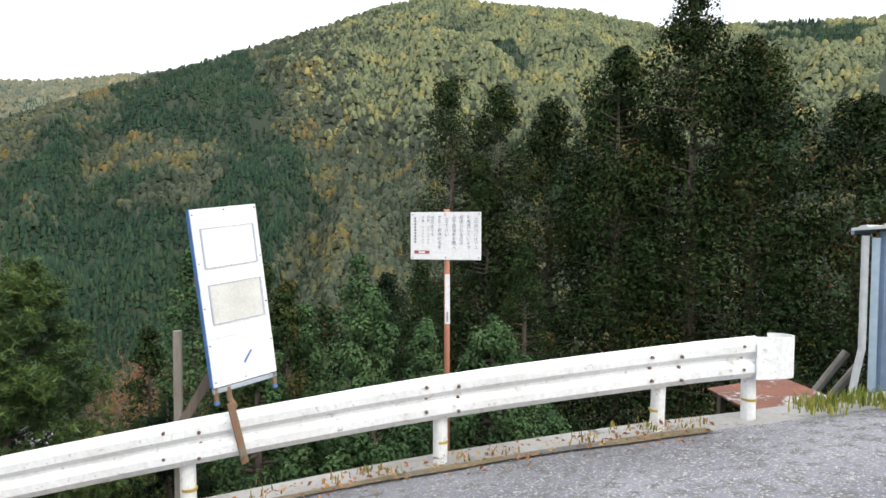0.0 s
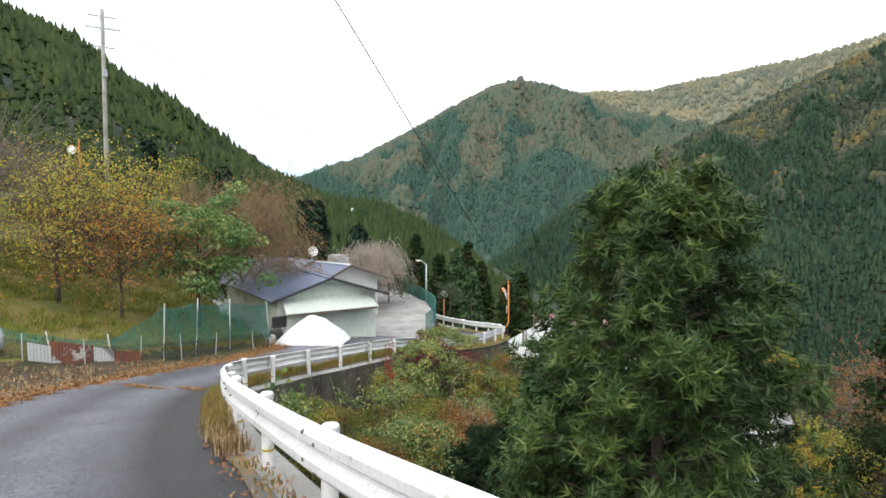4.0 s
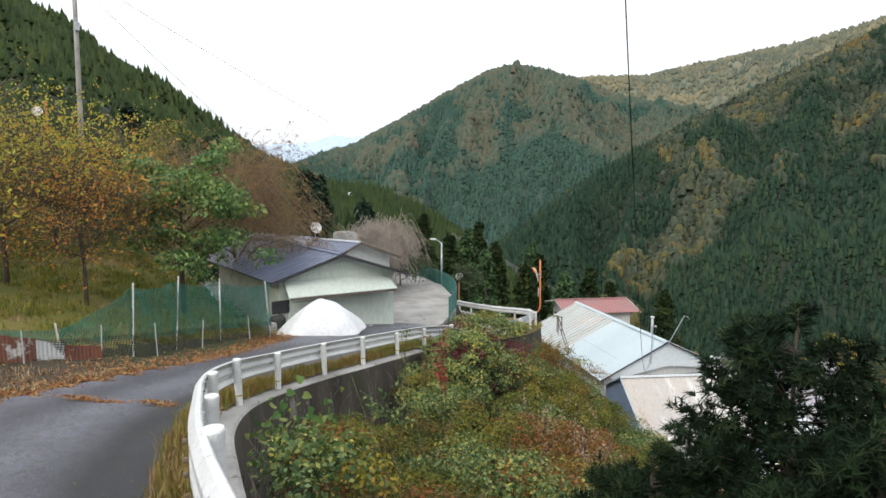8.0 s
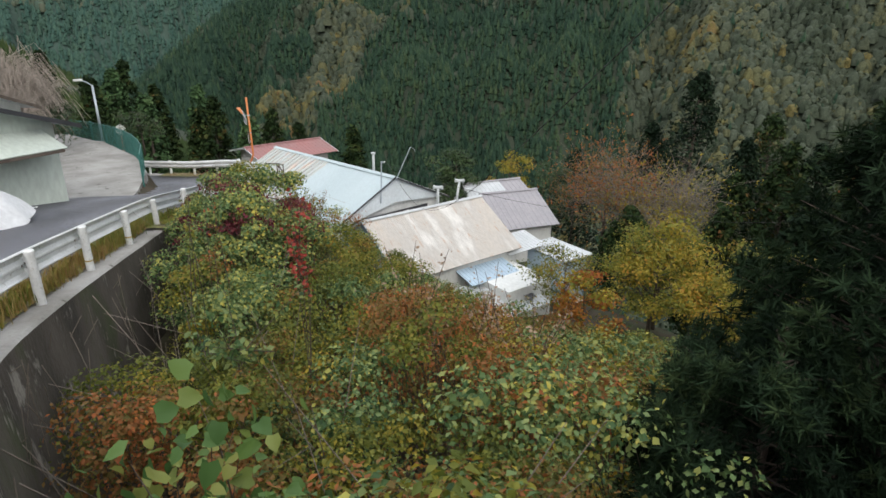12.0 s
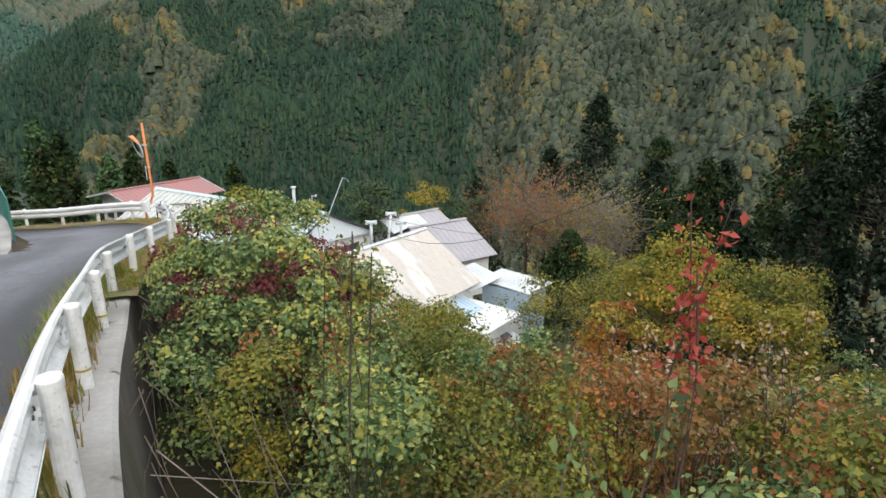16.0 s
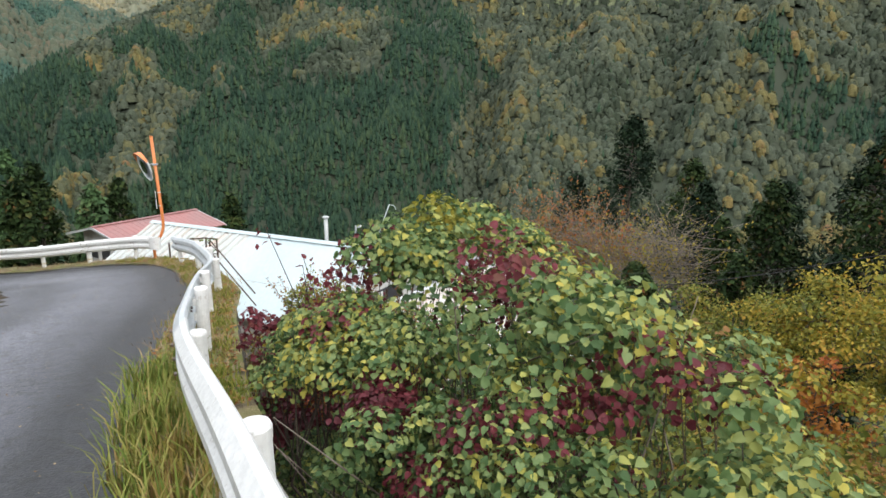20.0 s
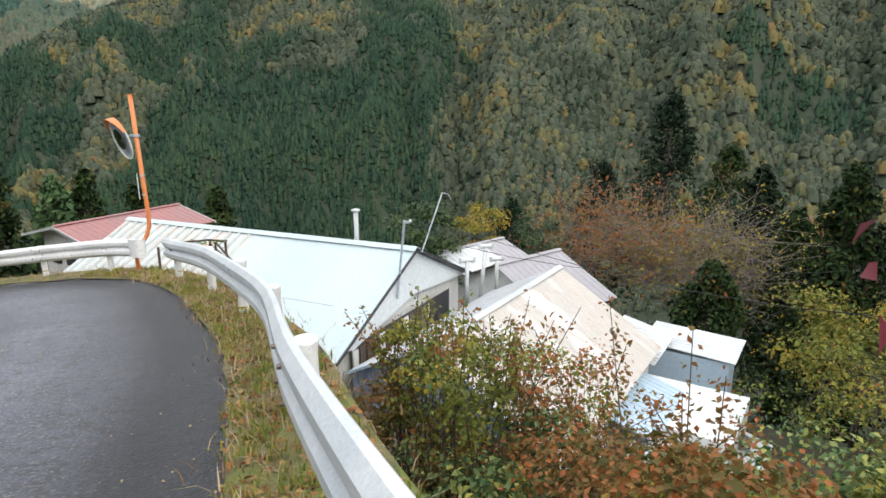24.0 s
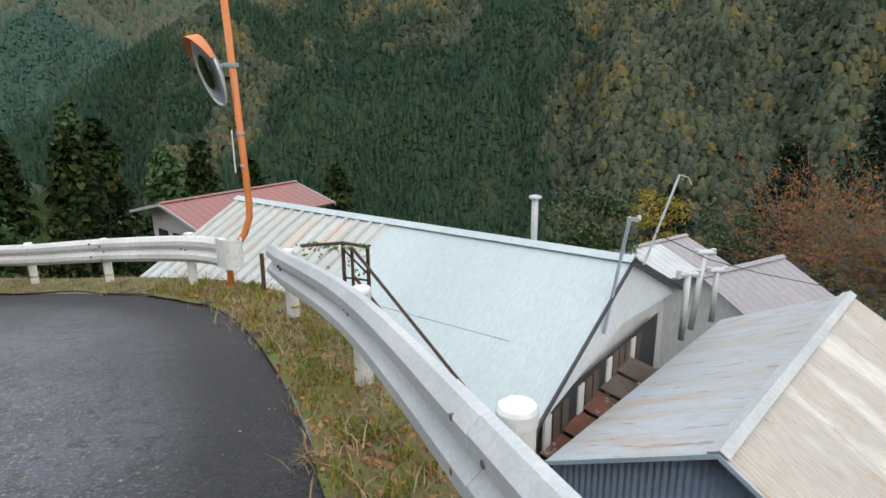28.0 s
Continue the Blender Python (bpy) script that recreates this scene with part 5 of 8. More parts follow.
BARK = mat("grey_brown_bark", (0.11, 0.085, 0.065), (0.06, 0.048, 0.04), 4, 0.9, bump=0.7, stretch=(3, 3, 0.6))
PALE_TWIG = mat("pale_grey_twigs", (0.42, 0.36, 0.31), (0.3, 0.255, 0.215), 6, 0.9)
TWIG = mat("pale_twigs", (0.24, 0.2, 0.17), (0.17, 0.14, 0.115), 6, 0.9)
DRY = mat("dry_stems", (0.26, 0.19, 0.11), (0.18, 0.12, 0.07), 6, 0.9)
VINE = leaf_mat("vine_leaves", [(0.0345, 0.0713, 0.0276), (0.069, 0.132, 0.046), (0.132, 0.207, 0.0747), (0.218, 0.287, 0.115), (0.345, 0.368, 0.103), (0.575, 0.483, 0.092)], 0.6, patch=0.9, spread=0.55, thin=0.35)
MAROON = leaf_mat("maroon_leaves", [(0.068, 0.0126, 0.0165), (0.119, 0.0216, 0.03), (0.196, 0.0405, 0.0525), (0.136, 0.063, 0.0375)], 0.55, patch=1.2, thin=0.35)
OLIVE = leaf_mat("olive_leaves", [(0.0455, 0.065, 0.0156), (0.104, 0.13, 0.0234), (0.182, 0.195, 0.0325), (0.286, 0.26, 0.0468), (0.39, 0.195, 0.052)], 0.6, patch=0.8, spread=0.35, thin=0.35)
RUSTY = leaf_mat("rusty_leaves", [(0.078, 0.091, 0.0234), (0.156, 0.13, 0.0338), (0.26, 0.13, 0.0416), (0.364, 0.117, 0.039), (0.468, 0.169, 0.039)], 0.6, patch=0.8, spread=0.35, thin=0.35)
YELLOW = leaf_mat("yellow_leaves", [(0.101, 0.129, 0.023), (0.23, 0.223, 0.0316), (0.402, 0.302, 0.0403), (0.489, 0.245, 0.0403)], 0.6, patch=0.7, thin=0.35)
ORANGE = leaf_mat("orange_leaves", [(0.28, 0.12, 0.02), (0.38, 0.15, 0.025), (0.3, 0.08, 0.02)], 0.6, thin=0.35)
DEEP = leaf_mat("deep_green_leaves", [(0.015, 0.035, 0.012), (0.028, 0.058, 0.018), (0.05, 0.085, 0.024), (0.08, 0.11, 0.028)], 0.45, patch=0.7)
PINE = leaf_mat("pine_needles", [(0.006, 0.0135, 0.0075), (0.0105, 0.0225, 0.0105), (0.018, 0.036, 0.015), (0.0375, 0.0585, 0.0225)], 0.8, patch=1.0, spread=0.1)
PINE_LIGHT = leaf_mat("young_pine_needles", [(0.0174, 0.0366, 0.0122), (0.0349, 0.0674, 0.0183), (0.0654, 0.112, 0.0274), (0.13, 0.177, 0.0426)], 0.5, patch=1.0, spread=0.1)
CYPRESS = leaf_mat("cypress_sprays", [(0.0326, 0.0641, 0.0275), (0.0512, 0.0986, 0.0386), (0.079, 0.138, 0.0532), (0.107, 0.162, 0.0688)], 0.8, patch=1.0, spread=0.1)
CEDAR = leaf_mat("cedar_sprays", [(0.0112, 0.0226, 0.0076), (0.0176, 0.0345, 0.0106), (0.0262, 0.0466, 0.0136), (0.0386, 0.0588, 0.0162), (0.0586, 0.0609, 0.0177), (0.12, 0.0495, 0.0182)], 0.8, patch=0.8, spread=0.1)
# darkened copy of the cedar ramp: shade in the wood put into the colour
SHADED_CEDAR = leaf_mat("shaded_cedar_sprays", [(0.007, 0.015, 0.008), (0.011, 0.023, 0.011), (0.017, 0.034, 0.015), (0.03, 0.046, 0.018)], 0.8, patch=0.4, spread=0.1)
YELLOW_GREEN = leaf_mat("thinning_yellow_leaves", [(0.248, 0.314, 0.058), (0.413, 0.43, 0.0743), (0.595, 0.478, 0.0661), (0.661, 0.33, 0.0496)], 0.6, patch=0.4, spread=0.5, thin=0.35)
ORCHARD_ORANGE = leaf_mat("orange_brown_leaves", [(0.28, 0.228, 0.0525), (0.473, 0.263, 0.0525), (0.595, 0.245, 0.0525), (0.35, 0.157, 0.07)], 0.6, patch=0.4, spread=0.5, thin=0.35)
WEEPING = leaf_mat("russet_olive_leaves", [(0.194, 0.179, 0.0648), (0.324, 0.211, 0.081), (0.421, 0.194, 0.0972)], 0.7, patch=0.4, spread=0.5, thin=0.35)
DEEP_LIGHT = leaf_mat("glossy_green_leaves", [(0.0585, 0.127, 0.0429), (0.117, 0.215, 0.0683), (0.195, 0.312, 0.0975), (0.39, 0.429, 0.117)], 0.4, patch=0.7, spread=0.5, thin=0.35)
BLOOM = leaf_mat("dry_plumes", [(0.3, 0.21, 0.14), (0.38, 0.28, 0.2)], 0.8)
RED = leaf_mat("scarlet_leaves", [(0.3, 0.05, 0.035), (0.38, 0.07, 0.05), (0.2, 0.04, 0.03)], 0.55, thin=0.35)


def stems(rng, foot, tips, r=0.012, material=None, parent=None):
    """Bent stems from a foot to the tips, two pieces each."""
    foot = np.asarray(foot, float)
    tips = np.asarray(tips, float)
    mid = foot + (tips - foot) * 0.55 + rng.normal(0, 0.08, tips.shape) * np.linalg.norm(tips - foot, axis=1, keepdims=True)
    a = np.concatenate([np.broadcast_to(foot, tips.shape), mid])
    b = np.concatenate([mid, tips])
    m = len(tips)
    return sticks("stem", a, b, np.r_[np.full(m, r), np.full(m, r * 0.6)], np.r_[np.full(m, r * 0.6), np.full(m, r * 0.2)], material or BARK, parent)


def shrub(x, y, z, top, radius, leaf_m, label, leaves=700, leaf=0.06, lumps=7, broad=False, seed=0, group="shrubs on the slope", flat=0.8, extra=None, share=0.3):
    """A bush: stems from one foot, lumps of leaves up to the height top."""
    rng = np.random.default_rng(seed)
    ob = base("shrub", x, y, z, label, "shrub", group)
    h = top - z
    ang = rng.uniform(0, 2 * np.pi, lumps)
    rad = radius * np.sqrt(rng.uniform(0.0, 1, lumps)) * 0.75
    lr = radius * rng.uniform(0.38, 0.62, lumps)
    cz = np.clip(h - lr * flat - (rad / radius) ** 2 * 0.35 * h * rng.uniform(0.4, 1.2, lumps), 0.1, None)
    c = np.stack([np.cos(ang) * rad, np.sin(ang) * rad, cz], -1)
    c = np.concatenate([c, np.stack([np.cos(ang + 0.5) * rad * 0.9, np.sin(ang + 0.5) * rad * 0.9, cz * 0.5], -1)])
    lr = np.r_[lr, lr * 1.05]
    tones = np.clip(rng.uniform(0.1, 0.9) + rng.normal(0, 0.25, len(c)), 0, 1)
    turned = rng.uniform(0, 1, len(c)) < (share if extra else 0.0)
    each = max(4, leaves // len(c))
    if (~turned).any():
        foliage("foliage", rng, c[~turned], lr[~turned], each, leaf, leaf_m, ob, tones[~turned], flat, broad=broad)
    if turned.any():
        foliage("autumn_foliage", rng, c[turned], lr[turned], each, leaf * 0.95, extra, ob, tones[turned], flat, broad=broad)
    stems(rng, (0, 0, -0.2), c + rng.normal(0, 0.1, c.shape), 0.014, BARK, ob)
    return ob


def limbs(rng, height, spread, n, trunk_r, lean=0.0, start=0.3, up=0.5):
    """A trunk and bent limbs as tube parts: lists of point rows and radii; also the limb ends."""
    pts = [Vector((0, 0, -0.3))]
    for k in range(1, 6):
        u = k / 5
        pts.append(Vector((lean * u + rng.normal(0, 0.03) * height * 0.3, rng.normal(0, 0.03) * height * 0.3, height * u)))
    rows = [(pts, [trunk_r * (1.15 - 0.95 * k / 5) for k in range(6)])]
    ends = []
    for k in range(n):
        u = start + (1 - start) * (k + 0.5) / n
        i = min(4, int(u * 5))
        p = pts[i].lerp(pts[i + 1], u * 5 - i)
        a = k * 2.4 + rng.uniform(-0.4, 0.4)
        ln = spread * (1.15 - 0.55 * u) * rng.uniform(0.8, 1.15)
        d = Vector((math.cos(a), math.sin(a), up * rng.uniform(0.5, 1.3)))
        q = p + d * ln * 0.5 + Vector((0, 0, ln * 0.06))
        e = p + Vector((d.x, d.y, d.z * 0.8)) * ln
        r = trunk_r * (0.55 - 0.3 * u)
        rows.append(([p, q, e], [r, r * 0.6, r * 0.2]))
        ends += [np.array(q.lerp(e, 0.5)), np.array(e)]
    ends.append(np.array(pts[-1]))
    return rows, np.array(ends)


def joined(rows, sides=7):
    out = bmesh.new()
    for pts, rs in rows:
        t = tube(pts, rs, sides)
        me = bpy.data.meshes.new("piece")
        t.to_mesh(me)
        t.free()
        out.from_mesh(me)
        bpy.data.meshes.remove(me)
    return out


def leafy_tree(x, y, z, top, radius, leaf_m, label, leaves=5000, leaf=0.1, n=11, trunk=0.1, lump=0.5, seed=0, sparse=0.0, name="tree", droop=0.35, extra=None):
    rng = np.random.default_rng(seed)
    ob = base(name, x, y, z, label, "tree")
    h = top - z
    rows, ends = limbs(rng, h * 0.85, radius, n, trunk)
    part("trunk", joined(rows), BARK, ob, smooth=True)
    c = np.concatenate([ends, ends + rng.normal(0, radius * 0.22, ends.shape)])
    lr = radius * lump * rng.uniform(0.55, 1.0, len(c))
    each = max(3, leaves // len(c))
    tones = rng.uniform(0, 1, len(c))
    turned = rng.uniform(0, 1, len(c)) < (0.3 if extra else 0.0)
    inner = 0.0 if sparse else 0.6
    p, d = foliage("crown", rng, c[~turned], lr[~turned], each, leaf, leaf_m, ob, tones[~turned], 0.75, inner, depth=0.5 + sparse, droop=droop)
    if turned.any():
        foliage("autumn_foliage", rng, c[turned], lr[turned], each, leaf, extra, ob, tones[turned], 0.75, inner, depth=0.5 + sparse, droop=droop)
    tw = rng.choice(len(p), min(len(p), 240), replace=False)
    near = np.argmin(((p[tw][:, None] - c[None]) ** 2).sum(2), axis=1)
    sticks("twig", c[near], p[tw], 0.012, 0.004, BARK, ob)
    return ob


def bare_tree(x, y, z, top, radius, twig_m, label, seed=0, weeping=0.0, twigs=900, leaf_m=None, leaves=0, leaf=0.07, n=12, thick=0.012, trunk=0.13):
    """A tree whose twigs show: fine twigs from the limbs, hanging where it weeps, with few leaves."""
    rng = np.random.default_rng(seed)
    ob = base("tree", x, y, z, label, "tree")
    h = top - z
    rows, ends = limbs(rng, h * (0.78 if weeping else 0.75), radius, n, trunk, start=0.38, up=0.55)
    part("trunk", joined(rows), BARK, ob, smooth=True)
    k = rng.integers(0, len(ends), twigs)
    a = ends[k] + rng.normal(0, radius * 0.12, (twigs, 3))
    d = unit(np.stack([rng.normal(0, 1, twigs), rng.normal(0, 1, twigs), rng.normal(0.35, 0.5, twigs)], -1))
    ln = radius * rng.uniform(0.25, 0.6, twigs)[:, None]
    b = a + d * ln + (0, 0, weeping * 0.2)
    e = b + (d * (1 - weeping) * 0.8 + np.array((0, 0, -1.5 * weeping))) * ln + rng.normal(0, 0.05, (twigs, 3))
    sticks("twig", np.concatenate([a, b]), np.concatenate([b, e]), thick, thick * 0.4, twig_m, ob)
    if leaf_m:
        q = np.concatenate([b, e])[rng.integers(0, 2 * twigs, leaves)] + rng.normal(0, 0.1, (leaves, 3))
        if weeping:
            q = (b + (e - b) * rng.uniform(0, 1, (twigs, 1)))[rng.integers(0, twigs, leaves)] + rng.normal(0, 0.06, (leaves, 3))
        v, t = leaf_arrays(rng, q, unit(rng.normal(0, 1, q.shape)), leaf)
        soup("foliage", v, t, leaf_m, ob)
    return ob


def needle_arrays(rng, pos, way, length, count):
    """Tufts of needles: each spreads like a brush round a short shoot."""
    k = np.repeat(np.arange(len(pos)), count)
    way = unit(way)
    perp = unit(np.cross(way[k], rng.normal(0, 1, (len(k), 3))))
    d = unit(way[k] * rng.uniform(0.1, 1.1, (len(k), 1)) + perp)
    s = unit(np.cross(d, rng.normal(0, 1, (len(k), 3)))) * 0.07 * length
    ln = (length * rng.uniform(0.7, 1.1, len(k)))[:, None]
    p = pos[k] + way[k] * rng.uniform(-0.05, 0.03, (len(k), 1))
    v = np.stack([p - s, p + s, p + d * ln], 1)
    return v.reshape(-1, 3), np.arange(len(k) * 3).reshape(-1, 3)


def pine(x, y, z, top, radius, label, tufts=4200, needle=0.11, seed=0, material=None, count=13, power=0.75):
    """A young pine: rising branches on a straight stem, side shoots, each end a brush of needles."""
    rng = np.random.default_rng(seed)
    ob = base("pine_tree", x, y, z, label, "pine tree")
    h = top - z
    part("trunk", tube([(0, 0, -0.3), (0.02, 0, h * 0.5), (0, 0, h - 0.05)], [0.075, 0.05, 0.012], 8), BARK, ob, smooth=True)
    m = max(60, tufts // 30)
    u = 0.03 + 0.93 * rng.uniform(0, 1, m) ** 1.15
    r = (radius * (1 - u) ** power * 1.08 + 0.05) * rng.uniform(0.72, 1.06, m)
    g = rng.uniform(0, 2 * np.pi, m)
    a = np.stack([np.zeros(m), np.zeros(m), np.maximum(0.05, h * u - r * 0.4)], -1)
    b = np.stack([np.cos(g) * r, np.sin(g) * r, h * u], -1)
    sticks("branch", a, b, 0.014, 0.005, BARK, ob)
    k = rng.integers(0, m, tufts)
    f = 1 - 0.6 * rng.uniform(0, 1, tufts) ** 1.5
    side = rng.normal(0, 1, (tufts, 3)) * (0.04 + 0.12 * r[k] * (1.15 - f))[:, None]
    p = a[k] + (b[k] - a[k]) * f[:, None] + side
    out = unit(b[k] - a[k])
    w = unit(out * 0.8 + unit(side + 1e-6) * 0.5 + np.array((0, 0, 0.6)))
    # leaders at the very top
    lead = np.stack([rng.normal(0, 0.05, 9), rng.normal(0, 0.05, 9), h - rng.uniform(0, 0.35, 9)], -1)
    p = np.concatenate([p, lead])
    w = np.concatenate([w, unit(lead * (1.5, 1.5, 0) + (0, 0, 1.0))])
    v, t = needle_arrays(rng, p, w, needle, count)
    # tone drops toward the stem: older needles, and the crown's inner shade painted in
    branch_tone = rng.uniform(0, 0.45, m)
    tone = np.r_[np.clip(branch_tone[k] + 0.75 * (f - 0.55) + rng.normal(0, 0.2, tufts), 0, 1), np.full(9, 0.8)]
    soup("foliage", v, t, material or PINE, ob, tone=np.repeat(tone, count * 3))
    return ob


def conifer(x, y, z, top, radius, leaf_m, label, sprays=5000, spray=0.16, lumps=90, seed=0, name="conifer", power=0.8, bare=0.12, category="tree", lump=0.2):
    """A conifer of many drooping sprays in lumps round a straight stem."""
    rng = np.random.default_rng(seed)
    ob = base(name, x, y, z, label, category)
    h = top - z
    part("trunk", tube([(0, 0, -0.4), (0, 0, h * 0.5), (0, 0, h * 0.97)], [0.03 + h * 0.014, 0.02 + h * 0.009, 0.015], 9), BARK, ob, smooth=True)
    u = bare + (1 - bare) * rng.uniform(0, 1, lumps) ** 0.85
    r = radius * (1 - u) ** power * rng.uniform(0.5, 1.0, lumps)
    g = rng.uniform(0, 2 * np.pi, lumps)
    c = np.stack([np.cos(g) * r, np.sin(g) * r, h * u - r * 0.15], -1)
    c = np.concatenate([c, [(0, 0, h * 0.95), (0, 0, h * 0.99), (0, 0, h * 0.9)]])
    lr = np.r_[radius * (0.12 + lump * (1 - u)) * rng.uniform(0.8, 1.25, lumps), 0.09 * radius, 0.05 * radius, 0.14 * radius]
    tones = np.clip(rng.uniform(0, 1, len(c)) ** 1.4 * 0.8 + rng.normal(0, 0.08, len(c)), 0, 1)
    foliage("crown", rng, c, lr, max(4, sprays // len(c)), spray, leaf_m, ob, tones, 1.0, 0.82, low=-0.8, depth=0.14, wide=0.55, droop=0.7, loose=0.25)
    m = np.stack([np.zeros(lumps), np.zeros(lumps), np.clip(c[:lumps, 2] - r * 0.2, 0.2, None)], -1)
    sticks("branch", m, c[:lumps], 0.02 + 0.002 * h, 0.008, BARK, ob)
    return ob


# ---- plants in place ----
def under(x, y):
    return float(land(np.array([x]), np.array([y]))[0])


# young pines and cypresses just below the rail
pine(2.1, 2.24, -3.7, 1.43, 1.72, "young green pine with long needles below the rail", 10500, 0.1, 1, count=18, power=0.56, material=PINE_LIGHT)
conifer(1.25, 2.05, under(1.25, 2.05), -0.2, 0.85, CYPRESS, "soft blue-green young cypress at the pine's foot", 14000, 0.05, 200, 59, "cypress_tree", 0.6, 0.02, lump=0.15)
pine(3.6, 3.0, -3.9, -0.5, 1.1, "small bushy pine below the rail", 2200, 0.12, 2)
pine(1.2, 3.4, -4.3, -0.9, 1.2, "small bushy pine below the rail", 2200, 0.12, 12)
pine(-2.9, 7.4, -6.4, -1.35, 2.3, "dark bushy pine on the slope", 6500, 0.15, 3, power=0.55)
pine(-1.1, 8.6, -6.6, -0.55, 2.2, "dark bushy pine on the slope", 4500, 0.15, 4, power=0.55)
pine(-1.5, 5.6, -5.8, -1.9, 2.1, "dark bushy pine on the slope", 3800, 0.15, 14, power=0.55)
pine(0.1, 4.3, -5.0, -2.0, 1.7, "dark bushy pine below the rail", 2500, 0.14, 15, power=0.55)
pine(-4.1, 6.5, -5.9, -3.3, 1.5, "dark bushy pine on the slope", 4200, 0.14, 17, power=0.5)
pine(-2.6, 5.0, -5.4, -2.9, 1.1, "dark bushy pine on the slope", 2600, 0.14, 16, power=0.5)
for k, (x, y, top, r, n) in enumerate([(6.07, 1.3, 0.93, 0.75, 15000), (7.28, 5.43, -0.05, 0.9, 10000), (7.53, 1.85, 0.61, 0.95, 16000), (4.75, 2.6, 0.55, 0.75, 11000), (9.9, 7.6, -1.3, 1.3, 6000), (8.9, 3.4, -1.2, 1.0, 7000), (6.7, 3.4, -1.1, 1.0, 7000), (5.4, 1.9, -0.6, 0.7, 9000)]):
    conifer(x, y, under(x, y), top, r, CYPRESS, "young grey-green cypress below the road", n, 0.05 if n > 10000 else 0.06, 130, 60 + k, "cypress_tree", 0.6, 0.02, lump=0.15)
for k, (x, y, top, r) in enumerate([(4.9, 5.74, 0.6, 1.1), (3.9, 6.8, -0.4, 1.2), (10.9, 11.0, 1.0, 1.6)]):
    conifer(x, y, under(x, y), top, r, CEDAR, "young cedar with reddish-brown tips", 12000, 0.065, 120, 160 + k, "cedar_tree", 0.6, 0.02, lump=0.16)
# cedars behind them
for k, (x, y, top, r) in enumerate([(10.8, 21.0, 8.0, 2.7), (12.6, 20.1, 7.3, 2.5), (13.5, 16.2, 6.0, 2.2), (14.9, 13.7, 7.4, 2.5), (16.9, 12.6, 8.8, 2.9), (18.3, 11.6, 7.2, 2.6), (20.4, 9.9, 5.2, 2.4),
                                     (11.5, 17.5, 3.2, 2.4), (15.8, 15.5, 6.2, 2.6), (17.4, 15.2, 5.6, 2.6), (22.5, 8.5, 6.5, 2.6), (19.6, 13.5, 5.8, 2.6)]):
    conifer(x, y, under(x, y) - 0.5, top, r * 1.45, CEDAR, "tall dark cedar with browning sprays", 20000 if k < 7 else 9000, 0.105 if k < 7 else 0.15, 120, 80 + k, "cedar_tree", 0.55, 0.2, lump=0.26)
for k, (x, y, top, r) in enumerate([(2.0, 12.2, 0.9, 1.7), (3.6, 13.8, 0.4, 1.7), (4.9, 11.4, -0.6, 1.6), (0.2, 14.5, -1.6, 1.8), (6.5, 14.5, 0.6, 1.9), (8.6, 15.5, 0.2, 1.9)]):
    conifer(x, y, under(x, y) - 0.3, top, r, CEDAR if k % 2 else CYPRESS, "green cedar on the slope with reddish tips", 7000, 0.1, 110, 100 + k, "cedar_tree", 0.6, 0.08)
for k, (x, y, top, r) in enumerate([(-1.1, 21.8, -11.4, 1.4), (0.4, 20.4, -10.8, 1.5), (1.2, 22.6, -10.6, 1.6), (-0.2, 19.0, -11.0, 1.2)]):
    conifer(x, y, under(x, y) - 0.3, top, r, SHADED_CEDAR, "low rounded dark conifer on the slope", 4500, 0.13, 90, 190 + k, "conifer_tree", 0.4, 0.02)
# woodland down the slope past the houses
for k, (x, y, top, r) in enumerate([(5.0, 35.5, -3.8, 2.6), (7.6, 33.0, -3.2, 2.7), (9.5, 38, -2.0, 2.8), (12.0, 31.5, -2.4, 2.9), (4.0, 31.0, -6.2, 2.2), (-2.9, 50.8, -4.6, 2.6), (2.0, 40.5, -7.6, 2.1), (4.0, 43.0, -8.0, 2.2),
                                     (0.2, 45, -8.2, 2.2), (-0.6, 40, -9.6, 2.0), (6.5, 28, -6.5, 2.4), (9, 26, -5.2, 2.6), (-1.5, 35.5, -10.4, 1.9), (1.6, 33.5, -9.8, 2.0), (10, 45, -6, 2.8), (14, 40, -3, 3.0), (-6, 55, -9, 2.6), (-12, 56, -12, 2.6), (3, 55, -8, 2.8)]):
    conifer(x, y, top - 9.5 - 0.3 * (k % 3), top, r * 1.25, SHADED_CEDAR if k % 3 else CEDAR, "dark conifer in the wood below the houses", 3000, 0.26, 120, 130 + k, "cedar_tree", 0.6, 0.1)
bare_tree(-8.2, 43, -16.0, -9.9, 3.3, TWIG, "half-bare tree with rusty leaves behind the houses", 7, 0.0, 800, RUSTY, 5500, 0.16, thick=0.008)
bare_tree(-4.6, 41, -16.5, -10.2, 3.2, TWIG, "bare grey tree with yellowing leaves", 8, 0.0, 900, YELLOW, 3000, 0.15, thick=0.014)
conifer(-6.3, 35.5, -16, -10.8, 2.2, CEDAR, "dark conifer beyond the tin sheds", 5000, 0.2, 120, 9, "cedar_tree", 0.6, 0.05)
leafy_tree(-6.9, 19.5, -11.6, -8.3, 1.1, ORANGE, "small tree with bright orange leaves", 1500, 0.12, 8, 0.05, 0.5, 21, extra=YELLOW)
leafy_tree(-4.8, 22.6, -12.2, -8.0, 1.9, YELLOW, "yellow-green autumn tree below the slope", 6500, 0.11, 12, 0.08, 0.5, 22)
leafy_tree(-2.6, 20.6, -11.6, -8.8, 1.6, YELLOW, "yellow-green autumn tree below the slope", 4500, 0.11, 11, 0.08, 0.5, 23)
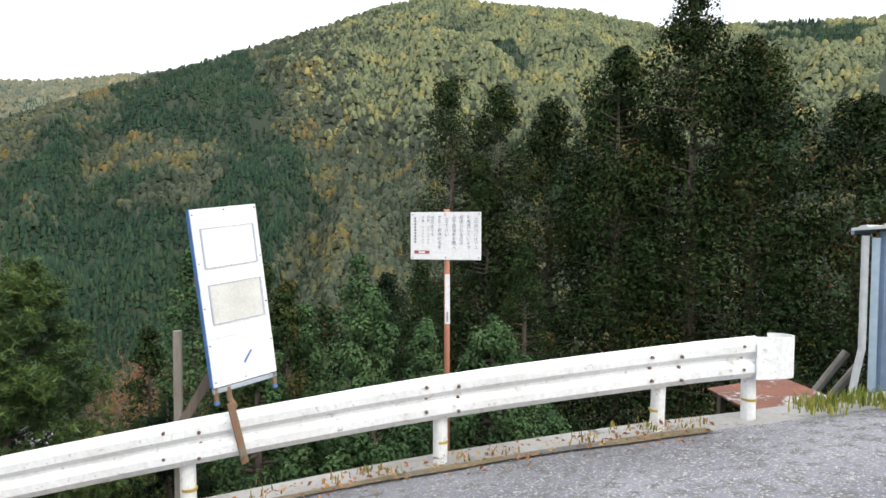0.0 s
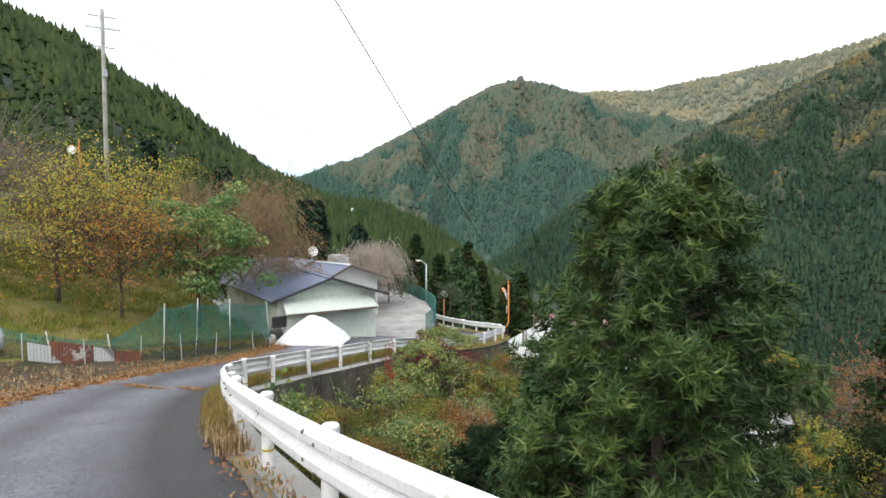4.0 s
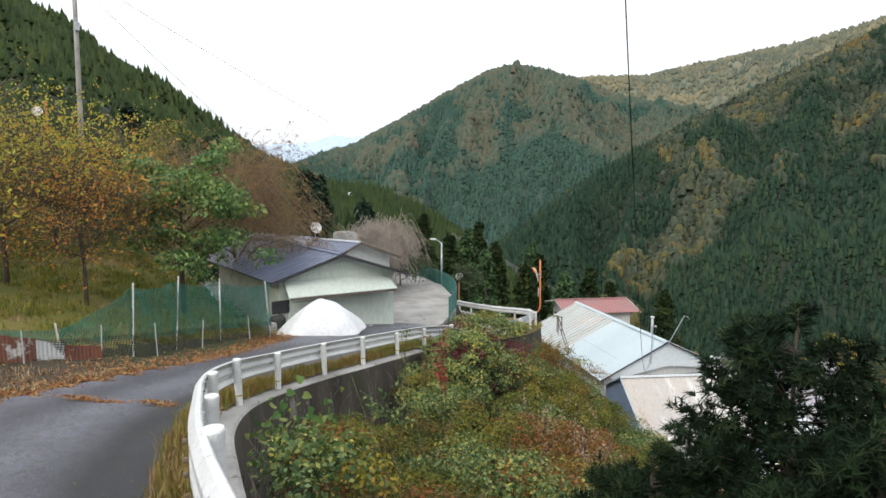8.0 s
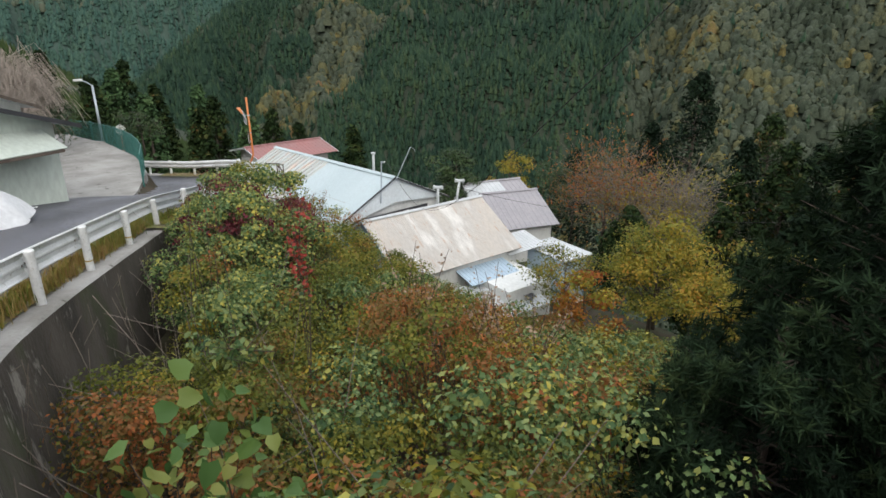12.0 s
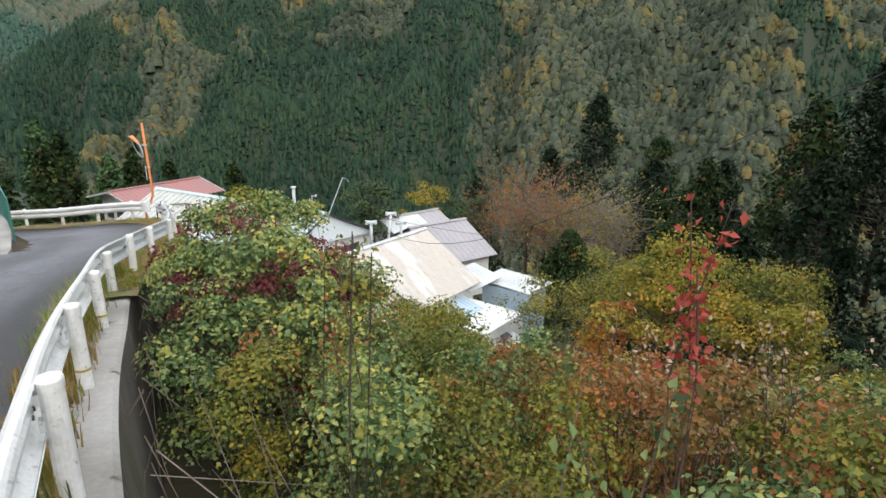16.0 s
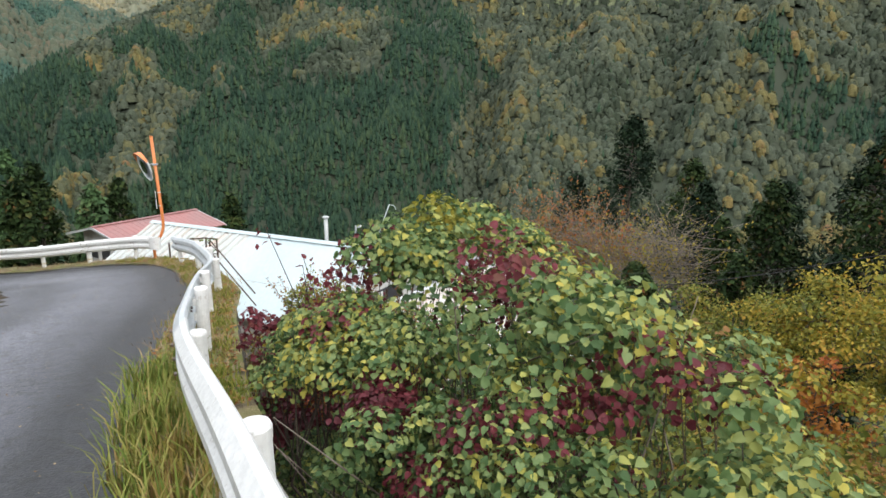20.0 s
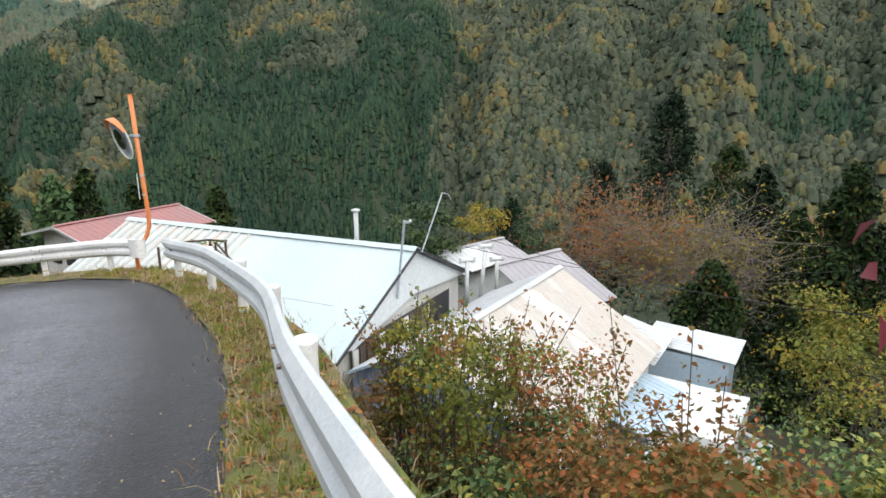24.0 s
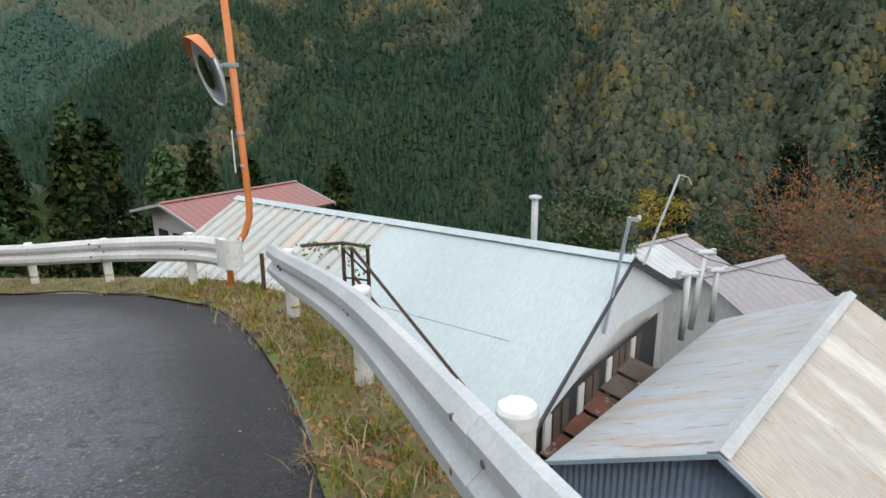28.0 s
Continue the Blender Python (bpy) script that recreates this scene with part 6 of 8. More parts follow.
leafy_tree(-8.1, 23.6, -12.4, -9.3, 1.4, OLIVE, "olive tree shedding its leaves by the sheds", 3200, 0.1, 10, 0.06, 0.5, 24, sparse=0.2)
leafy_tree(-0.4, 26.0, -13.4, -9.4, 2.2, OLIVE, "olive-green tree on the lower slope", 5000, 0.13, 11, 0.09, 0.5, 25)
leafy_tree(-4.5, 29.0, -14.5, -10.2, 2.0, OLIVE, "olive-green tree on the lower slope", 4600, 0.13, 11, 0.09, 0.5, 26, extra=YELLOW)
leafy_tree(-17.5, 38.5, -14.5, -8.6, 1.6, DEEP, "dark evergreen tree behind the blue roof", 4000, 0.14, 10, 0.08, 0.5, 27)
leafy_tree(-15.2, 44.0, -16.5, -9.6, 1.5, YELLOW, "yellowing tree behind the blue roof", 2600, 0.13, 9, 0.08, 0.5, 28)
leafy_tree(-12.2, 43.5, -16.0, -10.4, 1.5, DEEP, "bamboo-green bush behind the blue roof", 2600, 0.13, 9, 0.05, 0.5, 29)

# orchard above the bend
bare_tree(-24.0, 0.9, under(-24, 0.9), 1.5, 2.6, BARK, "persimmon tree with thinning yellow-green leaves", 31, 0.0, 900, YELLOW_GREEN, 5200, 0.11, 16, thick=0.007, trunk=0.085)
bare_tree(-22.6, 2.9, under(-22.6, 2.9), 0.4, 2.4, BARK, "small crooked fruit tree turning orange", 32, 0.0, 800, ORCHARD_ORANGE, 4200, 0.1, 14, thick=0.007, trunk=0.07)
leafy_tree(-23.6, 6.2, under(-23.6, 6.2), 1.1, 2.3, DEEP_LIGHT, "glossy green broadleaf tree beside the fence", 10000, 0.17, 17, 0.09, 0.36, 33, droop=0.9, sparse=0.2)
bare_tree(-28.5, 9.8, under(-28.5, 9.8), 1.9, 3.4, DRY, "weeping cherry with hanging russet twigs", 34, 0.42, 2400, WEEPING, 13000, 0.085, thick=0.008, trunk=0.1)
bare_tree(-34.0, 21.1, -7.2, -2.75, 2.3, PALE_TWIG, "bare grey weeping cherry behind the house", 35, 0.5, 2200, thick=0.014)
bare_tree(-27.5, -3.0, under(-27.5, -3), 2.6, 3.4, TWIG, "bare brown fruit tree on the bank", 36, 0.0, 1700, RUSTY, 900, 0.1)
bare_tree(-31.0, 3.0, under(-31, 3), 2.4, 3.0, BARK, "yellowing fruit tree on the bank", 41, 0.0, 1200, YELLOW_GREEN, 6000, 0.13, 13, thick=0.008, trunk=0.09)
leafy_tree(-31.0, 26.4, -7.5, -5.6, 0.9, DEEP, "clipped green bush by the yard fence", 1800, 0.08, 8, 0.05, 0.6, 37)
leafy_tree(-33.6, 22.6, -7.3, -4.9, 1.5, DEEP, "green garden tree behind the garage", 2600, 0.1, 8, 0.06, 0.6, 38)
leafy_tree(-38, 8, under(-38, 8), 3.2, 3.2, OLIVE, "autumn tree on the bank", 3600, 0.16, 12, 0.13, 0.5, 39)
leafy_tree(-34, 3.5, under(-34, 3.5), 0.2, 2.6, RUSTY, "russet tree on the bank", 3600, 0.15, 12, 0.12, 0.5, 40)
for k, (x, y, top) in enumerate([(-44, 14, 3.0), (-46, 18, 1.5), (-42, 20, 0.5), (-48, 24, 0.2), (-44, 26, -2), (-50, 10, 5)]):
    conifer(x, y, under(x, y) - 1, top, 2.2, CEDAR_FAR, "dark cedar on the hillside", 2600, 0.45, 90, 150 + k, "cedar_tree", 0.65, 0.05)

# trees on the slope beyond the lower road
for k, (x, y, top) in enumerate([(-41, 37, -6.2), (-43, 40, -6.0), (-38, 39, -7.5), (-36, 42, -8.2), (-45, 36, -5.2), (-40, 43, -7), (-47, 40, -4.8), (-34, 46, -9.2), (-38, 48, -8.4), (-44, 46, -6.5), (-50, 44, -4.5), (-31, 50, -10), (-48, 33, -4.5), (-52, 38, -3.5)]):
    conifer(x, y, top - 9, top, 1.9, CYPRESS if k % 3 == 0 else CEDAR, "green conifer beyond the lower road", 2000, 0.34, 100, 170 + k, "cedar_tree", 0.6, 0.05)

# shrubs that cover the slope under the wall
CANOPY = tps(np.array([
    (-14.0, 12.3, -3.85), (-13.4, 11.7, -3.8), (-14.85, 12.6, -4.4), (-13.1, 13.2, -4.7), (-12, 12.4, -5.7), (-10.65, 9.5, -5.0), (-9.5, 10, -5.1), (-11.5, 10, -4.6), (-12.7, 10.6, -4.7),
    (-9.6, 8.2, -4.7), (-9.0, 6.6, -4.4), (-7.9, 4.6, -3.9), (-4.6, 4.8, -3.3), (-3.2, 5.5, -3.2), (-7.4, 8.4, -4.7), (-9.5, 14, -7.2), (-7.9, 13.4, -7.3), (-5.1, 11.5, -6.2),
    (-13, 17, -7.3), (-15.8, 14, -5.6), (-16.6, 17.2, -6.8), (-17.1, 18.8, -7.5), (-12, 20, -9.8), (-2, 4.5, -2.9), (0, 5, -2.9), (2, 4, -2.7), (-1, 9, -5), (-4, 16, -9),
    (-15.0, 11.2, -5.0), (-13.6, 9.6, -5.2), (-12.4, 7.6, -5.3), (-11, 6.6, -5.0), (-6, 18.5, -9.6), (0, 14, -7.4), (4, 9, -5.0), (-9, 18, -9.4)], float))
rng = np.random.default_rng(77)
gxs, gys = np.meshgrid(np.arange(-17.5, 5, 0.98), np.arange(2.2, 21.5, 0.98))
sx = gxs.ravel() + rng.uniform(-0.4, 0.4, gxs.size)
sy = gys.ravel() + rng.uniform(-0.4, 0.4, gxs.size)
near_s, off_s = beside_road(sx, sy)
top_s, low_s = CANOPY(sx, sy), land(sx, sy)
count_s = 0
for x, y, top, low, off in zip(sx, sy, top_s, low_s, off_s):
    if math.hypot(x + 13.9, y - 12.6) < 0.9:
        continue
    clear = 0.75
    if -off < clear + 0.3 or y > 21.5 or (y > 17 and x < -13.5 and y > 19) or (x > 0.5 and y > 9) or (x > -2.6 and y < 7.5) or (x > -5.0 and y < 8.2):
        continue
    if x < -14 and y > 15.5 and -off > 3.0:
        continue
    if top - low < 0.5:
        top = low + 0.6 + 0.5 * rng.uniform()
    top += 0.1 if math.hypot(x + 13.6, y - 12.0) < 1.6 else rng.uniform(-0.45, 0.25) + 0.6 * noise.noise(Vector((x * 0.9, y * 0.9, 7.0))) - 0.1
    close = -off < 3.2
    q = noise.noise(Vector((x * 0.55, y * 0.55, 4.0))) * 1.2 + rng.uniform(-0.22, 0.22)
    mound = math.hypot(x + 13.4, y - 12.0) < 2.2 and q > -0.3
    if mound:
        leaf_m, leaf, n, br, lab = VINE, 0.05, 1500, True, "shrub smothered in broad green vine leaves"
    elif -off < 1.7 and 13 < y < 16 and q > 0.35:
        leaf_m, leaf, n, br, lab = MAROON, 0.08, 900, False, "shrub with drooping maroon leaves by the rail"
    elif q > (0.12 if x > -9.5 else 0.45):
        leaf_m, leaf, n, br, lab = RUSTY, 0.055, 1500, False, "shrub with rust-red and olive leaves"
    elif q > -0.12:
        leaf_m, leaf, n, br, lab = OLIVE, 0.055, 1500, False, "shrub with small olive-green leaves"
    else:
        leaf_m, leaf, n, br, lab = VINE, 0.065, 1300, False, "shrub with yellow-green leaves and creepers"
    if close and not mound:
        n = int(n * 1.35)
    if -off > 7:
        n, leaf = int(n * 0.6), leaf * 1.25
    shrub(float(x), float(y), float(low), float(top), float(rng.uniform(0.55, 0.9)), leaf_m, lab, n, leaf, 8, br, 1000 + count_s, extra=(MAROON if mound and count_s % 2 else RUSTY if count_s % 3 == 0 else YELLOW if count_s % 3 == 1 else None))
    count_s += 1

# big-leaved sapling against the wall
def big_leaf_plant(x, y, z, top, seed, spread=0.9):
    rng = np.random.default_rng(seed)
    ob = base("sapling", x, y, z, "sapling with large soft heart-shaped green leaves", "sapling")
    h = top - z
    tips = np.stack([rng.normal(0, spread * 0.6, 10), rng.normal(0, spread * 0.6, 10), h * rng.uniform(0.6, 1.0, 10)], -1)
    stems(rng, (0, 0, -0.2), tips, 0.014, BARK, ob)
    pos = (tips[:, None] + rng.normal(0, 0.16, (10, 11, 3))).reshape(-1, 3)
    v, t = leaf_arrays(rng, pos, np.broadcast_to((0.2, -0.5, 0.6), pos.shape), 0.09, droop=0.9, broad=True, loose=0.9)
    soup("foliage", v, t, BIGLEAF, ob, tone=rng.uniform(0, 1, len(pos)))
    return ob


BIGLEAF = leaf_mat("large_soft_leaves", [(0.056, 0.12, 0.032), (0.088, 0.168, 0.0448), (0.128, 0.216, 0.056), (0.24, 0.256, 0.064)], 0.55, thin=0.35)
big_leaf_plant(-6.75, 3.05, -4.8, -2.85, 3, 0.4)
big_leaf_plant(-7.4, 3.3, -5.0, -3.05, 4, 0.3)


def spray_plant(x, y, z, top, leaf_m, label, leaves, leaf, shoots=5, seed=0, spread=0.35):
    """Upright shoots with leaves along them."""
    rng = np.random.default_rng(seed)
    ob = base("sapling", x, y, z, label, "sapling")
    h = top - z
    a = np.zeros((shoots, 3))
    b = np.stack([rng.normal(0, spread * 0.5, shoots), rng.normal(0, spread * 0.5, shoots), h * rng.uniform(0.5, 0.6, shoots)], -1)
    e = np.stack([rng.normal(0, spread, shoots), rng.normal(0, spread, shoots), h * rng.uniform(0.7, 1.0, shoots)], -1)
    e[0, 2] = h
    sticks("stem", np.concatenate([a, b]), np.concatenate([b, e]), 0.008, 0.004, BARK, ob)
    k = rng.integers(0, shoots, leaves)
    f = rng.uniform(0, 1, leaves)[:, None]
    p = b[k] + (e[k] - b[k]) * f + rng.normal(0, 0.045, (leaves, 3))
    v, t = leaf_arrays(rng, p, unit(rng.normal(0, 1, p.shape)), leaf, droop=0.2)
    soup("foliage", v, t, leaf_m, ob)
    return ob


spray_plant(-9.1, 7.1, -5.4, -2.85, RED, "slender sapling with scarlet leaves", 150, 0.07, 4, 1, 0.16)
spray_plant(-9.5, 6.3, -5.6, -3.9, VINE, "sapling with yellow-green leaves", 220, 0.09, 6, 2, 0.4)
spray_plant(-11.6, 8.6, -6.8, -3.65, RUSTY, "thin sapling with a few turning leaves", 130, 0.055, 4, 3, 0.16)
spray_plant(-11.3, 7.7, -6.6, -3.3, OLIVE, "thin sapling with a few turning leaves", 110, 0.055, 3, 4, 0.14)
for k, (x, y, top) in enumerate([(-17.0, 19.1, -6.4), (-17.28, 19.1, -6.6), (-16.76, 19.0, -6.45), (-16.36, 18.76, -6.5), (-16.3, 17.6, -6.1), (-15.9, 17.9, -6.2), (-16.9, 18.2, -6.6), (-15.3, 17.4, -6.1), (-16.6, 17.0, -6.0), (-14.8, 16.6, -5.95)]):
    spray_plant(x, y, under(x, y), top, RUSTY if k % 2 else OLIVE, "leggy shrub with thin upright shoots of rusty leaves", 520, 0.06, 8, 10 + k, 0.3)
for k, (x, y, top) in enumerate([(-8.2, 8.9, -4.1), (-7.4, 9.4, -4.3), (-8.8, 9.5, -4.4), (-6.6, 8.6, -4.1)]):
    spray_plant(x, y, under(x, y), top, BLOOM, "clump of dry pampas-like plumes", 300, 0.06, 12, 20 + k, 0.3)

# dense low bushes under the last stretch of rail
for k, (x, y, top, r, lf) in enumerate([(-17.2, 19.0, -6.75, 0.4, OLIVE), (-16.8, 18.8, -6.7, 0.45, RUSTY), (-16.4, 18.6, -6.75, 0.45, OLIVE), (-16.0, 18.6, -6.8, 0.5, VINE), (-15.6, 18.9, -7.0, 0.5, RUSTY), (-15.2, 18.6, -7.0, 0.5, OLIVE), (-16.6, 19.7, -6.9, 0.55, OLIVE), (-15.8, 19.7, -7.1, 0.65, VINE), (-16.9, 18.2, -6.8, 0.5, VINE), (-15.0, 19.4, -7.1, 0.7, RUSTY)]):
    shrub(x, y, under(x, y), top, r, lf, "leafy bush of green and rust leaves beside the rail", 560, 0.055, 8, False, 3000 + k, extra=RUSTY if k % 2 else YELLOW, share=0.2)
# the tall mound of vine by the rail
for k, (x, y, top, r) in enumerate([(-14.5, 12.3, -4.1, 0.6), (-14.0, 13.1, -4.1, 0.65), (-14.25, 12.7, -4.0, 0.6), (-14.9, 12.6, -4.85, 0.4), (-13.5, 13.5, -4.35, 0.65), (-13.6, 12.2, -4.4, 0.65), (-12.9, 12.8, -5.05, 0.7), (-14.7, 11.75, -4.55, 0.5), (-15.05, 12.0, -4.75, 0.42), (-14.2, 11.5, -4.5, 0.55), (-14.35, 10.9, -4.75, 0.42), (-13.7, 10.7, -4.75, 0.55), (-13.2, 11.6, -4.6, 0.6), (-15.3, 12.5, -4.95, 0.4)]):
    shrub(x, y, under(x, y), top, r, VINE, "tall shrub smothered in broad green vine leaves", 2200 if k < 7 else 2600, 0.044 if k < 7 else 0.038, 9, True, 3100 + k, extra=YELLOW if k in (2, 6) else MAROON, share=0.27 if k < 7 else 0.1)
for x, y, top, r in ((-15.85, 13.0, -5.08, 0.24),):
    shrub(x, y, under(x, y), top, r, MAROON, "shrub with drooping crimson leaves by the rail", 520, 0.06, 7, False, 3200 + int(y * 10))
spray_plant(-15.4, 13.6, under(-15.4, 13.6), -4.45, MAROON, "slender sapling with a few crimson leaves", 110, 0.075, 5, 31, 0.3)
spray_plant(-15.1, 13.9, under(-15.1, 13.9), -4.75, MAROON, "slender sapling with a few crimson leaves", 120, 0.08, 4, 32, 0.3)

# ---- signs by the road ----
SIGN_WHITE = mat("white_sign_paint", (0.763, 0.772, 0.781), (0.707, 0.716, 0.725), 2.0, 0.4, fine=20, spots=(2.2, 0.26, (0.66, 0.66, 0.63)))
SIGN_GREY = mat("dirty_sign_sheet", (0.64, 0.64, 0.6), (0.55, 0.55, 0.51), 5.0, 0.5, spots=(3, 0.33, (0.45, 0.44, 0.4)))
SIGN_BLUE = mat("blue_edge_paint", (0.07, 0.19, 0.45), (0.06, 0.15, 0.36), 8.0, 0.5)
INK = mat("dark_grey_ink", (0.17, 0.2, 0.25), (0.24, 0.27, 0.31), 30, 0.6)
RED_INK = mat("faded_red_ink", (0.33, 0.07, 0.09), (0.28, 0.07, 0.08), 30, 0.6)
OLIVE_IRON = mat("weathered_olive_iron", (0.17, 0.155, 0.11), (0.2, 0.1, 0.05), 9, 0.7, bump=0.3)
ORANGE_PAINT = mat("orange_pole_paint", (0.66, 0.2, 0.045), (0.6, 0.22, 0.08), 4, 0.5, spots=(6, 0.27, (0.3, 0.12, 0.06)))
RUST_PINK = mat("rusty_pink_pole", (0.5, 0.2, 0.12), (0.42, 0.2, 0.13), 5, 0.7, spots=(9, 0.34, (0.25, 0.09, 0.05)))
BROWN_STEEL = mat("brown_rusted_angle_iron", (0.09, 0.055, 0.04), (0.06, 0.04, 0.03), 9, 0.8, bump=0.4)


def frame_of(o, u, v):
    """A matrix whose x and y run along u and v (z out of the face) from o."""
    x = Vector(u).normalized()
    z = x.cross(Vector(v)).normalized()
    y = z.cross(x)
    m = Matrix.Identity(4)
    for k, c in enumerate((x, y, z)):
        m.col[k][:3] = c
    m.col[3][:3] = o
    return m


def words(body, size, material, parent, m, line=1.0, name="lettering", align="CENTER"):
    cu = bpy.data.curves.new(name, "FONT")
    cu.body, cu.size, cu.align_x, cu.align_y, cu.space_line = body, size, align, "TOP", line
    tmp = bpy.data.objects.new(name, cu)
    scene.collection.objects.link(tmp)
    bpy.context.view_layer.update()
    me = bpy.data.meshes.new_from_object(tmp.evaluated_get(bpy.context.evaluated_depsgraph_get()))
    bpy.data.objects.remove(tmp)
    bpy.data.curves.remove(cu)
    me.name = name
    me.materials.clear()
    me.materials.append(material)
    ob = new(name, me)
    ob.parent = parent
    ob.matrix_local = m
    return ob


# leaning white board
W, H, D = 0.52, 1.37, 0.055
board = base("notice_board", 0, 0, 0, "leaning white painted notice board with a blue edge, clamped to the guardrail", "notice board")
board["label"] = "leaning white notice board with blue edges, clamped to the rail"
board.matrix_world = frame_of((4.77, -0.305, 0.425), (0.44, 0.265, 0.06), (-0.15, -0.045, 1.36))
at = lambda x, y, z=0.0: Matrix.Translation((x, y, z))
part("panel", box(W, H, D, at(W / 2, H / 2, -D / 2), 0.004), SIGN_WHITE, board)
part("edge_strip", box(0.006, H, D + 0.006, at(-0.004, H / 2, -D / 2)), SIGN_BLUE, board, "blue painted edge strip")
for x0, x1, y0, y1, m in ((0.12, 0.91, 0.67, 0.89, SIGN_WHITE), (0.13, 0.92, 0.355, 0.575, SIGN_GREY)):
    cx, cy, w, hh = (x0 + x1) / 2 * W, (y0 + y1) / 2 * H, (x1 - x0) * W, (y1 - y0) * H
    sheet = part("sheet", box(w, hh, 0.004, at(cx, cy, 0.003)), m, board, "blank mounted sheet")
    for sx, sy, ww, wh in ((0, hh / 2, w, 0.004), (0, -hh / 2, w, 0.004), (w / 2, 0, 0.004, hh), (-w / 2, 0, 0.004, hh)):
        part("sheet_frame", box(ww + 0.008, wh, 0.009, at(cx + sx, cy + sy, 0.005)), GALV, sheet)
for x, y in ((0.03, 0.97), (0.5, 0.985), (0.97, 0.98), (0.035, 0.7), (0.97, 0.7), (0.03, 0.45), (0.97, 0.43), (0.03, 0.24), (0.97, 0.2), (0.04, 0.03), (0.5, 0.02), (0.5, 0.67)):
    part("screw", ring_disc(Vector((x * W, y * H, 0.0)), Vector((0, 0, 1)), 0.007, 0.006), BOLT, board)
part("tape_mark", box(0.014, 0.11, 0.003, at(0.57 * W, 0.135 * H, 0.003) @ Matrix.Rotation(radians(-38), 4, "Z")), SIGN_BLUE, board, "dark blue tape mark")
for x, y, w in ((0.3, 0.275, 0.3), (0.2, 0.12, 0.2)):
    part("score_line", box(w, 0.003, 0.002, at(x * W, y * H, 0.002)), SIGN_GREY, board)
part("bottom_bar", box(W, 0.035, 0.035, at(W / 2, -0.03, -0.03), 0.003), GALV, board)
for x in (0.02, W - 0.02):
    foot = part("foot", box(0.03, 0.13, 0.035, at(x, -0.07, -0.03), 0.003), OLIVE_IRON, board)
    part("foot_tip", box(0.032, 0.03, 0.037, at(x, -0.125, -0.03), 0.003), SIGN_BLUE, foot, "blue foot tip")
part("clamp", box(0.055, 0.5, 0.02, at(0.1, -0.36, 0.1) @ Matrix.Rotation(radians(6), 4, "Z"), 0.004), OLIVE_IRON, board, "rusty iron strap over the rail")
part("clamp_bolt", ring_disc(Vector((0.12, -0.56, 0.1)), Vector((0, 0, 1)), 0.02, 0.03), OLIVE_IRON, board)
part("clamp_neck", tube([(0.12, -0.02, -0.03), (0.12, -0.12, -0.02), (0.11, -0.15, 0.09)], 0.022), OLIVE_IRON, board)
wood = base("wooden_post", 4.43, 0.05, -1.6, "weathered grey wooden post standing behind the board", "post")
part("post", box(0.06, 0.06, 2.42, at(0, 0, 1.21), 0.006), GREY_WOOD, wood)
part("brace", box(0.075, 0.03, 1.25, Matrix.Translation((0.14, -0.02, 1.85)) @ Matrix.Rotation(radians(30), 4, "Y"), 0.005), TIMBER, wood, "dark diagonal brace plank")
part("tie", tube([(0.035 * math.cos(a) * 1.4, 0.035 * math.sin(a) * 1.4, 1.55) for a in np.linspace(0, 6.28, 9)], 0.005, 6), BOLT, wood)

# fishing notice on a pole
notice = base("notice_sign", 0, 0, 0, "white fishing notice in columns of dark writing on a rusty pole", "sign")
SW, SH = 0.64, 0.42
notice.matrix_world = frame_of((6.35, 0.275, 1.375), (0.575, -0.26, 0.005), (0.0, 0.0, 1.0))
part("plate", box(SW, SH, 0.012, at(SW / 2, SH / 2, -0.006), 0.003), SIGN_WHITE, notice)
for x in (0.02, SW / 2, SW - 0.02):
    for y in (0.02, SH - 0.02):
        part("screw", ring_disc(Vector((x, y, 0.0)), Vector((0, 0, 1)), 0.006, 0.005), BOLT, notice)
columns = ["この河川にはアユ", "を放流しています", "遊漁される方は", "必ず遊漁券を購入", "して下さい", "ヤス・網等の使用", "は禁止です"]
for k, col in enumerate(columns):
    words("\n".join(col), 0.037, INK, notice, at(SW - 0.045 - k * 0.0655, SH - 0.03, 0.003), 1.02)
for k, x in enumerate((0.165, 0.115)):
    words("\n".join(("年券", "日券")[k]), 0.03, INK, notice, at(x, SH - 0.03, 0.003), 1.02)
    for j in range(6):
        part("faded_writing", box(0.016, 0.016, 0.002, at(x, SH - 0.135 - j * 0.027, 0.002)), SIGN_GREY, notice)
for j in range(9):
    part("small_writing", box(0.017, 0.017, 0.002, at(0.045, SH - 0.055 - j * 0.026, 0.002)), INK, notice)
part("red_panel", box(0.14, 0.028, 0.002, at(0.105, 0.066, 0.002)), RED_INK, notice, "faded red label")
part("red_panel_writing", box(0.06, 0.014, 0.002, at(0.105, 0.066, 0.004)), SIGN_WHITE, notice)
px_, py_ = SW / 2 + 0.005, -0.03
pole_ob = part("pole", tube([(px_, -2.15, -0.035), (px_, 0.0, -0.035), (px_, SH + 0.025, -0.035)], 0.026, 10), RUST_PINK, notice, "rusty orange pipe", smooth=True)
part("pole_plate", box(0.045, 0.44, 0.006, at(px_ + 0.012, -0.35, -0.003), 0.002), SIGN_WHITE, notice, "narrow white plate on the pole")
for j in range(5):
    part("small_writing", box(0.014, 0.014, 0.002, at(px_ + 0.012, -0.47 - j * 0.018 + 0.0, 0.002)), INK, notice)

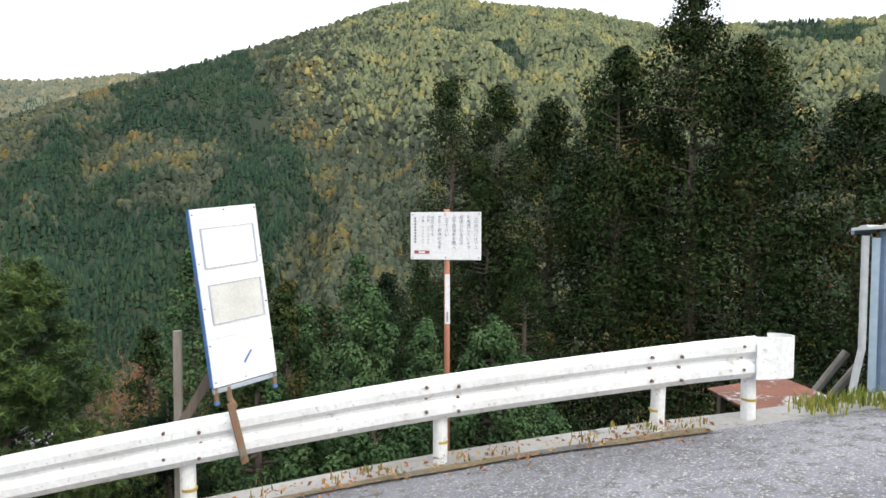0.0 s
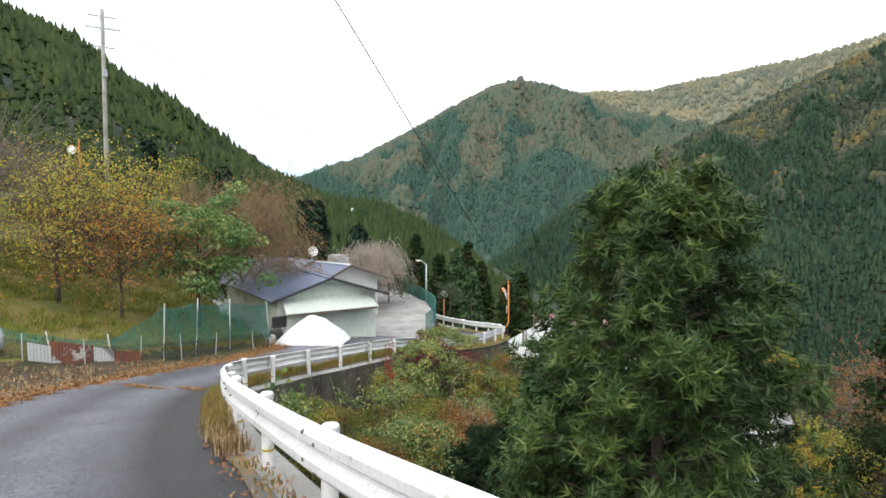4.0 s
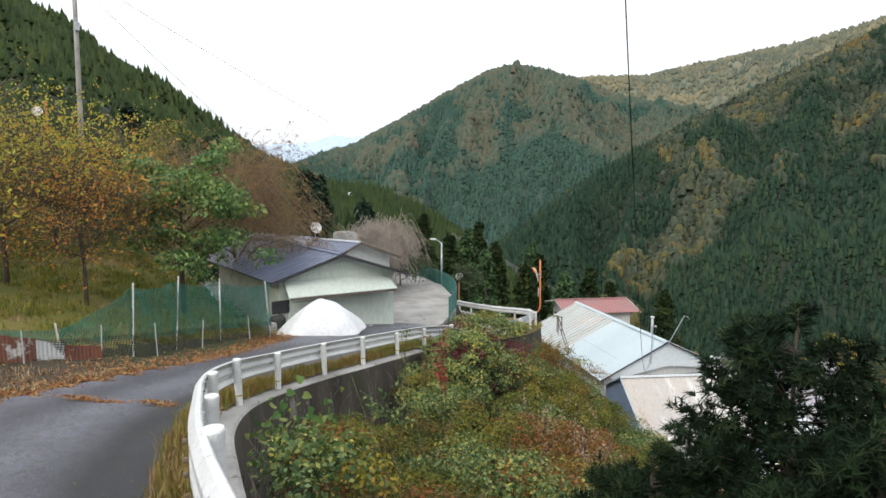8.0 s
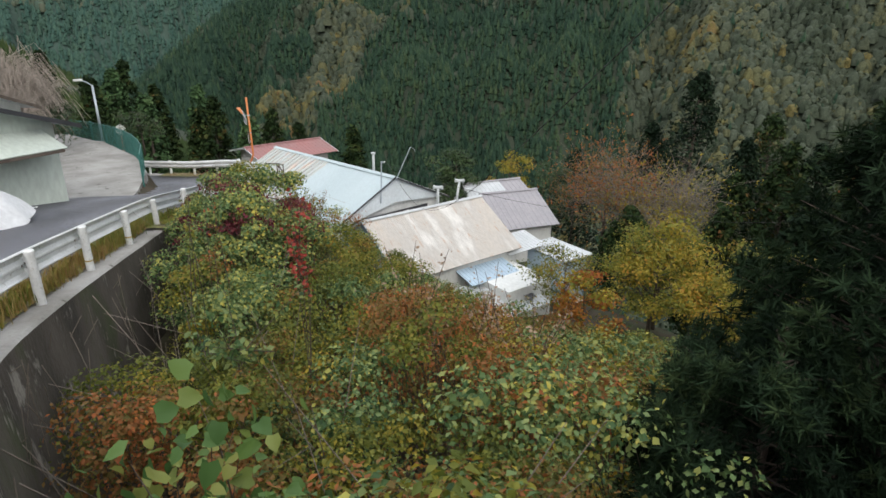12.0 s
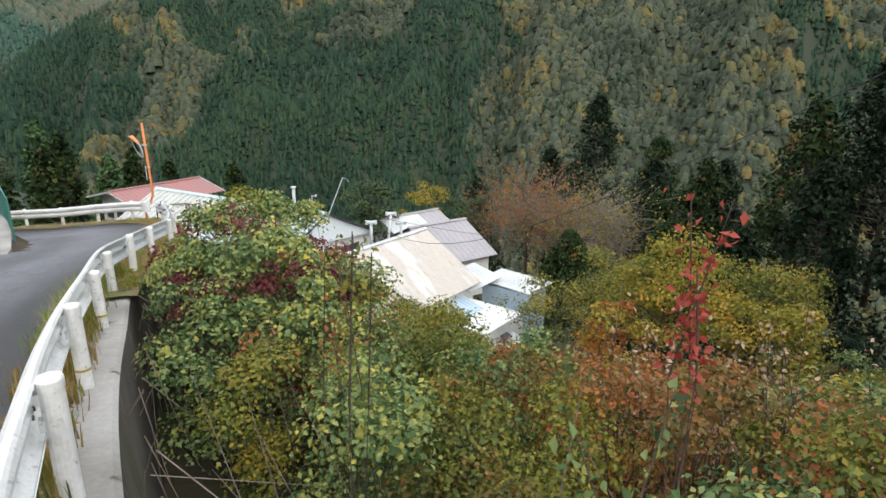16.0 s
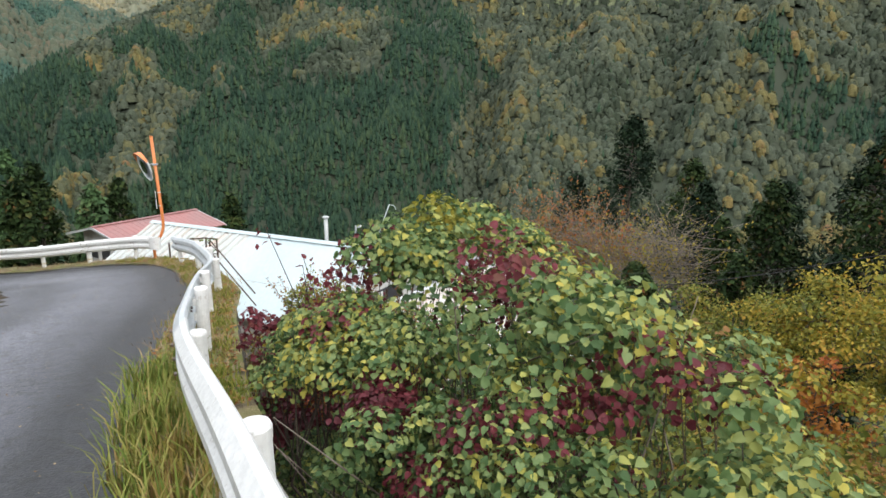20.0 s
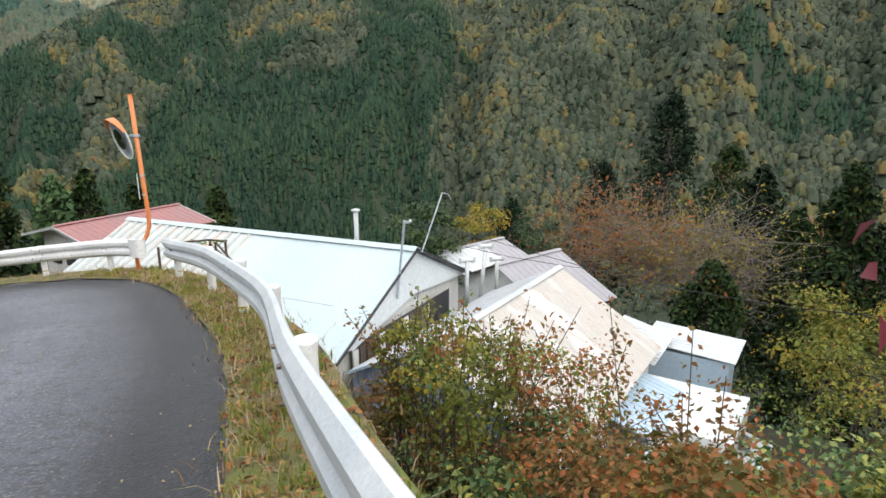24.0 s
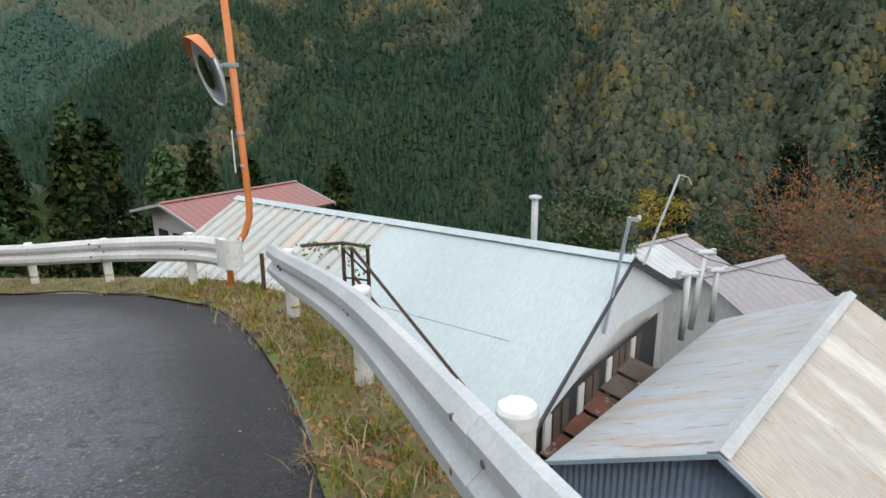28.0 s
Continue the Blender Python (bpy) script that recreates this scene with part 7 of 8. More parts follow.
# fallen poles beyond the rail
for k, (p, q) in enumerate((((10.3, 1.6, -2.0), (11.5, 0.9, 0.25)), ((10.7, 1.8, -2.0), (11.8, 1.0, 0.1)))):
    o = base("timber_pole", *p, "grey timber pole leaning below the road edge", "timber pole", "leaning poles")
    part("pole", tube([(0, 0, 0), tuple(np.subtract(q, p))], 0.045, 8), GREY_WOOD, o)

# ---- mirror at the bend ----
mir = base("traffic_mirror", -22.99, 24.41, -7.89, "round traffic mirror with an orange hood on a bent orange pole", "traffic mirror")
P = [(0, 0, -0.2), (-0.01, 0, 0.42), (0.02, 0.01, 0.6), (0.2, 0.07, 0.85), (0.27, 0.1, 1.05), (0.28, 0.11, 1.25), (0.2, 0.13, 3.62)]
part("pole", tube([Vector(P[0])] + [Vector(p) for p in spline(P[1:], 0.06)], 0.042, 12), ORANGE_PAINT, mir, smooth=True)
part("pole_cap", tube([(0.2, 0.13, 3.61), (0.2, 0.13, 3.64)], 0.046, 12), ORANGE_PAINT, mir)
MIRROR = bpy.data.materials.new("mirror_face")
MIRROR.use_nodes = True
mb = MIRROR.node_tree.nodes["Principled BSDF"]
mb.inputs["Base Color"].default_value, mb.inputs["Metallic"].default_value, mb.inputs["Roughness"].default_value = (0.5, 0.52, 0.52, 1), 1.0, 0.06
face = Vector((-0.66, -0.69, -0.28)).normalized()
mm = Matrix.Translation((-0.1, 0.17, 2.79)) @ face.to_track_quat("Z", "Y").to_matrix().to_4x4()
bm = bmesh.new()
bmesh.ops.create_uvsphere(bm, u_segments=28, v_segments=24, radius=1.6)
bmesh.ops.delete(bm, geom=[v for v in bm.verts if v.co.z < 1.55], context="VERTS")
bmesh.ops.translate(bm, verts=bm.verts, vec=(0, 0, -1.55))
bmesh.ops.transform(bm, matrix=mm, verts=bm.verts)
glass = part("mirror", bm, MIRROR, mir, "convex mirror face", smooth=True)
ring = [mm @ Vector((math.cos(a) * 0.405, math.sin(a) * 0.405, 0)) for a in np.linspace(0, 2 * math.pi, 33)]
part("rim", tube(ring, 0.016, 6, False), RAIL_PAINT, mir)
bm = bmesh.new()
back = bmesh.ops.create_cone(bm, cap_ends=True, segments=28, radius1=0.4, radius2=0.25, depth=0.07)
bmesh.ops.transform(bm, matrix=mm @ Matrix.Translation((0, 0, -0.045)) @ Matrix.Rotation(math.pi, 4, "X"), verts=bm.verts)
part("back_shell", bm, GALV, mir)
bm = bmesh.new()
rows = []
inv = mm.to_3x3().inverted()
upw = inv @ Vector((0, 0, 1))
a0 = math.atan2(upw.y, upw.x)
for a in np.linspace(a0 - 1.2, a0 + 1.2, 17):
    k = 0.1 * math.cos((a - a0) * 1.25)
    rows.append((bm.verts.new(mm @ Vector((math.cos(a) * 0.42, math.sin(a) * 0.42, -0.02))), bm.verts.new(mm @ Vector((math.cos(a) * 0.43, math.sin(a) * 0.43, 0.03 + max(0.0, k))))))
for p, q in zip(rows, rows[1:]):
    bm.faces.new((p[0], p[1], q[1], q[0]))
ob = part("hood", bm, ORANGE_PAINT, mir, "orange hood over the mirror")
ob.modifiers.new("thick", "SOLIDIFY").thickness = 0.006
part("arm", tube([(0.22, 0.13, 2.86), (0.1, 0.15, 2.86), (-0.02, 0.17, 2.82)], 0.022), GALV, mir)
part("bracket", box(0.12, 0.11, 0.05, at(0.22, 0.13, 2.86), 0.006), GALV, mir)
part("pole_plate", box(0.012, 0.1, 0.5, at(0.19, 0.03, 1.87) @ Matrix.Rotation(radians(25), 4, "Z"), 0.003), SIGN_WHITE, mir, "narrow white plate with blue marks")
part("plate_mark", box(0.014, 0.08, 0.16, at(0.186, 0.025, 1.77) @ Matrix.Rotation(radians(25), 4, "Z")), SIGN_BLUE, mir)
for z in (1.7, 2.08):
    part("clip", tube([(0.255, 0.115, z - 0.015), (0.255, 0.115, z + 0.015)], 0.048, 12), GALV, mir)

# brown angle-iron stair gate down to the houses
gate = base("stair_rail", -22.4, 24.1, -7.85, "rusty brown angle-iron handrail of a stair going down", "handrail")
gb = lambda p, q, r=0.022, nm="bar": part(nm, tube([p, q], r, 5), BROWN_STEEL, gate)
gb((0, 0, -0.2), (0.0, 0.02, 0.68), 0.026, "post")
gb((0.35, 0.35, 0.7), (0.82, 0.55, 0.7))
gb((0.82, 0.55, -0.2), (0.82, 0.55, 0.72), 0.026, "post")
gb((1.13, 0.57, -0.3), (1.13, 0.57, 0.68), 0.026, "post")
gb((0.82, 0.55, 0.7), (1.13, 0.57, 0.66))
gb((0.95, 0.5, 0.66), (2.5, -0.4, -0.65))
gb((0.95, 0.5, 0.3), (2.5, -0.4, -1.0))
gb((0.82, 0.55, 0.25), (1.13, 0.57, 0.22), 0.014)
gb((0.95, 0.5, -0.3), (0.95, 0.5, 0.66), 0.022, "post")
gb((0.82, 0.55, 0.62), (1.13, 0.57, 0.3), 0.014)
rngl = np.random.default_rng(5)
iv = np.stack([rngl.uniform(0.3, 1.2, 160), rngl.uniform(0.35, 0.6, 160), rngl.uniform(0.3, 0.72, 160)], -1)
iv[:, 2] = np.where(rngl.uniform(0, 1, 160) < 0.6, 0.7 - np.abs(rngl.normal(0, 0.04, 160)), iv[:, 2])
v, t = leaf_arrays(rngl, iv, unit(rngl.normal(0, 1, iv.shape)), 0.05)
soup("ivy", v, t, VINE, gate)

# ---- pipes and aerials on the roofs ----
def stove_pipe(x, y, z0, z1, lean=(0, 0), label="tall pale stove pipe with a flat cap", tee=False):
    o = base("stove_pipe", x, y, z0, label, "stove pipe")
    top = Vector((lean[0], lean[1], z1 - z0))
    part("pipe", tube([(0, 0, -0.3), top], 0.07, 12), WHITE_TIN, o, smooth=True)
    if tee:
        part("cowl", tube([top + Vector((-0.2, -0.05, 0)), top + Vector((0.2, 0.05, 0))], 0.08, 12), WHITE_TIN, o)
        for s in (-1, 1):
            part("cowl_end", tube([top + Vector((0.2 * s, 0.05 * s, -0.09)), top + Vector((0.2 * s, 0.05 * s, 0.09))], 0.07, 10), WHITE_TIN, o)
    else:
        part("cap", tube([top, top + Vector((0, 0, 0.04)), top + Vector((0, 0, 0.07))], [0.13, 0.13, 0.04], 14), WHITE_TIN, o)
    return o


stove_pipe(-19.4, 30.17, -8.75, -7.6)
stove_pipe(-16.1, 31.05, -10.6, -9.35, (0.02, 0.0), "pale flue pipe with a T-shaped cowl", True)
stove_pipe(-15.6, 32.4, -10.9, -9.3, (0.2, 0.25), "leaning pale flue pipe with a T-shaped cowl", True)
stove_pipe(-14.98, 33.03, -10.9, -9.85, (0, 0), "short pale flue pipe with a T-shaped cowl", True)
aer = base("aerial", -17.4, 28.6, -8.45, "thin leaning aerial pole with a bent tip", "aerial")
part("pole", tube([(0, 0, 0), (0.56, 0.5, 1.55)], 0.022, 8), GALV, aer)
part("tip", tube([(0.56, 0.5, 1.55), (0.72, 0.55, 1.5), (0.8, 0.58, 1.36)], 0.01, 6), GALV, aer)
aer = base("aerial", -18.05, 28.1, -9.6, "grey steel service pole fixed to the gable", "service pole")
part("pole", tube([(0, 0, 0), (0.25, -0.35, 2.2)], 0.032, 8), GALV, aer)
part("bracket", box(0.18, 0.05, 0.06, at(0.3, -0.33, 2.16)), GALV, aer)
part("insulator", tube([(0.4, -0.3, 2.15), (0.4, -0.3, 2.22)], 0.03, 8), RAIL_PAINT, aer)
CABLE = mat("black_cable", (0.015, 0.015, 0.016), (0.02, 0.02, 0.02), 5, 0.6)


def cable(pts, r, label):
    o = base("cable", *pts[0], label, "cable")
    part("wire", tube([Vector(p) - Vector(pts[0]) for p in spline(pts, 1.2)], r, 5), CABLE, o)


cable([(12.5, -20.2, 17.4), (3.7, -6.3, 8.0), (-4.35, 6.25, 0.1), (-11.3, 17.3, -6.2), (-17.6, 27.8, -7.4)], 0.006, "thin black overhead cable sagging down to the houses")
cable([(-17.7, 27.75, -7.5), (-14.8, 30.5, -9.1), (-8, 32.5, -10.3), (4, 36, -10.4), (22, 42, -7.0)], 0.009, "thin black cable running across the roofs")
cable([(-45.0, 6.0, 12.6), (-38, 9.5, 6.5), (-30, 14.5, -1.0), (-29.3, 16.6, -3.0)], 0.012, "thin overhead cable dropping to the house")
cable([(-45.0, 6.0, 13.0), (-60, 20, 11.5), (-90, 48, 9)], 0.014, "thin overhead cable over the hillside")

# ---- utility pole and upper road ----
up = base("utility_pole", -45.0, 6.0, under(-45, 6) - 0.3, "tall grey concrete utility pole with cross-arms", "utility pole")
uz = 13.9 - (under(-45, 6) - 0.3)
part("shaft", tube([(0, 0, 0), (0.15, 0.2, uz)], [0.19, 0.12], 12), CONCRETE, up, smooth=True)
for z, w in ((uz - 0.5, 0.9), (uz - 1.3, 1.1), (uz - 2.6, 0.7)):
    arm = part("crossarm", box(0.08, 2 * w, 0.08, at(0.15, 0.2, z)), GALV, up)
    for s in (-0.9, -0.35, 0.35, 0.9):
        part("insulator", tube([(0.15, 0.2 + s * w, z + 0.03), (0.15, 0.2 + s * w, z + 0.2)], 0.045, 8), RAIL_PAINT, arm)
part("box", box(0.3, 0.25, 0.5, at(0.3, 0.2, uz - 4.4), 0.02), GALV, up)
for k in range(8):
    part("step", tube([(0.1, -0.2, 3 + k * 0.9), (0.1, 0.4, 3 + k * 0.9)], 0.012, 5), GALV, up)
om = base("marker_pole", -40.0, 3.82, under(-40, 3.82), "orange mirror pole on the upper road", "pole")
part("pole", tube([(0, 0, 0), (0, 0, 4.35 - under(-40, 3.82))], 0.06, 10), ORANGE_PAINT, om)
part("arm", tube([(0, 0, 3.6 - under(-40, 3.82)), (0, -0.35, 3.8 - under(-40, 3.82))], 0.03, 8), ORANGE_PAINT, om)
part("mirror", tube([(0.0, -0.4, 3.75 - under(-40, 3.82)), (0.06, -0.42, 3.76 - under(-40, 3.82))], 0.26, 14), RAIL_PAINT, om)
ur = base("guardrail", -40.0, -6.0, under(-40, -3), "white guardrail of the upper road on the bank", "guardrail")
part("beam", box(0.08, 9.4, 0.35, at(0, 3.0, 0.72 - under(-40, -3)) @ Matrix.Rotation(radians(4), 4, "X"), 0.01), RAIL_PAINT, ur)
for k in range(6):
    part("post", tube([(-0.08, -1.4 + 1.8 * k, -0.4), (-0.08, -1.4 + 1.8 * k, 0.65 - under(-40, -3) + 0.12 * k)], 0.07, 10), RAIL_PAINT, ur)

# ---- fence, tank and tin along the orchard ----
NET = mat("green_net", (0.03, 0.22, 0.17), (0.02, 0.16, 0.13), 6, 0.8)
NET_DARK = mat("black_mesh", (0.03, 0.035, 0.035), (0.05, 0.05, 0.045), 6, 0.9)
FPTS = [(-18.0, -3.6), (-17.4, -1.5), (-16.9, 0.05), (-16.6, 1.6), (-17.0, 3.15), (-17.8, 4.4), (-18.6, 5.9), (-19.6, 7.9)]


def net_panel(p, q, z0p, z0q, h0p, h0q, h1p, h1q, cell, material, parent, name, sag=0.08, seed=0):
    """A piece of netting: thin strands each way between two stakes."""
    rng = np.random.default_rng(seed)
    ln = math.hypot(q[0] - p[0], q[1] - p[1])
    nu, nv = max(3, int(ln / cell)), max(3, int((h1p + h1q - h0p - h0q) / 2 / cell))
    g = np.zeros((nu + 1, nv + 1, 3))
    for i in range(nu + 1):
        u = i / nu
        for j in range(nv + 1):
            w = j / nv
            lo = z0p + h0p + (z0q + h0q - z0p - h0p) * u
            hi = z0p + h1p + (z0q + h1q - z0p - h1p) * u - sag * 4 * u * (1 - u)
            bow = 0.07 * math.sin(u * 9 + w * 4 + seed) + rng.normal(0, 0.008)
            g[i, j] = (p[0] + (q[0] - p[0]) * u + bow, p[1] + (q[1] - p[1]) * u + bow * 0.4, lo + (hi - lo) * w)
    a = np.concatenate([g[:-1].reshape(-1, 3), g[:, :-1].reshape(-1, 3)])
    b = np.concatenate([g[1:].reshape(-1, 3), g[:, 1:].reshape(-1, 3)])
    return sticks(name, a, b, 0.008, 0.008, material, parent)


fence = base("net_fence", -19.4, 2.0, 0, "sagging green net fence on leaning white stakes", "fence")
fence.matrix_world = Matrix.Identity(4)
tops = [0.95, 0.95, 0.85, 0.85, 1.75, 1.95, 1.85, 1.85]
for k, (p, q) in enumerate(zip(FPTS, FPTS[1:])):
    zp, zq = under(*p), under(*q)
    net_panel(p, q, zp, zq, 0.45 if k > 2 else 0.5, 0.45 if k > 2 else 0.5, tops[k], tops[k + 1], 0.055, NET, fence, "net", 0.1, k)
    net_panel((p[0] + 0.06, p[1]), (q[0] + 0.06, q[1]), zp, zq, 0.0, 0.0, 0.6, 0.6, 0.06, NET_DARK, fence, "mesh", 0.03, 50 + k)
for k, p in enumerate(FPTS):
    z = under(*p)
    part("stake", tube([(p[0], p[1], z - 0.2), (p[0] + 0.1 * math.sin(k * 2.2), p[1] + 0.18 * math.cos(k * 1.3), z + tops[k] + 0.15)], 0.022, 7), RAIL_PAINT, fence)
    if k < 7:
        m = ((p[0] + FPTS[k + 1][0]) / 2 + 0.25, (p[1] + FPTS[k + 1][1]) / 2)
        z = under(*m)
        part("stake", tube([(m[0], m[1], z - 0.1), (m[0] + 0.05, m[1] + 0.25 * math.sin(k * 3.1), z + 0.85)], 0.016, 6), WHITE_TIN, fence)
tin = base("tin_sheets", -16.75, 0.3, under(-17.3, 0.3), "rusty corrugated tin sheets propped along the bank", "tin sheet")
to = Vector((-16.75, 0.3, under(-17.3, 0.3)))
for k, (y0, y1, hh, m) in enumerate(((-0.9, -0.3, 0.5, WHITE_TIN), (-0.35, 0.3, 0.62, RUST_SHEET), (0.25, 0.8, 0.55, RUST_SHEET), (0.75, 1.35, 0.48, WHITE_TIN), (1.3, 2.1, 0.42, RUST_SHEET))):
    sh = part("sheet", wave_wall((0.1 + 0.12 * y0 / 2, y0), (0.1 + 0.12 * y1 / 2, y1), under(-17.3, y0) - to.z - 0.05, under(-17.3, y1) - to.z - 0.05, under(-17.3, y0) - to.z + hh, under(-17.3, y1) - to.z + hh * 0.93, 0.08, 0.02), m, tin, ("rust-red" if m is RUST_SHEET else "pale galvanised") + " corrugated sheet")
    sh.modifiers.new("thick", "SOLIDIFY").thickness = 0.004
tk = base("storage_tank", -17.5, -2.1, under(-17.5, -2.1) - 0.25, "white horizontal storage tank on blocks", "tank")
bm = tube([(0.0, -1.0, 0.55), (0.0, -0.95, 0.55), (0.0, -0.85, 0.55), (0.0, 0.85, 0.55), (0.0, 0.95, 0.55), (0.0, 1.0, 0.55)], [0.12, 0.3, 0.4, 0.4, 0.3, 0.12], 20)
part("body", bm, WHITE_TIN, tk, smooth=True)
for y in (-0.6, 0.6):
    part("block", box(0.5, 0.2, 0.3, at(0, y, 0.1), 0.02), CONCRETE, tk)

# white tarpaulin heap
TARP = mat("white_tarpaulin", (0.78, 0.79, 0.8), (0.7, 0.71, 0.72), 1.5, 0.45, bump=0.3, fine=6, spots=(2.6, 0.25, (0.55, 0.54, 0.52)))
tarp = base("tarpaulin_heap", -20.0, 10.0, under(-20.0, 10.0), "heap covered with a crumpled white tarpaulin", "tarpaulin")
tv = []
for i in range(15):
    r = i / 14
    for j in range(44):
        a = j / 44 * 2 * math.pi
        fold = 0.06 * math.sin(a * 9 + 2 * math.sin(a * 3)) * r + 0.07 * noise.noise(Vector((math.cos(a) * r * 4, math.sin(a) * r * 4, 2)))
        rr = r * (1.0 + 0.08 * math.sin(a * 5) * r)
        zz = 1.3 * (1 - r ** 1.35) ** 0.85 if r < 1 else 0.0
        tv.append((rr * 1.05 * math.cos(a) + fold * 0.4, rr * 1.75 * math.sin(a) + fold * 0.4, zz + fold * (0.6 if r < 0.97 else 0.05) + 0.03))
tf = [(i * 44 + j, i * 44 + (j + 1) % 44, (i + 1) * 44 + (j + 1) % 44, (i + 1) * 44 + j) for i in range(14) for j in range(44)]
me = bpy.data.meshes.new("sheet")
me.from_pydata(tv, [], tf)
me.polygons.foreach_set("use_smooth", [True] * len(me.polygons))
me.materials.append(TARP)
so = new("sheet", me)
so.parent = tarp

# things in front of the garage
wb = base("hand_cart", -21.5, 12.25, under(-21.5, 12.25), "old steel hand cart with bent handles by the garage", "hand cart")
bm = box(0.5, 0.75, 0.3, at(0, 0, 0.5), 0.03)
part("tray", bm, TIN_BLUE, wb)
for s in (-0.3, 0.3):
    part("handle", tube([(0.2, s, 0.5), (0.3, s - 0.35, 0.75), (0.32, s - 0.75, 1.15), (0.3, s - 0.95, 1.2)], 0.018, 7), BROWN_STEEL, wb)
    w = [Vector((0.3 + 0.2 * math.cos(a), s + 0.1, 0.2 + 0.2 * math.sin(a))) for a in np.linspace(0, 2 * math.pi, 17)]
    part("wheel", tube(w, 0.04, 7, False), DARK, wb)
bd = base("sign_board", -21.65, 13.0, under(-21.65, 13.0), "white and green lettered board leaning by the garage", "board")
part("board", box(0.03, 0.42, 0.75, at(0, 0, 0.38) @ Matrix.Rotation(radians(-14), 4, "Y"), 0.004), SIGN_WHITE, bd)
for k in range(5):
    part("green_mark", box(0.032, 0.26 - 0.04 * (k % 2), 0.05, at(0.0, 0.02 * (k % 3), 0.16 + k * 0.11) @ Matrix.Rotation(radians(-14), 4, "Y") @ at(0.006, 0, 0)), NET, bd)
for k, (x, y, r, hh, m) in enumerate(((-20.9, 8.4, 0.25, 0.8, CONCRETE), (-21.4, 8.9, 0.3, 0.9, NET_DARK), (-21.3, 14.2, 0.14, 0.3, CONCRETE))):
    o = base("drum", x, y, -6.5 + (0.6 if k < 2 else 0), ("pale plastic drum by the fence", "black covered drum by the fence", "small grey bucket by the wall")[k], "drum")
    part("body", tube([(0, 0, -0.15), (0, 0, hh * 0.9), (0, 0, hh)], [r, r, r * 0.85], 14), m, o)

# ---- yard lamp and green fence ----
lamp = base("street_lamp", -32.6, 25.35, -7.6, "slim grey street lamp at the corner of the yard", "street lamp")
part("pole", tube([(0, 0, 0), (0, 0, 3.45)], [0.07, 0.05], 10), GALV, lamp, smooth=True)
part("arm", tube([(0, 0, 3.42), (-0.15, -0.2, 3.62), (-0.3, -0.38, 3.7)], 0.025, 7), GALV, lamp)
part("lamp_head", box(0.42, 0.16, 0.1, at(-0.36, -0.46, 3.72) @ Matrix.Rotation(radians(52), 4, "Z"), 0.03), RAIL_PAINT, lamp, "white lamp housing")
part("planter", box(0.6, 0.6, 0.5, at(0.3, -0.6, 0.45), 0.03), CONCRETE, lamp)
GF = spline([(-23.3, 18.6, -6.78, 0), (-25.0, 20.4, -6.85, 0), (-27.6, 22.5, -6.95, 0), (-30.4, 24.2, -7.05, 0), (-33.4, 25.5, -7.15, 0), (-37.5, 26.6, -7.3, 0)], 1.8)
gf = base("mesh_fence", 0, 0, 0, "green wire mesh fence round the concrete yard", "fence")
TEAL = mat("teal_fence_paint", (0.05, 0.2, 0.17), (0.04, 0.15, 0.13), 5, 0.5)
for p, q in zip(GF, GF[1:]):
    part("post", tube([(p[0], p[1], p[2] - 0.5), (p[0], p[1], p[2] + 1.12)], 0.03, 8), TEAL, gf)
    for z in (0.1, 1.08):
        part("rail", tube([(p[0], p[1], p[2] + z), (q[0], q[1], q[2] + z)], 0.017, 6), TEAL, gf)
    n = 20
    us = np.arange(1, n) / n
    a = np.stack([p[0] + (q[0] - p[0]) * us, p[1] + (q[1] - p[1]) * us, p[2] + (q[2] - p[2]) * us + 0.1], -1)
    hs = np.arange(1, 8) / 8
    c = np.stack([np.full(7, p[0]), np.full(7, p[1]), p[2] + 0.1 + 0.98 * hs], -1)
    d = np.stack([np.full(7, q[0]), np.full(7, q[1]), q[2] + 0.1 + 0.98 * hs], -1)
    sticks("wire_mesh", np.concatenate([a, c]), np.concatenate([a + (0, 0, 0.98), d]), 0.009, 0.009, TEAL, gf)
# concrete yard and its edge wall
yard_v = [(x, y) for x, y in YARD]
bm = bmesh.new()
top = [bm.verts.new((x, y, -6.70 - 0.02 * max(0, -22 - x))) for x, y in yard_v]
low = [bm.verts.new((x, y, -9.5)) for x, y in yard_v]
bm.faces.new(top)
for k in range(len(top)):
    j = (k + 1) % len(top)
    bm.faces.new((top[k], low[k], low[j], top[j]))
bmesh.ops.recalc_face_normals(bm, faces=bm.faces)
bmesh.ops.triangulate(bm, faces=[f for f in bm.faces if len(f.verts) > 4])
tagged(part("yard", bm, CONCRETE), "pale concrete yard between the garage and the lamp", "yard", kind="structure")
mk = base("marker_pole", -36.0, 29.7, -10.0, "orange pole with a small mirror by the lower road", "pole")
part("pole", tube([(0, 0, 0), (0, 0, 3.0)], 0.05, 8), RUST_PINK, mk)
part("mirror", tube([(0.1, -0.05, 2.75), (0.16, -0.08, 2.75)], 0.3, 14), SIGN_GREY, mk)

# ---- grass, litter and small growth ----
GRASS = leaf_mat("verge_grass", [(0.09, 0.12, 0.02), (0.16, 0.16, 0.03), (0.25, 0.19, 0.05), (0.3, 0.21, 0.09), (0.2, 0.11, 0.04)], 0.7, patch=0.7, spread=0.6)
GRASS_LUSH = leaf_mat("yellow_green_grass", [(0.1, 0.16, 0.028), (0.17, 0.21, 0.04), (0.28, 0.27, 0.06), (0.36, 0.29, 0.09)], 0.7, patch=0.9, spread=0.5, thin=0.35)
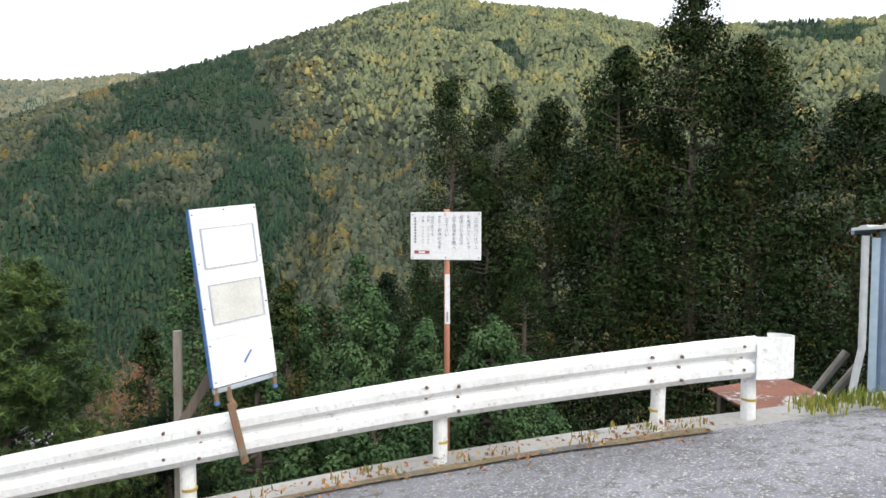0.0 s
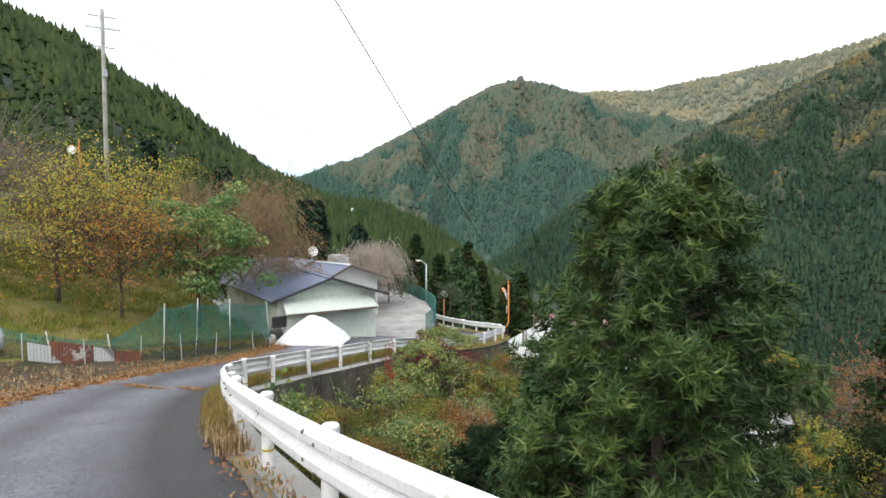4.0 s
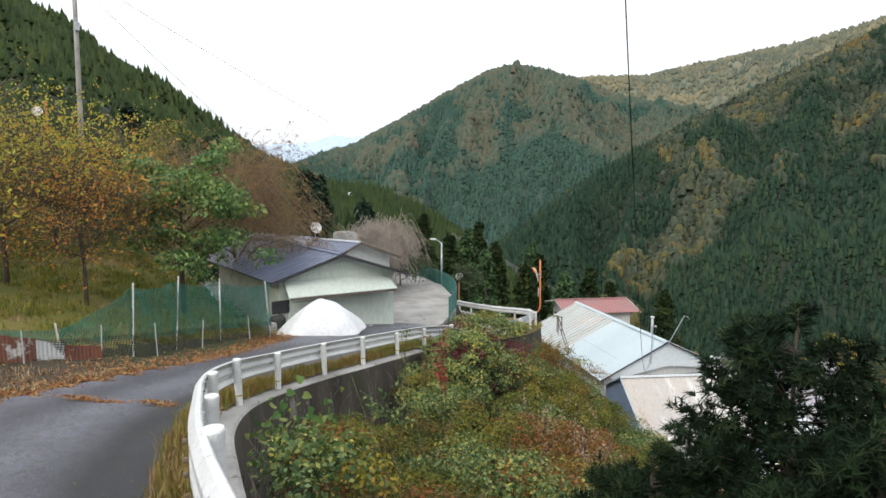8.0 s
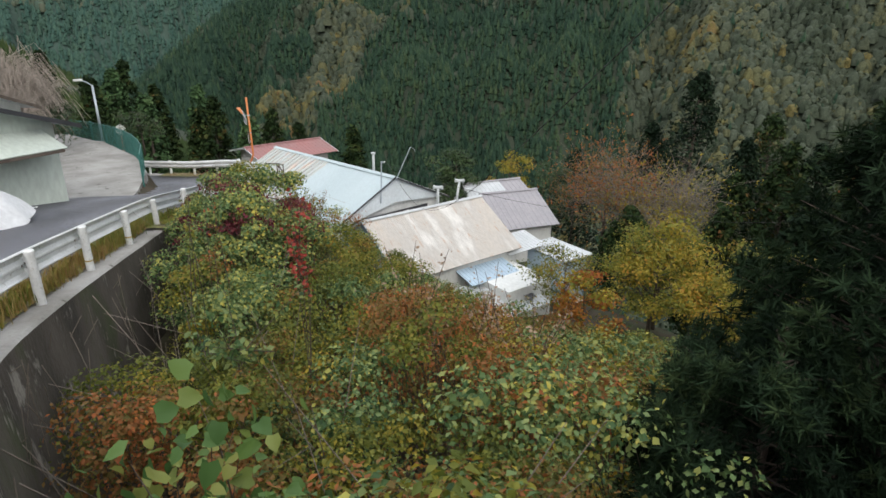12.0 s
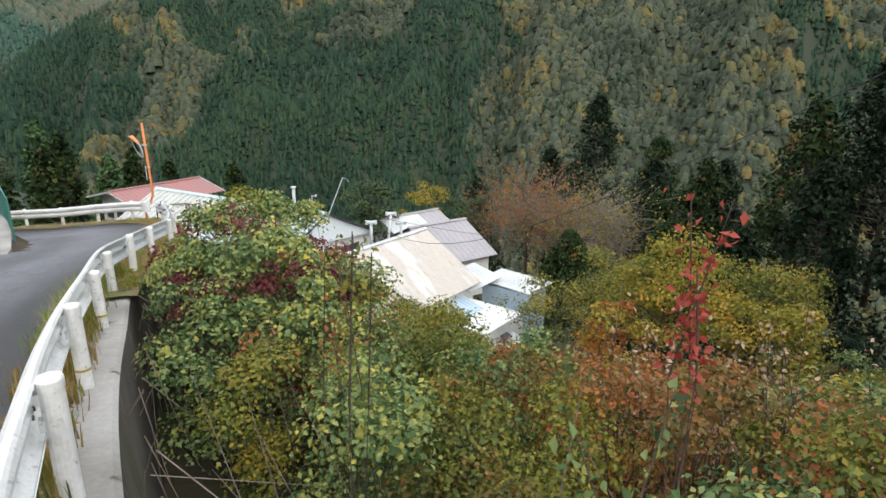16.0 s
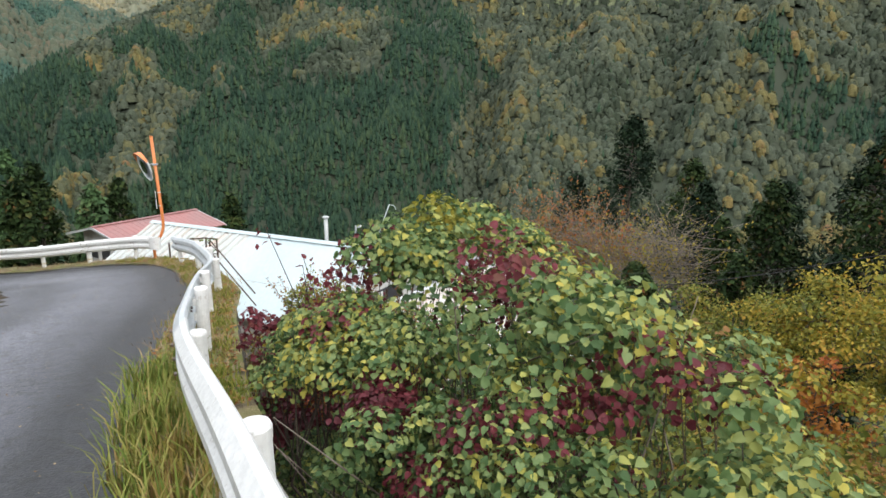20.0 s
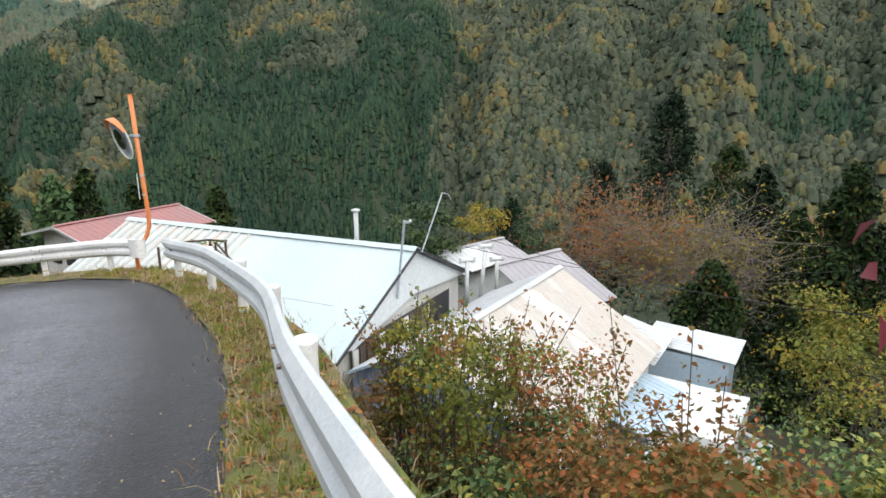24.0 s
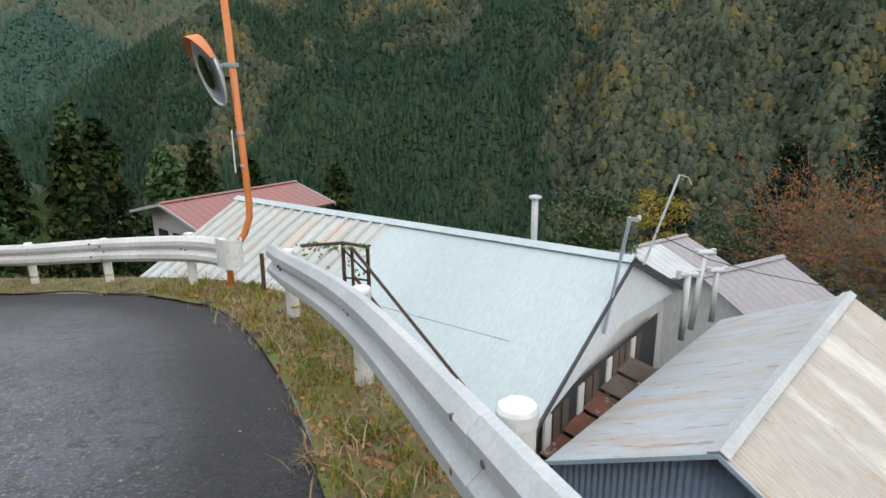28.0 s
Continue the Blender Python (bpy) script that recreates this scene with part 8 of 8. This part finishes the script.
GRASS_LONG = leaf_mat("long_yellowing_grass", [(0.09, 0.15, 0.03), (0.16, 0.2, 0.042), (0.24, 0.25, 0.065), (0.33, 0.27, 0.1)], 0.7, patch=1.2, spread=0.7)
STRAW = leaf_mat("dry_straw", [(0.2, 0.12, 0.06), (0.28, 0.2, 0.1), (0.4, 0.32, 0.2)], 0.8, spread=1.0)
LITTER = leaf_mat("fallen_leaves", [(0.15, 0.06, 0.03), (0.24, 0.1, 0.04), (0.32, 0.15, 0.05), (0.34, 0.22, 0.09)], 0.8, spread=1.0)


def along_line(rng, n, x0y0, x1y1, lo, hi):
    """Places beside the road between two points of its edge, at distances lo to hi to the left of it."""
    i0, i1 = line_at(*x0y0), line_at(*x1y1)
    k = rng.uniform(i0, i1 - 1, n)
    i = k.astype(int)
    f = (k - i)[:, None]
    p = LINE[i] * (1 - f) + LINE[i + 1] * f
    lf = LINE_LEFT[i] * (1 - f) + LINE_LEFT[i + 1] * f
    d = rng.uniform(lo, hi, n)
    z = p[:, 2] + np.where(d > 0, CROSSFALL[i] * d, 0) + np.where(d < 0.44, 0.06, 0.022)
    return np.stack([p[:, 0] + lf[:, 0] * d, p[:, 1] + lf[:, 1] * d, z], -1)


def blades(name, rng, pos, height, material, label, width=0.008, lean=0.45):
    """Grass blades bent over once, three triangles each."""
    n = len(pos)
    a = rng.uniform(0, 2 * np.pi, n)
    d = np.stack([np.cos(a), np.sin(a), np.zeros(n)], -1)
    s = np.stack([-np.sin(a), np.cos(a), np.zeros(n)], -1) * (width * rng.uniform(0.6, 1.3, n))[:, None]
    h = (height * rng.uniform(0.45, 1.25, n))[:, None]
    ln = rng.uniform(0.2, 1.0, n)[:, None] * lean
    mid = pos + d * h * ln * 0.35 + np.array((0, 0, 0.62)) * h
    tip = pos + d * h * ln * 1.1 + np.array((0, 0, 0.92)) * h
    v = np.stack([pos - s, pos + s, mid - s * 0.7, mid + s * 0.7, tip], 1).reshape(-1, 3)
    t = (np.array([(0, 1, 3), (0, 3, 2), (2, 3, 4)])[None] + (np.arange(n) * 5)[:, None, None]).reshape(-1, 3)
    ob = soup(name, v, t, material)
    return tagged(ob, label, "grass", kind="stuff")


def clustered(rng, pos, spread, each):
    k = np.repeat(np.arange(len(pos)), each)
    return pos[k] + np.stack([rng.normal(0, spread, len(k)), rng.normal(0, spread, len(k)), np.zeros(len(k))], -1)


g = np.random.default_rng(9)
blades("grass", g, clustered(g, along_line(g, 40, (8.8, -0.4), (-1.5, 0.6), 0.1, 0.24), 0.06, 12), 0.07, GRASS, "dry brown and green tufts along the kerb")
blades("grass", g, clustered(g, along_line(g, 150, (-1.5, 0.6), (-9.5, 3.3), 0.1, 0.38), 0.05, 20), 0.16, STRAW, "dry brown grass along the rail")
blades("grass", g, clustered(g, along_line(g, 110, (-3, 0.9), (-12.6, 6.3), 0.12, 0.4), 0.06, 24), 0.26, GRASS, "tall dry grass along the rail", 0.006)
blades("grass", g, clustered(g, along_line(g, 240, (-9.5, 3.3), (-15.9, 11.6), 0.05, 0.48), 0.06, 24), 0.2, GRASS, "long yellowing grass along the rail", 0.007)
blades("grass", g, clustered(g, along_line(g, 60, (-14.2, 9.0), (-16.6, 13.4), 0.1, 0.5), 0.06, 24), 0.28, GRASS_LONG, "long yellow-green grass leaning over the asphalt", 0.006, 0.8)
blades("grass", g, clustered(g, along_line(g, 330, (-15.9, 11.6), (-24.5, 25.1), -0.25, 0.42), 0.06, 26), 0.07, GRASS_LUSH, "short mossy grass on the verge", 0.006, 0.8)
blades("grass", g, clustered(g, along_line(g, 420, (-16.2, 12.4), (-30, 26.8), -0.25, 0.42), 0.14, 12), 0.08, STRAW, "straw and dry stalks on the verge", 0.004, 1.8)
blades("grass", g, clustered(g, along_line(g, 40, (-16.6, 13.4), (-26, 25.6), 0.25, 0.5), 0.05, 10), 0.08, STRAW, "dry runners straggling onto the asphalt", 0.004, 2.4)
blades("grass", g, clustered(g, along_line(g, 70, (14, -1.0), (9.4, -0.4), 0.0, 0.4), 0.07, 22), 0.11, GRASS_LUSH, "yellow-green grass at the end of the rail")


def litter(rng, pos, size, label, material=LITTER):
    v, t = leaf_arrays(rng, pos + np.array((0, 0, 0.008)), np.broadcast_to((0.0, 0.0, 1.4), pos.shape), size, droop=0.0)
    return tagged(soup("leaf_litter", v, t, material), label, "leaf litter", kind="stuff")


litter(g, along_line(g, 2000, (9, -0.4), (-15.9, 11.6), 0.02, 0.5), 0.045, "fallen brown leaves along the verge")
litter(g, along_line(g, 3600, (-15.9, 11.6), (-24, 25), -0.3, 0.46), 0.05, "fallen brown leaves on the verge")
litter(g, along_line(g, 2600, (9, -0.4), (-24, 25), 0.4, 4.6), 0.018, "scattered leaves on the asphalt", STRAW)
# leaf drifts along the inner side of the road and on the bank by the fence
m = 9000
i = g.integers(line_at(-6, 1.8), line_at(-17.5, 15.6), m)
d = LINE[i, 3] + np.abs(g.normal(0, 0.55, m)) - 0.25
q = np.stack([LINE[i, 0] + LINE_LEFT[i, 0] * d + g.normal(0, 0.12, m), LINE[i, 1] + LINE_LEFT[i, 1] * d + g.normal(0, 0.12, m)], -1)
litter(g, np.column_stack([q, land(q[:, 0], q[:, 1]) + 0.085]), 0.066, "drift of russet leaves along the roadside")
m = 1500
f = g.uniform(0, 1, m)[:, None]
q = np.array((-13.6, 0.2)) + (np.array((-10.1, 2.45)) - np.array((-13.6, 0.2))) * f + g.normal(0, 0.05, (m, 2))
ni_q, of_q = beside_road(q[:, 0], q[:, 1])
litter(g, np.column_stack([q, LINE[ni_q, 2] + CROSSFALL[ni_q] * of_q + 0.02]), 0.05, "line of leaves caught in a joint across the road")
m = 22000
q = np.stack([g.uniform(-22, -8, m), g.uniform(-8, 3, m)], -1)
ni_q, of_q = beside_road(q[:, 0], q[:, 1])
q = q[(of_q > LINE[ni_q, 3] - 0.05) & (g.uniform(0, 1, m) < 0.7 / (0.4 + np.maximum(0, of_q - LINE[ni_q, 3])))]
litter(g, np.column_stack([q, land(q[:, 0], q[:, 1]) + 0.03]), 0.08, "fallen leaves and twigs on the inner verge")
blades("grass", g, clustered(g, np.column_stack([q[::9], land(q[::9, 0], q[::9, 1])]), 0.12, 16), 0.14, STRAW, "dry grass on the inner verge", 0.008, 1.2)
# grass tufts on the orchard bank
m = 1500
q = np.stack([g.uniform(-34, -19, m), g.uniform(-9, 8.5, m)], -1)
ni_q, of_q = beside_road(q[:, 0], q[:, 1])
q = q[of_q > LINE[ni_q, 3] + 0.9]
blades("grass", g, clustered(g, np.column_stack([q, land(q[:, 0], q[:, 1])]), 0.2, 26), 0.22, GRASS_LUSH, "rough grass on the orchard bank", 0.016, 0.8)
# dead creepers and roots hanging on the wall
m = 90
i = g.integers(line_at(-4, 1.2), line_at(-16, 12), m)
d0 = g.uniform(0.36, 0.45, m)
ln = g.uniform(0.4, 1.6, m)
a = np.stack([LINE[i, 0] - LINE_LEFT[i, 0] * d0, LINE[i, 1] - LINE_LEFT[i, 1] * d0, LINE[i, 2] - 0.05 - g.uniform(0, 0.9, m)], -1)
b = a + np.stack([g.normal(0, 0.5, m), g.normal(0, 0.5, m), -ln], -1) - np.column_stack([LINE_LEFT[i] * 0.16, np.zeros(m)])
tagged(sticks("creeper", a, b, 0.006, 0.003, TWIG), "thin dead creepers hanging on the retaining wall", "creeper", kind="stuff")
m = 130
q = np.stack([g.uniform(-14.5, -5, m), g.uniform(4, 12, m)], -1)
ni_q, of_q = beside_road(q[:, 0], q[:, 1])
q = q[(of_q < -0.8) & (of_q > -3)]
zt = CANOPY(q[:, 0], q[:, 1])
a = np.column_stack([q, zt - 1.2])
b = np.column_stack([q + g.normal(0, 0.6, q.shape), zt + g.uniform(-0.4, 0.35, len(q))])
tagged(sticks("cane", a, b, 0.009, 0.003, TWIG), "bare arching canes among the shrubs", "canes", kind="stuff")
